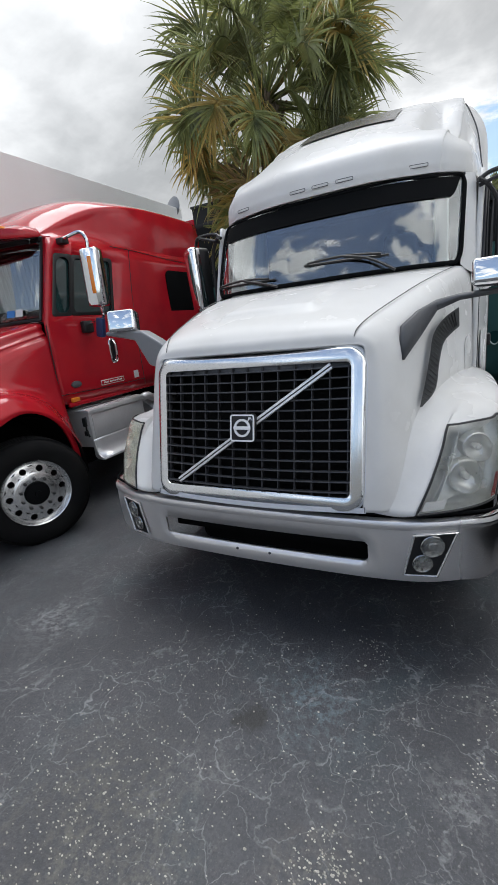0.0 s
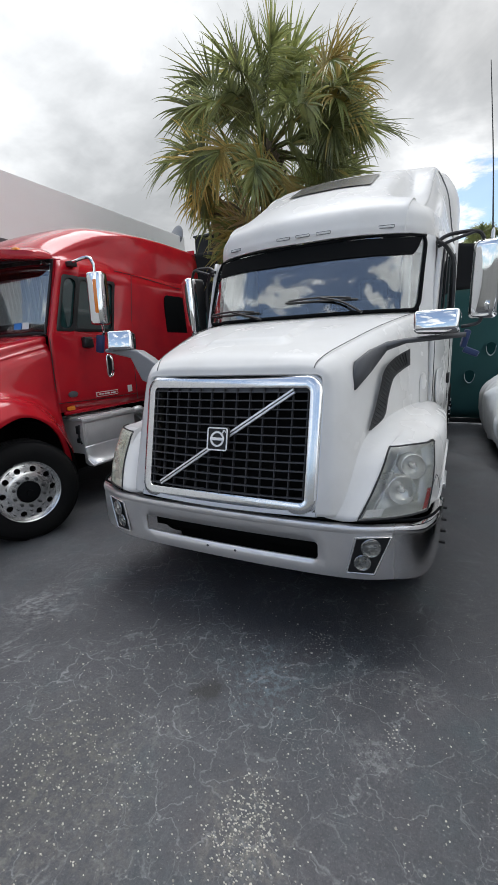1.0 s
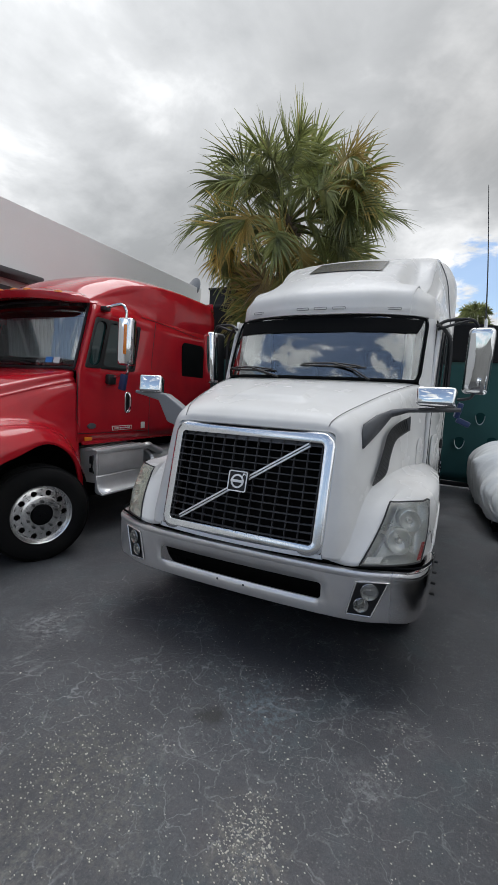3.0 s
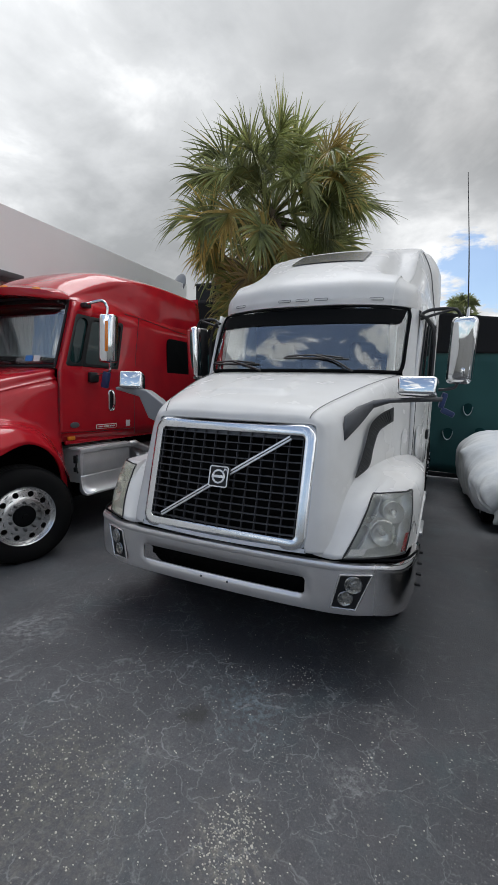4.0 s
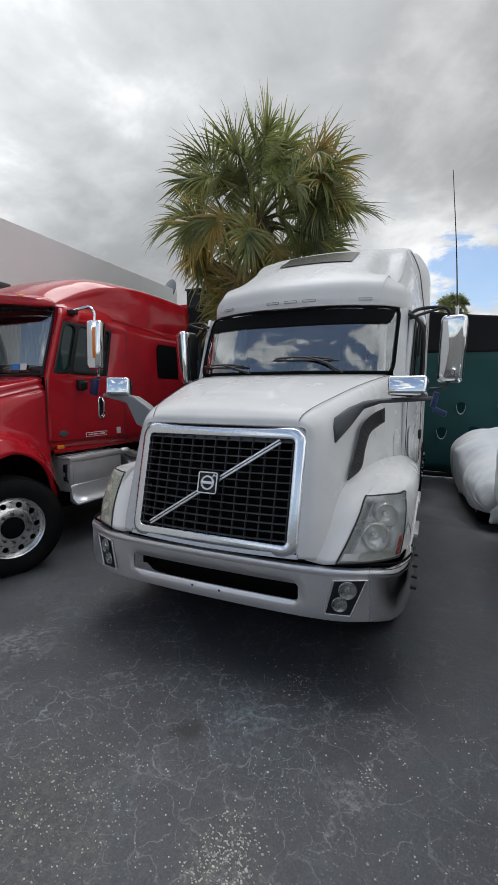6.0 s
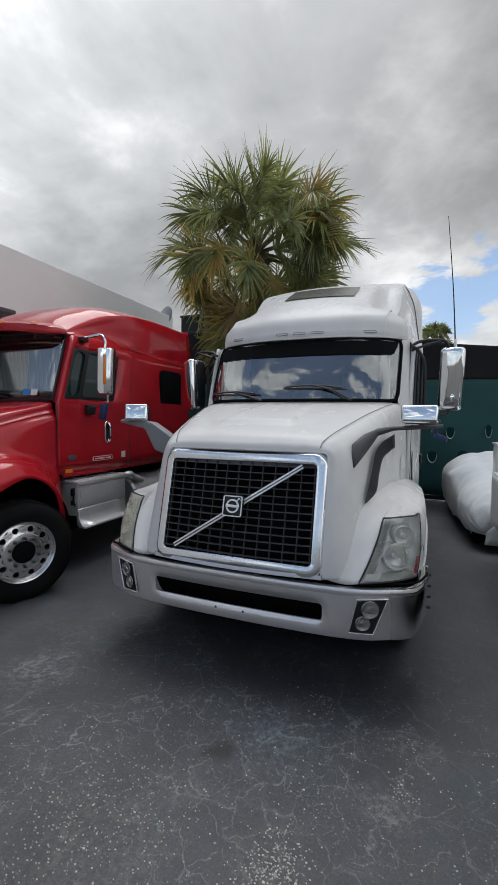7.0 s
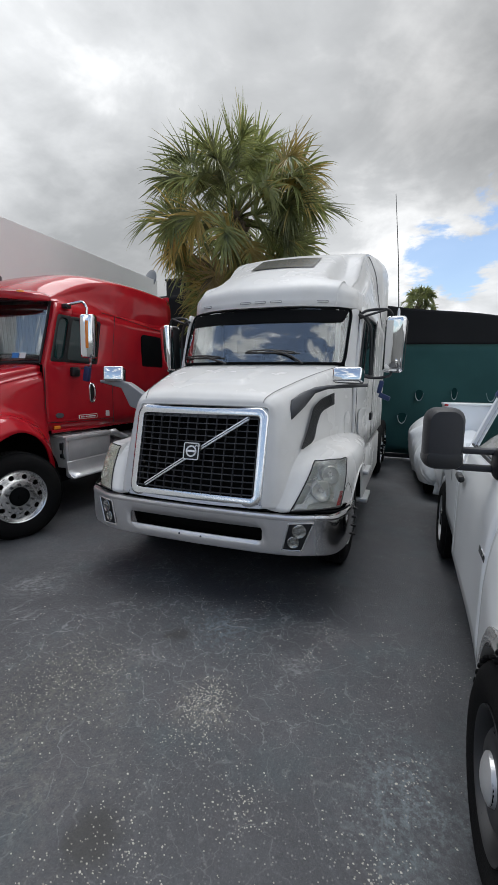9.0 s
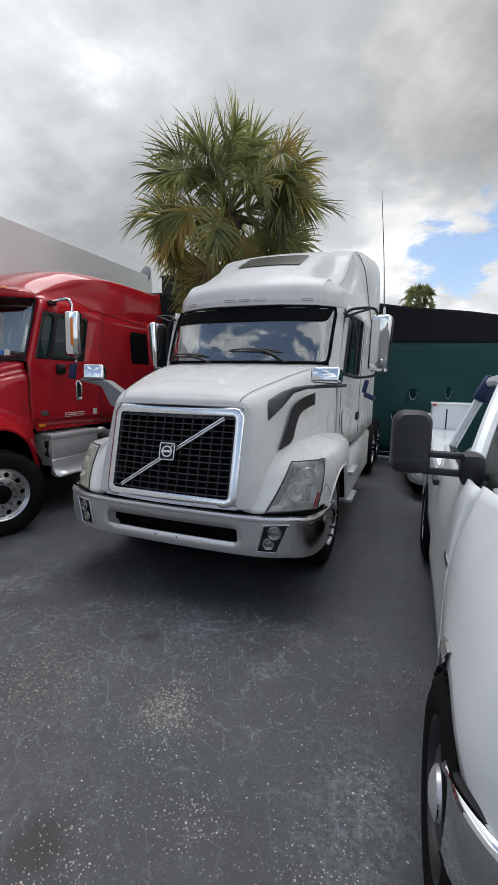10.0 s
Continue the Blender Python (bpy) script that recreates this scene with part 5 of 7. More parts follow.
        part("bezel", frame_bm(rounded(0.126, 0.021, 0.005, 2), [(-0.002, 0), (-0.002, 0.002), (0.002, 0.002), (0.002, 0)], lambda px, pz, f, x=x, y=y: tuple(pose(x, y - 0.007, 2.735, 0, 0, math.degrees(math.atan(0.44 * x * abs(x) ** 0.2))) @ Vector((px, -f, pz)))), M["dark_grey"], L1)
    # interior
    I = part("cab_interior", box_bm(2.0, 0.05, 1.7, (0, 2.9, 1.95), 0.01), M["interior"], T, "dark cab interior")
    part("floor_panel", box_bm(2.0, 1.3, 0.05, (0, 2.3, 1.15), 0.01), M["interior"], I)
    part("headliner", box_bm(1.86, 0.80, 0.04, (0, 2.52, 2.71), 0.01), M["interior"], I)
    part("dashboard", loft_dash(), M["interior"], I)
    for sx in (-1, 1):
        part("seat", box_bm(0.52, 0.16, 0.75, (sx * 0.48, 2.45, 1.85), 0.06, 3, pose(0, 0, 0)), M["seat"], I)
        part("headrest", box_bm(0.28, 0.12, 0.2, (sx * 0.48, 2.50, 2.32), 0.05, 3), M["seat"], I)
        rows = [[(sx * (0.90 - 0.012 * k * 0.5 + 0.014 * math.sin(k * 1.7) - 0.02 * z_), 1.72 + 0.03 * k + 0.20 * z_, 2.0 + 0.64 * z_) for k in range(16)] for z_ in (0, 0.3, 0.6, 1)]
        thick(part("curtain", grid_bm(rows), M["cloth"], I, "pale grey side curtain"), 0.01)
    sv = [[(x, 1.72 + 0.15 * (abs(x) / 0.9) ** 2.2 + dy, z) for x in np.linspace(-0.84, 0.84, 25)] for dy, z in ((0.04, 2.655), (0.02, 2.62), (-0.02, 2.545))]
    thick(part("sun_shade", grid_bm(sv), M["interior"], I, "dark sun shade strip"), 0.01)
    # whip aerial on the mirror bracket
    an = part("antenna", tube_bm([(1.50, 2.12, 2.60), (1.46, 2.13, 3.2), (1.395, 2.14, 3.90)], [0.007, 0.005, 0.003], 6, 12), M["black"], T, "thin black whip antenna")
    part("spring_base", turned_bm([(2.56, 0.0), (2.56, 0.016), (2.66, 0.014), (2.68, 0.006), (2.68, 0)], 12, "z", Matrix.Translation((1.50, 2.12, 0))), M["aluminium"], an)
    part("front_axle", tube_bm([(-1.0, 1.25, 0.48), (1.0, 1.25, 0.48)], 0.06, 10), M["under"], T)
    # oversized blocks, added to keep light out from under the nose and cab
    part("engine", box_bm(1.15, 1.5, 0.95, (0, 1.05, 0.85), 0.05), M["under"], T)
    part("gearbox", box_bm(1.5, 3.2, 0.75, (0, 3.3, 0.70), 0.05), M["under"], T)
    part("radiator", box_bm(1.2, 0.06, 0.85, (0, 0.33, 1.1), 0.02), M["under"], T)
    return T


def loft_dash():
    return grid_bm([[(x, 1.62 + 0.10 * (abs(x) / 0.9) ** 2.2 + dy, z) for x in np.linspace(-0.93, 0.93, 21)] for dy, z in ((-0.08, 2.02), (0.12, 2.05), (0.25, 2.03), (0.30, 1.95), (0.30, 1.2))])


M["bumper"] = material("worn_steel_bumper", (0.76, 0.735, 0.715), 0.30, metal=0.72, var=0.05, grain=0.03, bump=0.0, alt=(0.68, 0.655, 0.64), rough_var=0.2)


def end_reflection(m):
    """Worn satin steel; one end set glossier to stand in for a dark reflection."""
    nt = m.node_tree
    b = nt.nodes["Principled BSDF"]
    tc, sp, r = nt.nodes.new("ShaderNodeTexCoord"), nt.nodes.new("ShaderNodeSeparateXYZ"), nt.nodes.new("ShaderNodeMapRange")
    nt.links.new(tc.outputs["Object"], sp.inputs[0])
    nt.links.new(sp.outputs[0], r.inputs[0])
    r.interpolation_type = "SMOOTHSTEP"
    r.inputs[1].default_value, r.inputs[2].default_value = 0.99, 1.17
    for name, end in (("Roughness", 0.12), ("Metallic", 1.0)):
        x = nt.nodes.new("ShaderNodeMix")
        if b.inputs[name].links:
            nt.links.new(b.inputs[name].links[0].from_socket, x.inputs["A"])
        else:
            x.inputs["A"].default_value = b.inputs[name].default_value
        x.inputs["B"].default_value = end
        nt.links.new(r.outputs[0], x.inputs["Factor"])
        nt.links.new(x.outputs["Result"], b.inputs[name])


end_reflection(M["bumper"])
M["shell_paint"] = material("silver_shell_paint", (0.56, 0.58, 0.61), 0.32, metal=0.0, var=0.03, grain=0.02, bump=0.0, spec=0.3)
M["bar_silver"] = material("satin_bar_silver", (0.80, 0.80, 0.80), 0.28, metal=0.35, var=0.02, bump=0.0)
M["fog_bowl"] = material("fog_lamp_bowl", (0.42, 0.42, 0.41), 0.12, metal=0.9, var=0.1, bump=0.0)
M["louvre"] = material("dark_louvre_plastic", (0.028, 0.028, 0.030), 0.5, var=0.05, bump=0.0)
M["bulb_cap"] = material("bulb_cap", (0.80, 0.80, 0.78), 0.2, metal=0.5, var=0.03, bump=0.0)
M["seam"] = material("seam_shadow_gap", (0.12, 0.12, 0.12), 0.8, var=0.1, bump=0.0)
M["frame_chrome"] = material("weathered_chrome", (0.80, 0.81, 0.82), 0.16, metal=1.0, var=0.04, grain=0.03, bump=0.001, bump_scale=20)
# slats are coloured lighter than uprights: sky on their edges, painted in
M["grille_slat"] = material("sky_lit_grille_slat", (0.042, 0.043, 0.047), 0.35, var=0.1, grain=0.1, bump=0.0)
M["grille_bar"] = material("black_grille_upright", (0.028, 0.028, 0.031), 0.5, var=0.1, grain=0.1, bump=0.0)
M["lamp_bowl"] = material("lamp_bowl", (0.62, 0.63, 0.60), 0.3, metal=0.4, var=0.1, var_scale=8, bump=0.0, alt=(0.42, 0.43, 0.40))
M["lamp_silver"] = material("lamp_reflector", (0.72, 0.72, 0.70), 0.28, metal=0.7, var=0.05, bump=0.0)
# opaque panes; the fence's green reflection is put into their colour
M["green_glass"] = material("opaque_green_glass", (0.012, 0.036, 0.036), 0.04, var=0.02, grain=0, bump=0.0, coat=1.0)
M["roof_pane"] = material("smoked_roof_pane", (0.060, 0.058, 0.056), 0.25, var=0.1, grain=0.05, bump=0.0, coat=0.15, alt=(0.085, 0.08, 0.076))
white_truck()


# ---- the red tractor ----
def red_truck():
    T = thing("semi_truck", "dark red sleeper tractor with chrome mirrors and alloy wheels", "truck", "parked tractors", at=Matrix.Translation((-3.87, 0, 0)))
    rails = [
        [(0, -0.85, 1.30), (0, -0.78, 1.50), (0, -0.45, 1.70), (0, 0.0, 1.83), (0, 0.45, 1.92), (0, 0.85, 1.99), (0, 1.10, 2.04)],
        [(0.42, -0.84, 1.30), (0.43, -0.76, 1.49), (0.45, -0.43, 1.68), (0.50, 0.0, 1.81), (0.54, 0.45, 1.91), (0.58, 0.85, 1.98), (0.60, 1.12, 2.04)],
        [(0.56, -0.80, 1.28), (0.60, -0.68, 1.44), (0.66, -0.35, 1.58), (0.74, 0.05, 1.71), (0.82, 0.45, 1.83), (0.89, 0.85, 1.94), (0.94, 1.22, 2.03)],
        [(0.68, -0.76, 1.22), (0.74, -0.60, 1.32), (0.80, -0.28, 1.42), (0.88, 0.10, 1.52), (0.95, 0.48, 1.62), (1.02, 0.85, 1.72), (1.08, 1.20, 1.80)],
        [(0.74, -0.75, 1.14), (0.82, -0.58, 1.20), (0.90, -0.25, 1.34), (0.98, 0.12, 1.43), (1.04, 0.50, 1.45), (1.08, 0.85, 1.40), (1.10, 1.18, 1.32)],
        [(0.80, -0.76, 1.06), (0.94, -0.60, 1.10), (1.12, -0.25, 1.27), (1.26, 0.12, 1.38), (1.30, 0.50, 1.40), (1.26, 0.86, 1.24), (1.18, 1.16, 0.92)],
        [(0.82, -0.77, 0.98), (1.00, -0.64, 1.00), (1.26, -0.32, 1.09), (1.40, 0.08, 1.22), (1.42, 0.50, 1.28), (1.38, 0.88, 1.08), (1.28, 1.14, 0.74)],
        [(0.82, -0.77, 0.90), (1.02, -0.66, 0.90), (1.29, -0.36, 0.93), (1.42, 0.10, 1.12), (1.43, 0.50, 1.235), (1.39, 0.86, 1.02), (1.28, 1.08, 0.52)],
    ]
    # a pressed crease along the flank
    lerp = lambda f, off: [tuple(np.array(a) * (1 - f) + np.array(b) * f + off) for a, b in zip(rails[2], rails[3])]
    rails[3:3] = [lerp(0.36, (0.0, 0, 0)), lerp(0.50, (0.010, 0, 0.003)), lerp(0.60, (0.001, 0, -0.002))]
    thick(part("hood", grid_bm(loft(mirrored(rails), 40, 145)), M["red"], T), 0.02)
    part("grille", box_bm(1.1, 0.06, 0.75, (0, -0.78, 0.98), 0.02), M["chrome"], T)
    # bumper
    plan = cr_curve([(-1.36, -0.28, 0), (-1.2, -0.62, 0), (-0.8, -0.84, 0), (0, -0.92, 0), (0.8, -0.84, 0), (1.2, -0.62, 0), (1.36, -0.28, 0), (1.37, -0.10, 0)], 41)
    thick(part("bumper", grid_bm([[(p[0], p[1] + dy, z) for p in plan] for z, dy in ((0.90, 0.03), (0.89, 0.0), (0.60, 0.0), (0.45, 0.03), (0.42, 0.08))]), M["chrome"], T, "chrome bumper"), 0.02)
    for sx in (-1, 1):
        S = Matrix.Diagonal((sx, 1, 1, 1))

        def mir(bm):
            bmesh.ops.transform(bm, matrix=S, verts=bm.verts)
            return bm

        xside = lambda y, z: 1.09 + 0.035 * min(1, max(0, (y - 1.2) / 1.4)) - 0.05 * max(0, z - 2.0)
        zl = [1.16, 1.3, 1.5, 1.75, 2.02, 2.09, 2.3, 2.5, 2.64, 2.70, 2.86]
        yl = [0, 0.015, 0.030, 0.103, 0.107, 0.22, 0.300, 0.42, 0.55, 0.675, 0.88, 0.96, 1.0]
        yst = lambda z: 1.19 + max(0, z - 2.02) * 0.33
        pt = lambda z, u: (xside(yst(z) + u * (4.36 - yst(z)), z) - (0.10 if u > 0.97 else 0), yst(z) + u * (4.36 - yst(z)), z)
        bm = bmesh.new()
        V = [[bm.verts.new(pt(z, u)) for u in yl] for z in zl]
        for i in range(len(zl) - 1):
            for j in range(len(yl) - 1):
                if 5 <= i <= 8 and (j == 2 or 4 <= j <= 5):
                    continue
                bm.faces.new((V[i][j], V[i][j + 1], V[i + 1][j + 1], V[i + 1][j]))
        thick(part("cab_side", mir(bm), M["red"], T), 0.03)
        ins = lambda z, u: tuple(np.array(pt(z, u)) - (0.02, 0, 0))
        part("quarter_window", mir(grid_bm([[ins(z, u) for u in (0.030, 0.103)] for z in (2.09, 2.3, 2.5, 2.70)])), M["green_glass"], T, "dark quarter window")
        part("door_window", mir(grid_bm([[ins(z, u) for u in (0.107, 0.22, 0.300)] for z in (2.09, 2.3, 2.5, 2.70)])), M["green_glass"], T, "dark door window")
        part("sleeper_window", mir(prism_bm(rounded(0.66, 0.62, 0.09, 6), 0.016, 0.004, pose(xside(3.6, 2.33) + 0.004, 3.64, 2.33, 0, 0, 90))), M["shade_band"], T, "black sleeper window with rounded corners")
        for z0, z1, u0, u1, rin in ((2.09, 2.70, 0.030, 0.103, 0.075), (2.09, 2.70, 0.107, 0.300, 0.05)):
            # flat rubber surround with a rounded inner edge
            zc, uc, hz, hu = (z0 + z1) / 2, (u0 + u1) / 2, (z1 - z0) / 2, (u1 - u0) / 2 * 3.0
            ring = [rounded(2 * (hu + e), 2 * (hz + e), r, 6) for e, r in ((0.014, 0.035), (0.004, 0.05), (-0.024, rin))]
            skin = [[tuple(np.array(pt(zc + z, uc + y / 3.0)) + (dx, 0, 0)) for y, z in loop] for loop, dx in zip(ring, (0.002, 0.009, 0.005))]
            part("window_seal", mir(grid_bm(skin, True)), M["black"], T)
        for loop in ([pt(1.18, 0.0), pt(1.5, -0.005), pt(2.0, 0.0)], [pt(1.18, 0.41), pt(1.7, 0.41), pt(2.3, 0.41), pt(2.84, 0.41)], [pt(1.27, 0.0), pt(1.25, 0.2), pt(1.25, 0.41)]):
            part("door_seam", mir(tube_bm(loop, 0.005, 5)), M["black"], T)
        part("roof_seam", mir(tube_bm([pt(2.855, 0.30), pt(2.84, 0.45), pt(2.78, 0.75), pt(2.76, 0.96)], 0.005, 5)), M["black"], T)
        hx = xside(2.03, 1.65)
        H = part("door_handle", mir(tube_bm([(hx + 0.006, 2.03 + y, 1.655 + z) for y, z in rounded(0.095, 0.27, 0.04, 5) + rounded(0.095, 0.27, 0.04, 5)[:1]], 0.012, 8)), M["chrome"], T, "chrome door handle")
        part("recess", mir(prism_bm(rounded(0.09, 0.26, 0.04, 5), 0.008, 0.0, pose(hx + 0.002, 2.03, 1.655, 0, 0, 90))), M["black"], H)
        part("grip", mir(tube_bm([(hx + 0.006, 2.045, 1.775), (hx + 0.034, 2.05, 1.73), (hx + 0.038, 2.05, 1.655), (hx + 0.034, 2.05, 1.59), (hx + 0.006, 2.045, 1.54)], 0.014, 8, 16)), M["chrome"], H)
        part("oval_badge", mir(turned_bm([(0, 0.06), (0.012, 0.058), (0.016, 0.04), (0.017, 0)], 20, "x", Matrix.Translation((xside(1.4, 1.35) + 0.002, 1.40, 1.355)) @ Matrix.Diagonal((1, 1.15, 0.62, 1)))), M["dark_grey"], T, "small grey oval badge")
        part("turn_lamp", mir(box_bm(0.03, 0.11, 0.05, (xside(1.33, 1.2) + 0.01, 1.34, 1.195), 0.012)), M["amber"], T, "amber side lamp")
        Pq = part("name_plate", mir(box_bm(0.008, 0.38, 0.06, (xside(1.93, 1.31) + 0.004, 1.935, 1.31), 0.003)), M["white"], T, "small red and white plate with an unreadable line")
        part("plate_field", mir(box_bm(0.004, 0.36, 0.044, (xside(1.93, 1.31) + 0.0085, 1.935, 1.31), 0.001)), M["red"], Pq)
        for k in range(14):
            part("letter_bar", mir(box_bm(0.002, 0.014, 0.018, (xside(1.93, 1.31) + 0.0115, 1.79 + k * 0.022 + (0.008 if k % 5 == 4 else 0), 1.31), 0.0)), M["white"], Pq)
        part("sill_trim", mir(box_bm(0.04, 3.1, 0.05, (xside(2.0, 1.1) - 0.02, 2.8, 1.145), 0.015)), M["red"], T)
        part("windscreen_pillar", mir(grid_bm([[(0.935, 1.27, 2.04), (1.0, 1.26, 2.03), (1.06, 1.25, 2.02), (1.09, 1.24, 2.01)], [(0.94, 1.39, 2.45), (0.99, 1.39, 2.45), (1.03, 1.38, 2.45), (1.068, 1.40, 2.45)], [(0.94, 1.50, 2.88), (0.98, 1.50, 2.88), (1.02, 1.50, 2.88), (1.046, 1.52, 2.88)]])), M["red"], T)
        # battery box and step beside the chassis
        Bx = part("battery_box", mir(box_bm(0.40, 0.90, 0.40, (1.0, 1.83, 0.835), 0.008)), M["bright_sheet"], T, "bright aluminium battery box with a step")
        part("lid", mir(box_bm(0.44, 0.94, 0.030, (1.0, 1.83, 1.052), 0.006)), M["bright_sheet"], Bx)
        for x in (0.86, 1.0, 1.14):
            part("lid_ridge", mir(box_bm(0.05, 0.92, 0.012, (x, 1.83, 1.071), 0.005)), M["bright_sheet"], Bx)
        part("lid_lip", mir(box_bm(0.010, 0.94, 0.045, (1.222, 1.83, 1.036), 0.003)), M["bright_sheet"], Bx)
        part("face_panel", mir(box_bm(0.012, 0.86, 0.27, (1.204, 1.85, 0.872), 0.004)), M["bright_sheet"], Bx)
        prof = cr_curve([(1.204, 0, 0.725), (1.206, 0, 0.66), (1.212, 0, 0.60), (1.235, 0, 0.548), (1.28, 0, 0.518), (1.305, 0, 0.514), (1.310, 0, 0.490)], 20)
        thick(part("step", mir(grid_bm([[(p[0], y, p[2]) for p in prof] for y in (1.385, 1.6, 1.85, 2.1, 2.28)])), M["bright_sheet"], Bx, "curved aluminium step plate"), 0.012)
        part("step_end", mir(prism_bm([(0, 0.20), (0.0, 0.03), (0.035, 0.0), (0.13, -0.01), (0.13, 0.012), (0.09, 0.03), (0.05, 0.07), (0.035, 0.14), (0.03, 0.20)], 0.012, 0.003, pose(1.18, 1.385, 0.50))), M["bright_sheet"], Bx)
        for z, h in ((0.93, 0.10), (0.80, 0.06)):
            part("latch", mir(box_bm(0.05, 0.035, h, (1.13, 1.372, z), 0.010)), M["black"], Bx, "black rubber latch")
        part("latch_strap", mir(tube_bm([(1.16, 1.37, 0.99), (1.17, 1.355, 0.93), (1.15, 1.36, 0.84), (1.17, 1.37, 0.76)], 0.010, 6, 12)), M["black"], Bx)
        part("hose", mir(tube_bm([(1.1, 2.35, 1.0), (1.15, 2.45, 1.03), (1.1, 2.6, 0.98), (1.12, 2.8, 0.9)], 0.05, 10, 14)), M["aluminium"], T)
        part("fuel_tank", mir(turned_bm([(2.6, 0), (2.6, 0.27), (2.63, 0.30), (4.2, 0.30), (4.23, 0.27), (4.23, 0)], 28, "y", Matrix.Translation((0.86, 0, 0.66)))), M["aluminium"], T, "round aluminium fuel tank")
        # mirror
        mm = part("side_mirror", mir(pillow_bm(0.20, 0.58, 0.15, 0.035, pose(1.44, 1.62, 2.42, 0, 1, 14))), M["chrome"], T, "tall chrome side mirror")
        part("amber_strip", mir(box_bm(0.04, 0.02, 0.36, (0, 0, 0), 0.008, 2, pose(1.44, 1.62, 2.42, 0, 1, 14) @ pose(0.02, -0.072, 0.02))), M["amber"], mm, "amber lamp strip")
        part("back_case", mir(prism_bm(rounded(0.18, 0.55, 0.03, 5), 0.06, 0.01, pose(1.44, 1.62, 2.42, 0, 1, 14) @ pose(0, 0.06, 0))), M["black"], mm)
        part("upper_arm", mir(tube_bm([(1.03, 1.62, 2.84), (1.18, 1.60, 2.85), (1.36, 1.61, 2.87), (1.43, 1.62, 2.80), (1.43, 1.62, 2.70)], 0.018, 8, 18)), M["chrome"], mm)
        part("arm_bracket", mir(box_bm(0.10, 0.10, 0.06, (1.09, 1.62, 2.83), 0.015)), M["black"], mm)
        part("lower_arm", mir(tube_bm([(1.10, 1.70, 1.97), (1.28, 1.68, 1.99), (1.42, 1.66, 2.02), (1.45, 1.64, 2.14)], 0.016, 8, 18)), M["chrome"], mm)
        part("arm_bracket", mir(box_bm(0.07, 0.14, 0.13, (1.13, 1.69, 1.95), 0.02)), M["black"], mm)
        part("blue_clamp", mir(box_bm(0.09, 0.06, 0.20, (0, 0, 0), 0.014, 2, pose(1.40, 1.62, 1.92, 0, 12, 0))), M["blue"], mm, "blue plastic clamp")
        # wheels
        steer = math.radians(-21)
        wheel(T, Matrix.Translation((sx * 1.30, 0.47, 0.50)) @ Matrix.Rotation(steer + (0 if sx > 0 else math.pi), 4, "Z"), name="front_wheel", face_mat="wheel_alloy", dish=0.0, hub_out=0.03, hole=0.100, nut_mat="black")
        part("arch_liner", mir(grid_bm([[(x, 0.46 + 0.64 * math.cos(a), 0.55 + 0.64 * math.sin(a)) for x in (0.7, 1.0, 1.36)] for a in np.linspace(-0.3, math.pi + 0.2, 17)])), M["under"], T)
        for y in (5.9, 7.15):
            wheel(T, Matrix.Translation((sx * 1.06, y, 0.5)) @ Matrix.Rotation(0 if sx > 0 else math.pi, 4, "Z"), seg=32, name="rear_wheel")
        part("chassis_rail", mir(box_bm(0.09, 6.4, 0.26, (0.42, 4.3, 0.78), 0.01)), M["under"], T)
    # windscreen
    bot = [(0, 1.06, 2.05), (0.5, 1.11, 2.05), (0.82, 1.20, 2.06), (0.935, 1.27, 2.06)]
    top = [(0, 1.34, 2.90), (0.5, 1.37, 2.90), (0.84, 1.44, 2.89), (0.94, 1.50, 2.88)]
    full = lambda r: [(-p[0], p[1], p[2]) for p in r[:0:-1]] + r
    a, b = cr_curve(full(bot), 29), cr_curve(full(top), 29)
    rows = [a * (1 - k) + b * k for k in np.linspace(0, 1, 7)]
    ws = thick(part("windscreen", grid_bm(rows), M["glass"], T, "windscreen with sky reflections"), 0.006)
    ws.visible_shadow = False
    per = list(rows[0]) + [r[-1] for r in rows[1:]] + list(rows[-1][::-1][1:]) + [r[0] for r in rows[::-1][1:]]
    part("windscreen_seal", tube_bm([tuple(p) for p in per], 0.018, 6), M["black"], T)
    for x, w_, mt in ((0.60, 0.09, "sky_blue"), (0.70, 0.08, "white")):
        part("sticker", grid_bm([[(x + dx, 1.135 + 0.30 * (x + dx - 0.60) + 0.28 * (z - 2.14), z) for dx in (0, w_)] for z in (2.115, 2.185)]), M[mt], T, "small windscreen sticker")
    # sun visor with amber lamps
    vis = cr_curve([(-1.02, 1.42, 0), (-0.9, 1.22, 0), (-0.5, 1.06, 0), (0, 1.02, 0), (0.5, 1.06, 0), (0.9, 1.22, 0), (1.02, 1.42, 0)], 37)
    vz = [(0.28, 3.03), (0.10, 3.02), (0.01, 2.98), (0.0, 2.93), (0.01, 2.89), (0.06, 2.875)]
    end = lambda x: min(1.0, max(0.0, (abs(x) - 0.84) / 0.18)) ** 2
    Vs = thick(part("sun_visor", grid_bm([[(p[0], p[1] + dy * (1 - end(p[0])), 2.935 + (z - 2.935) * (1 - 0.75 * end(p[0])) - 0.05 * p[0] ** 2) for p in vis] for dy, z in vz]), M["red"], T), 0.012)
    for x in (-0.75, -0.35, -0.13, 0.13, 0.35, 0.75):
        y = np.interp(x, vis[:, 0], vis[:, 1])
        part("marker_lamp", turned_bm([(0, 0.06), (0.025, 0.05), (0.04, 0.02), (0.042, 0)], 16, "z", Matrix.Translation((x, y + 0.05, 2.975 - 0.05 * x * x)) @ Matrix.Diagonal((1.1, 0.75, 0.9, 1))), M["amber"], Vs, "amber roof lamp")
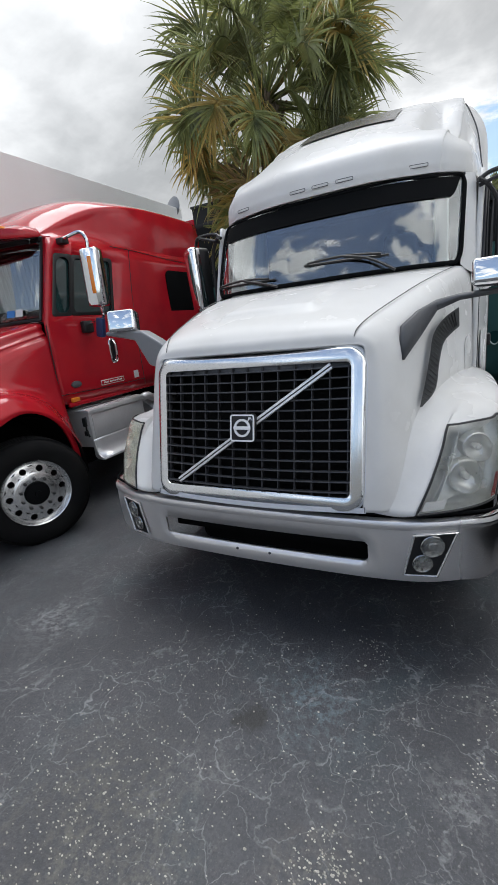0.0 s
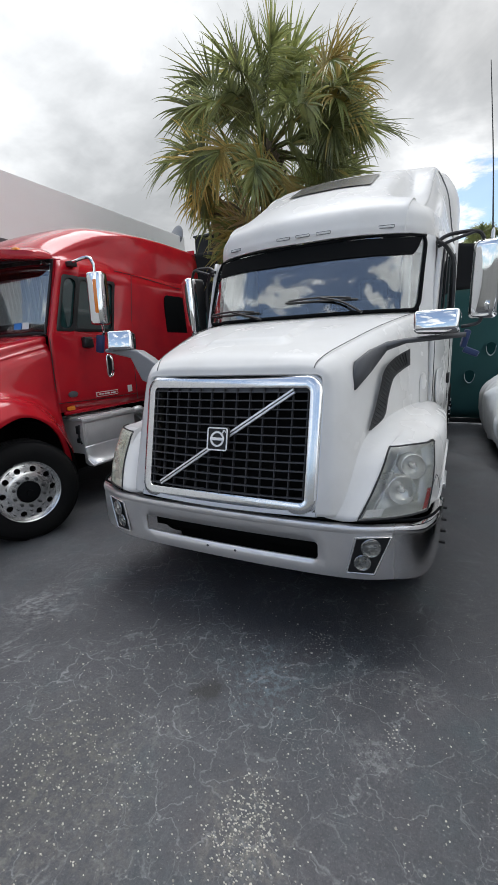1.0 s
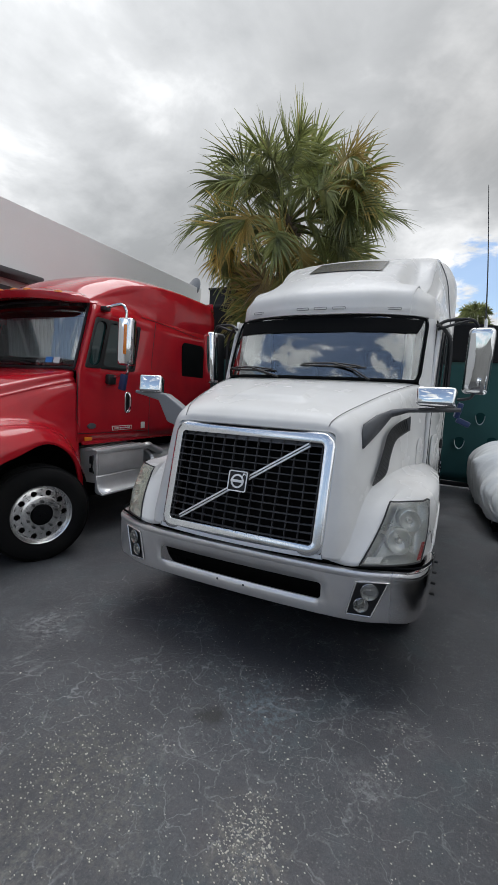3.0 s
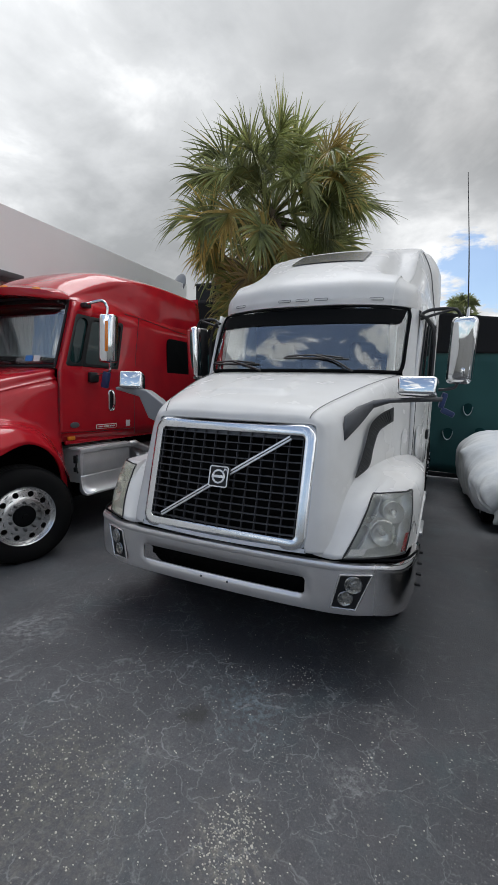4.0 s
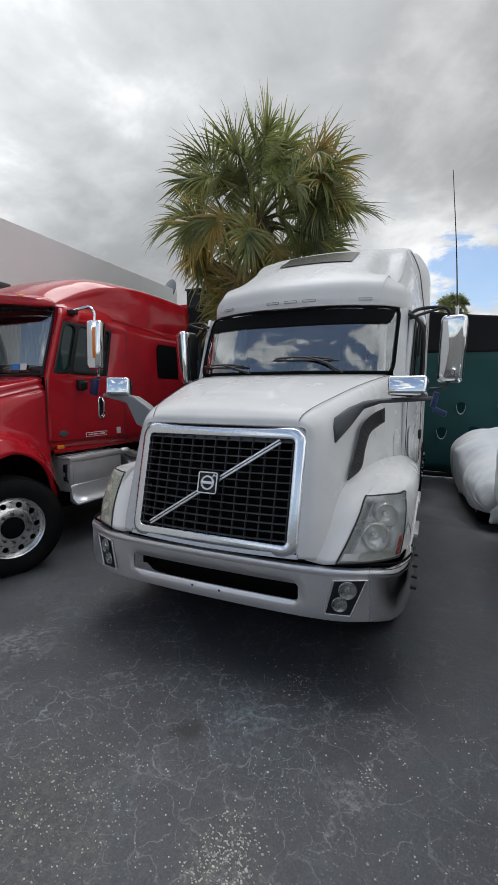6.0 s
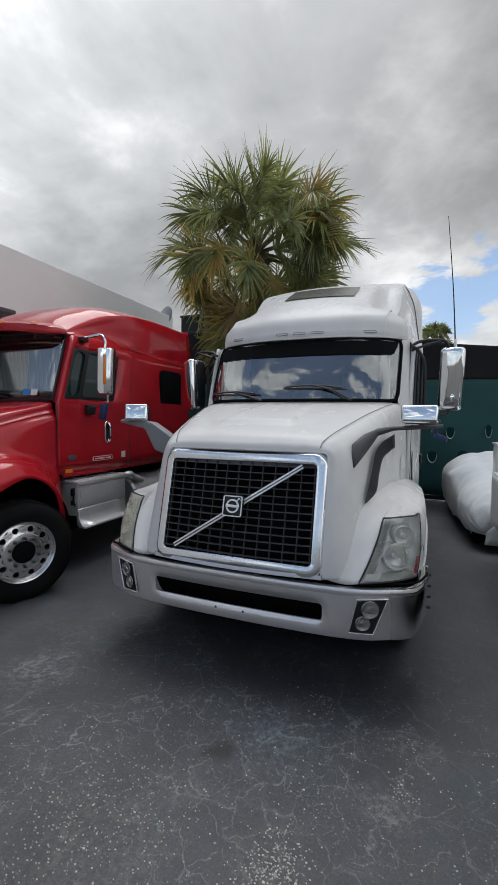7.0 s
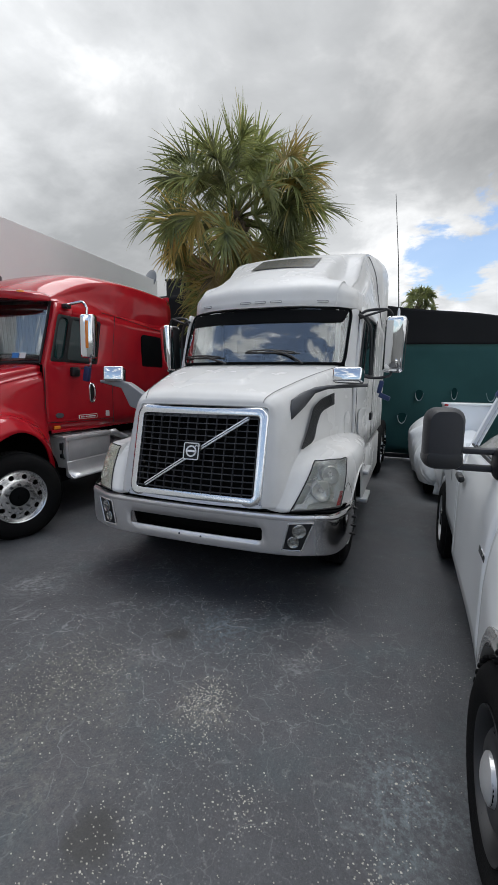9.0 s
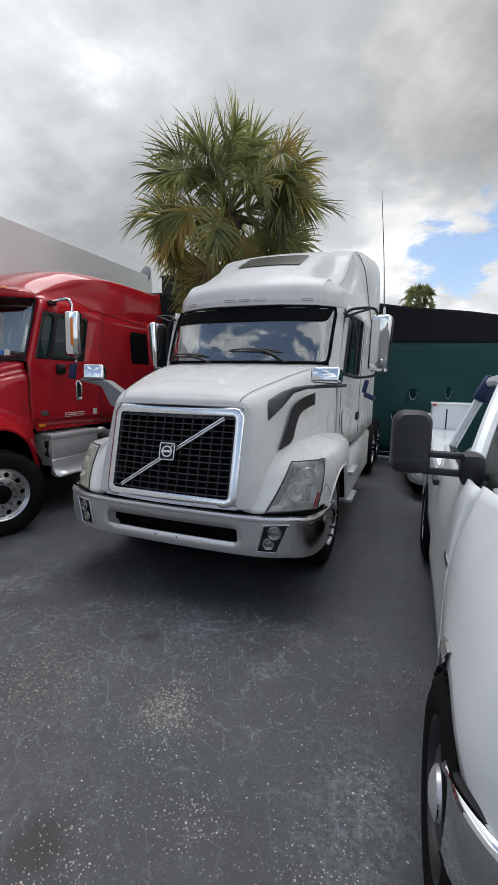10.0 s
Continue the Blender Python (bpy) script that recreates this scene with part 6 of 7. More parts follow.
    rf = [
        [(0, 1.30, 2.96), (0, 1.50, 3.14), (0, 1.82, 3.31), (0, 2.25, 3.43), (0, 3.2, 3.49), (0, 4.36, 3.49)],
        [(0.6, 1.34, 2.95), (0.6, 1.55, 3.12), (0.62, 1.88, 3.29), (0.66, 2.30, 3.42), (0.68, 3.2, 3.48), (0.7, 4.36, 3.48)],
        [(0.86, 1.46, 2.93), (0.87, 1.72, 3.06), (0.90, 2.08, 3.22), (0.96, 2.50, 3.35), (1.0, 3.2, 3.41), (1.0, 4.36, 3.41)],
        [(0.92, 1.50, 2.90), (0.91, 1.80, 3.00), (0.93, 2.16, 3.12), (1.02, 2.58, 3.25), (1.06, 3.25, 3.31), (1.06, 4.36, 3.31)],
        [(0.98, 1.56, 2.87), (0.955, 1.88, 2.93), (0.965, 2.26, 2.98), (1.05, 2.66, 3.02), (1.082, 3.3, 3.05), (1.082, 4.36, 3.05)],
        [(1.035, 1.62, 2.84), (1.045, 1.95, 2.84), (1.065, 2.33, 2.84), (1.08, 2.7, 2.84), (1.082, 3.3, 2.84), (1.082, 4.36, 2.84)],
    ]
    thick(part("roof_fairing", grid_bm(loft(mirrored(rf), 40, 81)), M["red"], T), 0.02)
    part("back_wall", box_bm(2.1, 0.04, 2.3, (0, 4.34, 2.3), 0.01), M["red"], T)
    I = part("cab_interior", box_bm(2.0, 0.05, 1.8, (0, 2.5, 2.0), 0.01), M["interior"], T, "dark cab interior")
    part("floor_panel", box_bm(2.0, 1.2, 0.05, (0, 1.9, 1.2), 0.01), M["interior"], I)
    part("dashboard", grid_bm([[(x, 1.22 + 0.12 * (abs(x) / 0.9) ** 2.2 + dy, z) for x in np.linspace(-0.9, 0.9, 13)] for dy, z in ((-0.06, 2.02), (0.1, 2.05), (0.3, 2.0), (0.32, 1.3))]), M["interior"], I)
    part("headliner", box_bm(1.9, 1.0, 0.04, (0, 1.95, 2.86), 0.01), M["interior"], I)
    for k in range(26):      # hanging curtain behind the seats
        x = -0.95 + k * 0.076
        part("curtain_fold", tube_bm([(x, 1.78, 2.80), (x + 0.02, 1.79, 2.3), (x + 0.01, 1.77, 1.6)], 0.042, 8, 6), M["cloth"], I, "pale hanging curtain")
    part("sun_shade", grid_bm([[(x, 1.40 + 0.10 * (abs(x) / 0.9) ** 2.2 + dy, z) for x in np.linspace(-0.9, 0.9, 13)] for dy, z in ((0.0, 2.86), (-0.05, 2.70))]), M["interior"], I)
    part("wiper", tube_bm([(-0.2, 1.04, 2.09), (0.1, 1.05, 2.12), (0.42, 1.07, 2.09)], 0.010, 6, 8), M["black"], T)
    # hidden blocks made large to stop light passing beneath the truck
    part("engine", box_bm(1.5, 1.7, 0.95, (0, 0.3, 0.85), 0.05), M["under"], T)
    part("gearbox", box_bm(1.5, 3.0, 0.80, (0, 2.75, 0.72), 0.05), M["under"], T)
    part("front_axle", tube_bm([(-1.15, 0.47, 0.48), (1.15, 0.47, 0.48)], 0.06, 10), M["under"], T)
    part("small_label", box_bm(0.004, 0.09, 0.09, (1.118, 2.36, 1.33), 0.001), M["white"], T, "small white paper label")
    return T


M["sky_blue"] = material("blue_sticker", (0.03, 0.16, 0.45), 0.5, var=0.1, bump=0.0)
M["wheel_alloy"] = material("polished_alloy", (0.80, 0.80, 0.79), 0.24, metal=0.9, var=0.05, grain=0.04, bump=0.003, alt=(0.66, 0.66, 0.66))
M["bright_sheet"] = material("bright_aluminium_sheet", (0.80, 0.80, 0.80), 0.34, metal=0.55, var=0.05, grain=0.05, bump=0.003, alt=(0.70, 0.70, 0.70))
red_truck()


# ---- the white work pickup ----
M["rim_dark"] = material("dull_steel_rim", (0.045, 0.045, 0.047), 0.45, metal=0.3, var=0.1, bump=0.0)


def pickup():
    T = thing("pickup_truck", "white work pickup with a utility box and black towing mirrors", "pickup truck")
    X0 = 2.07
    xm = 3.06             # middle line
    side = lambda y, z: X0 + 0.42 * max(0, (z - 0.98)) ** 2 - 0.05 * math.exp(-((y + 1.46) / 0.55) ** 2) * max(0, min(1, (1.25 - z) / 0.4)) + 0.9 * max(0, -1.66 - y) ** 2 + 0.16 * max(0, z - 0.9) * min(1, max(0, (-0.7 - y) / 0.5))
    # cab and front wing, one side with a wheel opening, mirrored about the middle
    W_Y, W_Z, W_R = -1.48, 0.42, 0.455

    def panel(y0, y1, ny, zt, cut=True):
        rows = []
        for k in np.linspace(0, 1, 15):
            row = []
            for y in np.linspace(y0, y1, ny):
                zb = 0.48
                if cut and abs(y - W_Y) < W_R:
                    zb = max(zb, W_Z + math.sqrt(W_R ** 2 - (y - W_Y) ** 2))
                z = zb + (zt(y) - zb) * k
                row.append((side(y, z), y, z))
            rows.append(row)
        return rows

    def both(name, rows, mat, label="", t=0.02):
        for sx in (0, 1):
            R = [[(2 * xm - p[0] if sx else p[0], p[1], p[2]) for p in r] for r in rows]
            thick(part(name, grid_bm(R), M[mat], T, label), t, 0.0)

    both("front_wing", panel(-2.05, -0.86, 40, lambda y: 1.40 - 0.10 * max(0, -1.5 - y)), "pickup_white")
    both("door", panel(-0.85, 0.50, 14, lambda y: 1.38, False), "pickup_white")
    both("cab_corner", panel(0.508, 0.60, 3, lambda y: 1.38, False), "pickup_white")
    thick(part("cab_back", grid_bm([[(x, 0.60, z) for x in np.linspace(2.10, 2 * xm - 2.10, 5)] for z in (0.5, 1.38)]), M["pickup_white"], T), 0.02)
    # bonnet
    hood = [[(xm + sx * 0.86, y, 1.395 - 0.06 * max(0, -1.5 - y)) if abs(sx) == 1 else (xm + sx * 0.86, y, 1.395 - 0.06 * max(0, -1.5 - y) + 0.08 * (1 - abs(sx) ** 3)) for sx in np.linspace(-1, 1, 17)] for y in np.linspace(-2.05, -0.86, 12)]
    thick(part("bonnet", grid_bm(hood), M["pickup_white"], T), 0.02)
    part("bonnet_front", grid_bm([[(x, -2.05, z) for x in np.linspace(xm - 0.86, xm + 0.86, 9)] for z in (1.35, 1.15)]), M["pickup_white"], T)
    # chrome nose: grille and bumper
    part("grille", box_bm(1.5, 0.10, 0.42, (xm, -2.03, 0.94), 0.04), M["chrome"], T, "chrome grille")
    for k in range(3):
        part("grille_bar", box_bm(1.3, 0.04, 0.05, (xm, -2.09, 0.82 + 0.12 * k), 0.015), M["dark_grey"], T)
    bp = cr_curve([(2.00, -1.79, 0), (2.025, -1.87, 0), (2.11, -1.97, 0), (2.3, -2.08, 0), (2.6, -2.15, 0), (xm, -2.18, 0)], 21)
    bp = np.vstack([bp, [(2 * xm - p[0], p[1], 0) for p in bp[::-1][1:]]])
    thick(part("bumper", grid_bm([[(p[0], p[1] + dy, z) for p in bp] for dy, z in ((0.07, 0.762), (0.04, 0.768), (0.020, 0.762), (0.006, 0.746), (-0.004, 0.718), (-0.010, 0.68), (-0.006, 0.62), (0.01, 0.52), (0.06, 0.46))]), M["chrome"], T, "chrome front bumper"), 0.02)
    part("bumper_gap", tube_bm([(p[0] + 0.012, p[1] + 0.055, 0.772) for p in bp[2:-2]], 0.012, 6), M["black"], T)
    for sx in (0, 1):
        fx = lambda x: 2 * xm - x if sx else x
        R = [[(fx(side(-1.95 - 0.10 * a, 1.0) - 0.008), -1.95 - 0.10 * a, 0.80 + 0.30 * b) for a in np.linspace(0, 1, 7)] for b in np.linspace(0, 1, 7)]
        H = part("headlamp", grid_bm(R), M["lamp_bowl"], T, "clear headlamp with chrome surround")
        part("surround", tube_bm([R[0][0], R[0][3], R[0][6], R[3][6], R[6][6], R[6][3], R[6][0], R[3][0], R[0][0]], 0.016, 6), M["chrome"], H)
        # wheels
        wheel(T, Matrix.Translation((fx(2.13), W_Y, 0.41)) @ Matrix.Rotation((math.pi if not sx else 0) + 0.035, 4, "Z"), r=0.41, width=0.26, rim_r=0.235, holes=8, face_mat="rim_dark", dish=0.02, name="front_wheel", hub_out=0.02, nuts=0, lugs=44)
        wheel(T, Matrix.Translation((fx(2.185), 1.80, 0.41)) @ Matrix.Rotation(math.pi if not sx else 0, 4, "Z"), r=0.41, width=0.26, rim_r=0.235, holes=8, face_mat="aluminium", dish=0.02, name="rear_wheel", hub_out=0.02, nuts=0)
        for y, x in ((W_Y, 2.125), (1.80, 2.185)):
            part("hub_cap", turned_bm([(-0.02, 0.088), (0.000, 0.084), (0.008, 0.070), (0.016, 0.050), (0.020, 0.030), (0.021, 0)], 28, "x", Matrix.Translation((fx(x - 0.118), y, 0.41)) @ Matrix.Rotation(math.pi if not sx else 0, 4, "Z")), M["aluminium"], T, "bright hub cap")
        flare = [[(fx(side(W_Y + (W_R + dr) * math.cos(a), 0.6) + dx), W_Y + (W_R + dr) * math.cos(a), W_Z + (W_R + dr) * math.sin(a)) for dr, dx in ((0.060, 0.004), (0.055, -0.010), (0.036, -0.018), (0.030, -0.012), (0.012, -0.022), (-0.006, -0.016), (-0.010, 0.03))] for a in np.linspace(0.02, 1.50, 21)]
        part("arch_lip", grid_bm(flare), M["bright_trim"], T, "pale grey wheel arch flare")
        part("arch_liner", grid_bm([[(fx(x), W_Y + W_R * math.cos(a), W_Z + W_R * math.sin(a)) for x in (2.08, 2.5)] for a in np.linspace(0, math.pi, 17)]), M["under"], T)
        part("badge", box_bm(0.01, 0.16, 0.04, (fx(2.055), -0.72, 0.98), 0.004), M["chrome"], T)
        for y in (0.12,):
            part("door_handle", box_bm(0.045, 0.19, 0.05, (fx(2.04), y + 0.16, 1.17), 0.018), M["black"], T)
        for y in (-0.855, 0.504):
            part("door_gap", tube_bm([(fx(side(y, z) - 0.002), y, z) for z in (0.5, 0.8, 1.1, 1.28)], 0.006, 5), M["black"], T)
        # cabin frame and glass
        A0, A1, B0, B1 = (2.15, -0.55, 1.37), (2.37, 0.02, 1.86), (2.16, 0.58, 1.37), (2.355, 0.54, 1.86)
        f = lambda p: (fx(p[0]), p[1], p[2])
        part("windscreen_pillar", tube_bm([f(A0), f((2.255, -0.28, 1.635)), f(A1)], 0.042, 8, 8), M["pickup_white"], T)
        part("roof_rail", tube_bm([f(A1), f((2.375, 0.28, 1.875)), f(B1)], 0.040, 8, 8), M["pickup_white"], T)
        part("rear_pillar", tube_bm([f(B1), f(B0)], 0.034, 8), M["pickup_white"], T)
        part("window_seal", tube_bm([f((2.185, 0.53, 1.39)), f((2.36, 0.49, 1.83))], 0.012, 6), M["black"], T)
        sg = part("side_glass", grid_bm([[f(A0), f((2.155, 0.0, 1.37)), f(B0)], [f(A1), f((2.365, 0.28, 1.86)), f(B1)]]), M["thin_glass"], T, "clear side glass")
        sg.visible_shadow = False
        part("mirror_sail", thick_tri([f((2.142, -0.60, 1.36)), f((2.150, -0.38, 1.37)), f((2.215, -0.36, 1.56))]), M["black"], T, "black triangular mirror base")
        part("belt_trim", tube_bm([f((2.135, -0.58, 1.378)), f((2.135, 0.3, 1.378)), f((2.145, 0.58, 1.378))], 0.012, 6), M["black"], T)
        # towing mirror: upper and lower heads on two arms
        yaw = 6 if not sx else -6
        mm = part("towing_mirror", pillow_bm(0.205, 0.345, 0.17, 0.07, pose(fx(1.85), -0.50, 1.535, 0, 0, yaw), 0.80), M["mirror_black"], T, "large dark grey towing mirror")
        part("lower_head", pillow_bm(0.212, 0.11, 0.175, 0.05, pose(fx(1.85), -0.50, 1.425, 0, 0, yaw), 0.84), M["black"], mm)
        part("glass", prism_bm(rounded(0.17, 0.28, 0.04, 5), 0.006, 0.0, pose(fx(1.845), -0.405, 1.52, 0, 0, yaw)), M["chrome"], mm)
        for z in (1.478, 1.385):
            part("arm", box_bm(0.28, 0.06, 0.034, (fx(2.05), -0.52, z), 0.014), M["mirror_black"], mm)
        part("mount", box_bm(0.11, 0.16, 0.17, (fx(2.15), -0.55, 1.42), 0.035), M["black"], mm)
    part("roof", grid_bm([[(x, y, 1.885 + 0.05 * (1 - ((x - xm) / 0.70) ** 2)) for x in np.linspace(2.36, 2 * xm - 2.36, 13)] for y in (0.0, 0.2, 0.4, 0.58)]), M["pickup_white"], T)
    wsb = [(2.18, -0.63, 1.38), (2.5, -0.80, 1.42), (xm, -0.88, 1.44), (2 * xm - 2.5, -0.80, 1.42), (2 * xm - 2.18, -0.63, 1.38)]
    wst = [(2.38, 0.02, 1.87), (2.6, -0.05, 1.90), (xm, -0.08, 1.92), (2 * xm - 2.6, -0.05, 1.90), (2 * xm - 2.38, 0.02, 1.87)]
    part("windscreen", grid_bm([cr_curve(wsb, 17), cr_curve(wst, 17)]), M["thin_glass"], T).visible_shadow = False
    part("seat", box_bm(1.5, 0.16, 0.62, (xm, 0.40, 1.22), 0.05, 3), M["seat"], T)
    part("dashboard", box_bm(1.62, 0.30, 0.20, (xm, -0.50, 1.27), 0.06, 3), M["interior"], T)
    part("blue_clamp", box_bm(0.12, 0.10, 0.19, (0, 0, 0), 0.02, 2, pose(2.345, 0.50, 1.81, 0, 27, 0)), M["blue"], T, "blue plastic clamp")
    part("underbody", box_bm(1.7, 4.9, 0.30, (xm, 0.9, 0.52), 0.04), M["under"], T)
    # service body: side lockers over the rear wheels
    R_Y, R_R = 1.80, 0.48
    rows = []
    for k in np.linspace(0, 1, 9):
        row = []
        for y in np.linspace(0.62, 3.40, 57):
            zb = 0.60 if abs(y - R_Y) > R_R else max(0.60, 0.42 + math.sqrt(R_R ** 2 - (y - R_Y) ** 2))
            row.append((2.085, y, zb + (1.20 - zb) * k))
        rows.append(row)
    for sx in (0, 1):
        fx = lambda x: 2 * xm - x if sx else x
        U = thick(part("side_locker", grid_bm([[(fx(p[0]), p[1], p[2]) for p in r] for r in rows]), M["pickup_white"], T, "white steel side locker"), 0.02)
        part("locker_top", box_bm(0.46, 2.80, 0.025, (fx(2.30), 2.01, 1.21), 0.008), M["pickup_white"], U)
        part("locker_front", box_bm(0.44, 0.02, 0.62, (fx(2.31), 0.63, 0.90), 0.006), M["pickup_white"], U)
        part("locker_gap", box_bm(0.006, 0.010, 0.58, (fx(2.082), 1.28, 0.90)), M["black"], U)
        part("latch", box_bm(0.02, 0.06, 0.09, (fx(2.075), 1.08, 1.02), 0.008), M["chrome"], U)
    H = part("rear_box", box_bm(2 * (xm - 2.134), 0.40, 0.95, (xm, 3.63, 1.095), 0.02), M["pickup_white"], T, "tall white steel box across the rear")
    part("top_lip", box_bm(2 * (xm - 2.12), 0.44, 0.03, (xm, 3.63, 1.565), 0.01), M["pickup_white"], H)
    part("corner_lamp", box_bm(0.05, 0.02, 0.03, (2.16, 3.405, 1.555), 0.006), M["red_lens"], H)
    part("hinge_gap", box_bm(0.018, 0.006, 0.80, (2.32, 3.428, 1.10)), M["black"], H)
    part("open_flap", box_bm(0.30, 0.02, 0.22, (0, 0, 0), 0.006, 2, pose(2.55, 1.10, 1.52, 0, 35, 0)), M["pickup_white"], T)


M["thin_glass"] = material("clear_cab_glass", (0.78, 0.86, 0.85), 0.02, var=0, grain=0, bump=0.0, trans=1.0, ior=1.15, rough_var=0)


def thick_tri(c):
    """A small triangular plate."""
    bm = bmesh.new()
    a = [bm.verts.new(p) for p in c]
    b = [bm.verts.new((p[0] - 0.02, p[1], p[2])) for p in c]
    bm.faces.new(a)
    bm.faces.new(b[::-1])
    for i in range(3):
        bm.faces.new((a[i], a[(i + 1) % 3], b[(i + 1) % 3], b[i]))
    return bm


pickup()


# ---- the covered car ----
def covered_car():
    y_p = [4.08, 4.12, 4.24, 4.5, 4.95, 5.35, 5.8, 6.6, 7.2, 7.5, 7.62]
    top = [0.50, 0.62, 0.74, 0.84, 0.95, 1.12, 1.25, 1.27, 1.15, 0.95, 0.6]
    hw = [0.48, 0.58, 0.66, 0.73, 0.80, 0.86, 0.88, 0.88, 0.87, 0.82, 0.6]

    def crease(y, s, k):
        """Ridged folds that fan down from the roof."""
        u = (y - 5.6) / (0.35 + 0.75 * s)
        return 1 - 2.4 * abs(noise.noise((u * k, s * 1.1 + k, k * 3.7)))

    rows = []
    for y in np.linspace(4.08, 7.62, 130):
        t, w = np.interp(y, y_p, top), np.interp(y, y_p, hw)
        row = []
        for a in np.linspace(-1, 1, 101):
            s = abs(a)
            if s < 0.35:
                x, z = w * 0.52 * s / 0.35, t - 0.05 * (s / 0.35) ** 2
            elif s < 0.62:
                k = (s - 0.35) / 0.27
                x, z = w * (0.52 + 0.48 * math.sin(k * math.pi / 2) ** 0.9), t - 0.05 - (0.38 * t - 0.05) * (0.45 * k + 0.55 * (1 - math.cos(k * math.pi / 2)))
            else:
                k = (s - 0.62) / 0.38
                x, z = w * (1.0 - 0.07 * k * k), 0.62 * t * (1 - k) + 0.23 * k
            x += 0.10 * math.exp(-((y - 5.55) / 0.13) ** 2 - ((z - 0.92) / 0.10) ** 2)      # wing mirror under the cloth
            amt = 0.25 + 0.75 * min(1, s / 0.6) + 0.9 * min(1, max(0, (5.5 - y) / 0.8)) * min(1, max(0, (s - 0.3) / 0.4))
            fold = amt * (0.018 * crease(y, s, 1.7) + 0.016 * crease(y, s, 4.3) + 0.010 * crease(y + s, s, 9.1))
            row.append((2.64 - 0.02 * (y - 5.5) + math.copysign(1, a) * (x + fold), y + 0.03 * noise.noise((x * 6, z * 5, 2)), max(0.07, z + 0.03 * noise.noise((y * 3, a * 5, 9)) + 0.4 * fold * (1 - s))))
        rows.append(row)
    T = thing("covered_car", "small car under a wrinkled white protective cover", "car")
    thick(part("cover", grid_bm(rows), M["cover"], T, "wrinkled white car cover"), 0.006)
    # front skirt of the cover
    f = rows[0]
    sk = [f] + [[(p[0] + 0.03 * noise.noise((p[0] * 9, k, 0)), 4.08 - 0.05 * k + 0.06 * k * noise.noise((p[0] * 8, k * 2, 4)), max(0.08, p[2] * (1 - k) + 0.12 * k)) for p in f] for k in (0.25, 0.5, 0.75, 1.0)]
    thick(part("cover_front", grid_bm(sk), M["cover"], T), 0.006)
    for sx in (-1, 1):
        for y in (4.65, 6.9):
            wheel(T, Matrix.Translation((2.66 + sx * 0.56, y, 0.31)) @ Matrix.Rotation(0 if sx > 0 else math.pi, 4, "Z"), r=0.31, width=0.2, rim_r=0.2, holes=5, seg=28)


covered_car()


# ---- palms ----
def frond_bm(rng, elev, petiole, fan, droop, n=42):
    """A fan leaf: stalk from the origin along +x at elev; a down-curved rib with folded blades set along it, their tips hanging by droop."""
    bm = bmesh.new()
    ang, yaw = radians(elev), 0.0
    bend = rng.uniform(-0.05, 0.05)
    st = [Vector((0, 0, 0))]
    for k in range(6):
        st.append(st[-1] + Vector((math.cos(ang) * math.cos(yaw), math.sin(yaw), math.sin(ang))) * petiole / 6)
        ang -= radians(1 + 2 * droop)
        yaw += bend
    roll = rng.choice((-1, 1)) * rng.uniform(0.35, 1.45)
    rib, dirs = [st[-1]], []
    curl = radians(2 + 8.5 * min(1.1, droop) + rng.uniform(0, 4))
    for k in range(7):
        d = Vector((math.cos(ang) * math.cos(yaw), math.sin(yaw), math.sin(ang)))
        dirs.append(d)
        rib.append(rib[-1] + d * 0.34 * fan / 6)
        ang -= curl
    join_bm(bm, tube_bm([tuple(p) for p in st + rib[1:6]], [0.024, 0.014, 0.006], 5))
    spread = radians(rng.uniform(95, 122))
    for k in range(n):
        f = -1 + 2 * k / (n - 1)
        g = abs(f)
        s = (1 - g) ** 0.8 * 6
        i = min(int(s), 5)
        o, d = rib[i].lerp(rib[i + 1], s - i), dirs[i]
        side0 = Vector((-math.sin(yaw), math.cos(yaw), 0))
        up0 = d.cross(side0)
        side = side0 * math.cos(roll) + up0 * math.sin(roll)
        up = d.cross(side)
        a = f * spread + rng.uniform(-0.09, 0.09)
        L = fan * (0.84 - 0.16 * g * g) * rng.uniform(0.80, 1.10)
        v = (d * math.cos(a) + side * math.sin(a) + up * (0.38 * g + 0.04)).normalized()
        w = v.cross(up).normalized()
        p = o.copy()
        w0 = 0.027 * rng.uniform(0.75, 1.25)
        hang = (0.15 + 0.60 * droop) * rng.uniform(0.2, 2.0)
        prev = None
        for j in range(7):
            q = j / 6
            wd = w0 * ((0.5 + 2.0 * q) if q < 0.25 else 1.0 * (1.03 - q) / 0.78 + 0.015)
            fold = up * wd * 0.7
            row = [bm.verts.new(p - w * wd + fold), bm.verts.new(p), bm.verts.new(p + w * wd + fold)]
            if prev:
                for m in (0, 1):
                    bm.faces.new((prev[m], prev[m + 1], row[m + 1], row[m]))
            prev = row
            v = (v + Vector((rng.uniform(-0.05, 0.05), rng.uniform(-0.05, 0.05), -hang * (0.04 + 0.50 * q * q)))).normalized()
            p = p + v * L / 6
    return bm


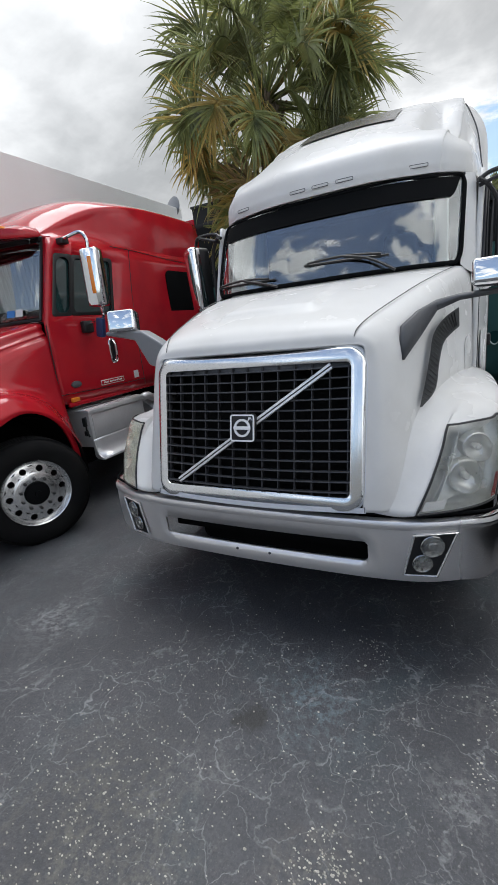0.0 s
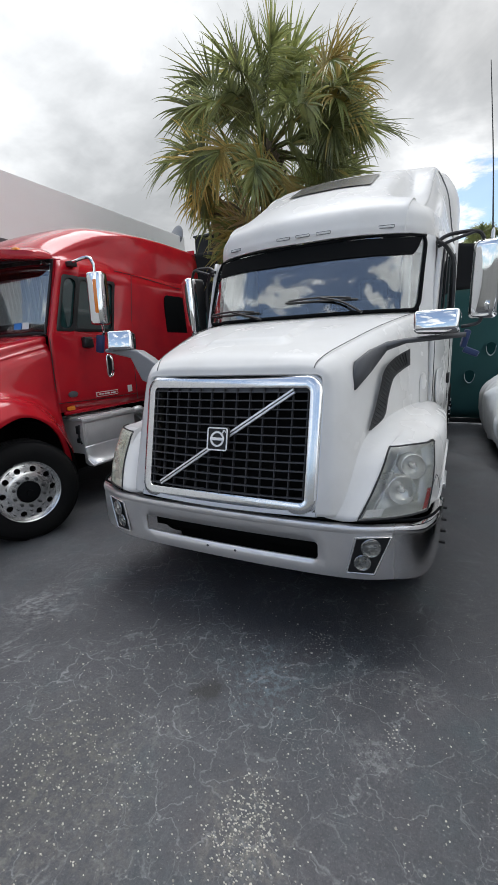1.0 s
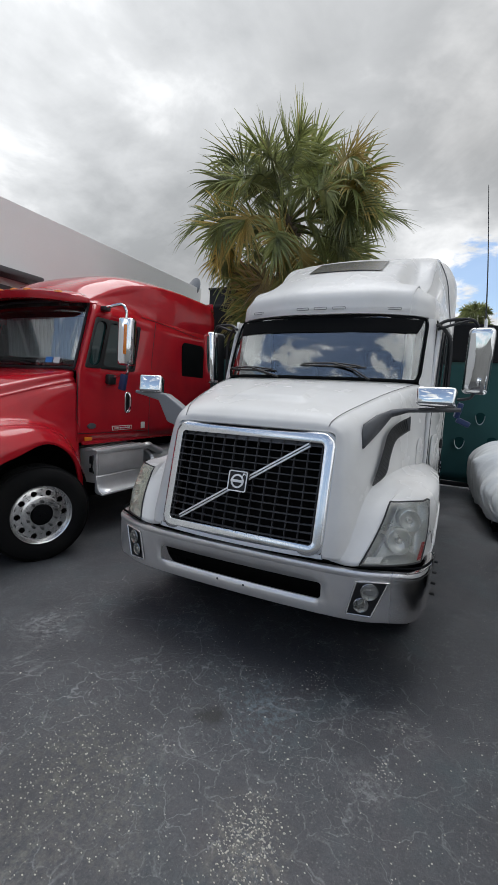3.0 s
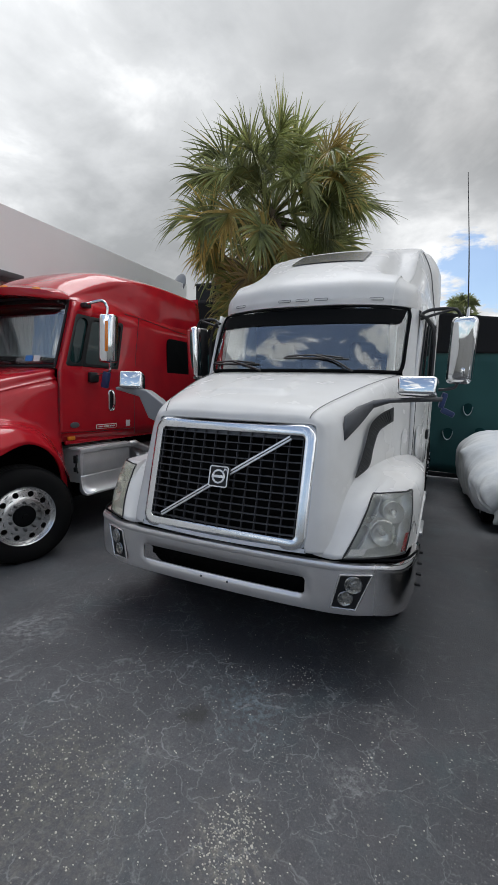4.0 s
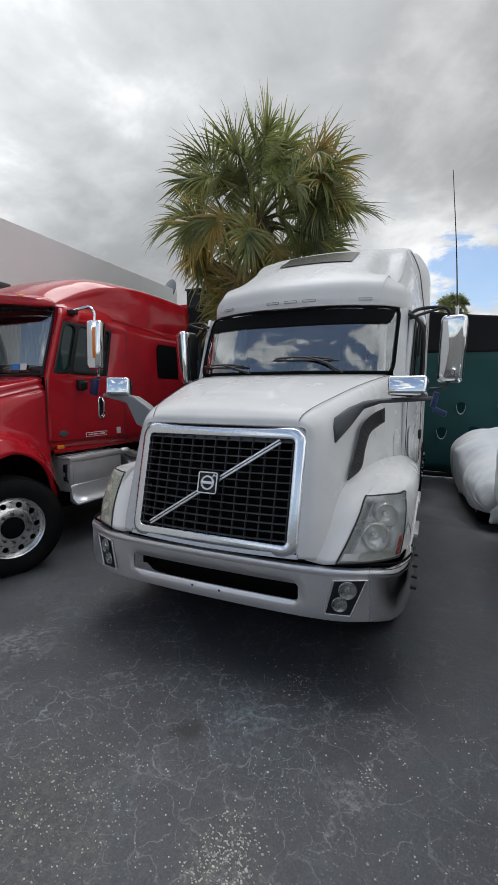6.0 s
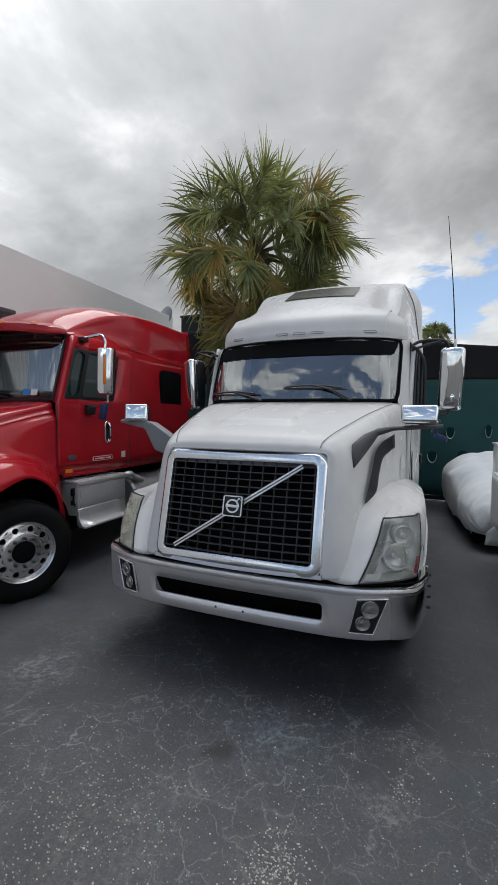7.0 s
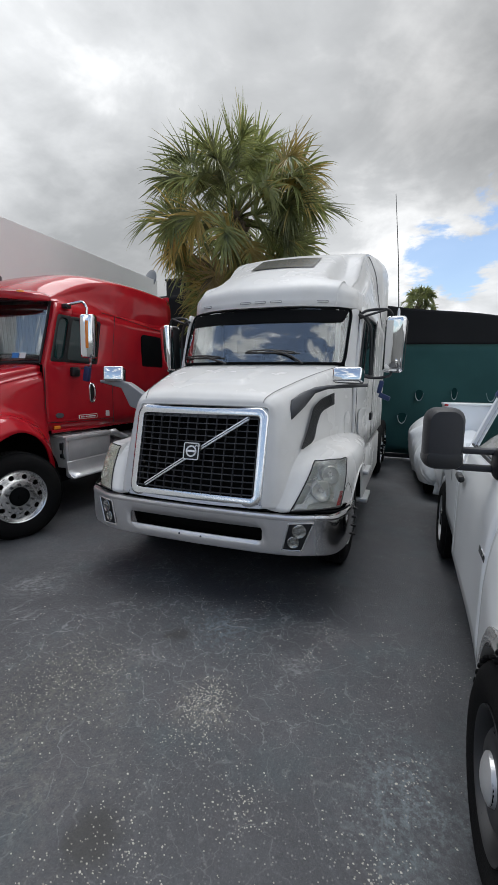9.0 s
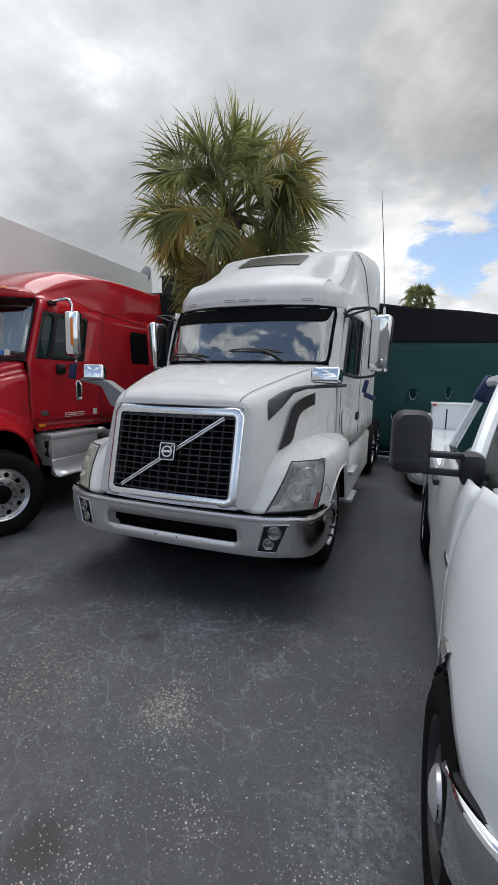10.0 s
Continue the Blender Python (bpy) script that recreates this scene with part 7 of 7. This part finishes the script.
def palm(at, size, count, dead, label, seed, trunk_h, r=0.17, skirt=0, stray=()):
    rng = random.Random(seed)
    T = thing("palm_tree", label, "palm tree", at=at)
    prof = [(0, r * 1.5), (0.15, r * 1.25), (0.5, r * 1.05)] + [(trunk_h * k / 14, r * (1.0 + (0.10 if k % 2 else 0.0) + 0.25 * max(0, k - 9) / 5)) for k in range(2, 15)] + [(trunk_h + 0.25, r * 0.6), (trunk_h + 0.3, 0)]
    part("trunk", turned_bm(prof, 18, "z"), M["bark"], T, "fibrous brown trunk")
    for k in range(46):          # old leaf bases
        a, z = k * 2.399, trunk_h * 0.55 + (trunk_h * 0.45) * k / 46
        part("boot", tube_bm([(r * math.cos(a), r * math.sin(a), z), ((r + 0.10) * math.cos(a), (r + 0.10) * math.sin(a), z + 0.16), ((r + 0.17) * math.cos(a), (r + 0.17) * math.sin(a), z + 0.30)], [0.05, 0.02], 5), M["bark"], T)
    hang = [frond_mesh(frond_bm(rng, rng.uniform(-30, -46), size * 0.64, size * 0.66, 0.75), m) for m in ("leaf_y", "leaf_d", "leaf")]
    for az, el, pet, fan, droop, m in stray[:8]:        # fans that stand out of the crown
        ob = new("frond", frond_mesh(frond_bm(rng, el, pet, fan, droop, 38), m))
        ob.parent = T
        ob.matrix_basis = pose(0, 0, trunk_h + 0.15, 0, 0, az)
    for k in range(count):
        q = (k + 0.5) / count
        el = 86 - 100 * q ** 0.9 + rng.uniform(-8, 8)
        m = "leaf_y" if q > 0.66 and rng.random() < 0.06 else "leaf"
        reach = 0.66 + 0.34 * min(1, 1.6 * q) if k % 3 else 0.50
        ob = new("frond", frond_mesh(frond_bm(rng, el, size * reach * rng.uniform(0.84, 1.04), size * rng.uniform(0.58, 0.70), 0.22 + 0.50 * q + rng.uniform(0, 0.25), 36), m))
        ob.parent = T
        ob.matrix_basis = pose(0, 0, trunk_h + 0.28 - 0.30 * q, 0, 0, math.degrees(k * 2.39996) + rng.uniform(-14, 14))
    for k in range(dead):
        ob = new("frond", hang[k % 3])
        ob.parent = T
        ob.matrix_basis = pose(0, 0, trunk_h - 0.05 - 0.45 * k / max(1, dead), 0, 0, math.degrees(k * 2.39996) + rng.uniform(-20, 20))
    for k in range(skirt):       # a ragged skirt of old fans on one side
        ob = new("frond", hang[(0, 2, 0)[k % 3]])
        ob.parent = T
        ob.matrix_basis = pose(0, 0, trunk_h - 0.35 - 0.09 * k, 0, 0, 188 + 14 * (k % 4) + rng.uniform(-8, 8))
    for az, el, pet, fan, droop, m in stray[8:]:        # old fans on the sunny side and low on the trunk
        ob = new("frond", frond_mesh(frond_bm(rng, el, pet, fan, droop, 38), m))
        ob.parent = T
        ob.matrix_basis = pose(0, 0, trunk_h + (0.15 if el > -40 else -1.15), 0, 0, az)
    return T


def frond_mesh(bm, mat):
    me = bpy.data.meshes.new("frond")
    bm.to_mesh(me)
    bm.free()
    me.materials.append(M[mat])
    return me


palm(Matrix.Translation((-2.18, 6.25, 0)), 1.48, 48, 8, "tall cabbage palm with green fans and hanging yellow-brown old fronds", 5, 5.35, skirt=10, stray=((21, 14, 1.50, 1.10, 0.35, "leaf"), (200, 8, 1.50, 1.10, 0.40, "leaf"), (12, -16, 1.35, 1.0, 0.7, "leaf"), (206, -20, 1.30, 0.9, 0.8, "leaf"), (32, -6, 1.3, 1.0, 0.6, "leaf"), (-69, -42, 0.9, 1.05, 0.9, "leaf_y"), (-105, -5, 1.15, 1.05, 0.85, "leaf_y"), (-30, -4, 1.15, 1.0, 0.8, "leaf"), (-2, 10, 1.45, 1.05, 0.5, "leaf"), (-18, 2, 1.40, 1.0, 0.7, "leaf"), (-8, 30, 1.40, 1.0, 0.5, "leaf_y"), (-125, -42, 0.75, 0.85, 1.0, "leaf_y"), (-165, -44, 0.8, 0.85, 1.0, "leaf"), (-145, -55, 0.75, 0.9, 1.0, "leaf_y"), (-58, -36, 1.15, 1.05, 1.0, "leaf_y"), (-66, -24, 1.3, 1.0, 1.0, "leaf_y"), (-158, -30, 1.30, 1.0, 0.8, "leaf"), (-10, -26, 1.35, 1.0, 0.8, "leaf"), (-122, -6, 1.45, 1.0, 0.9, "leaf_y"), (-22, 30, 1.55, 0.95, 0.6, "leaf_y"), (-34, 14, 1.50, 0.95, 0.8, "leaf_y"), (-88, 22, 1.3, 1.05, 0.9, "leaf")))
palm(Matrix.Translation((1.9, 20.0, 0)), 0.66, 30, 3, "distant small green fan palm behind the fence", 9, 5.6)
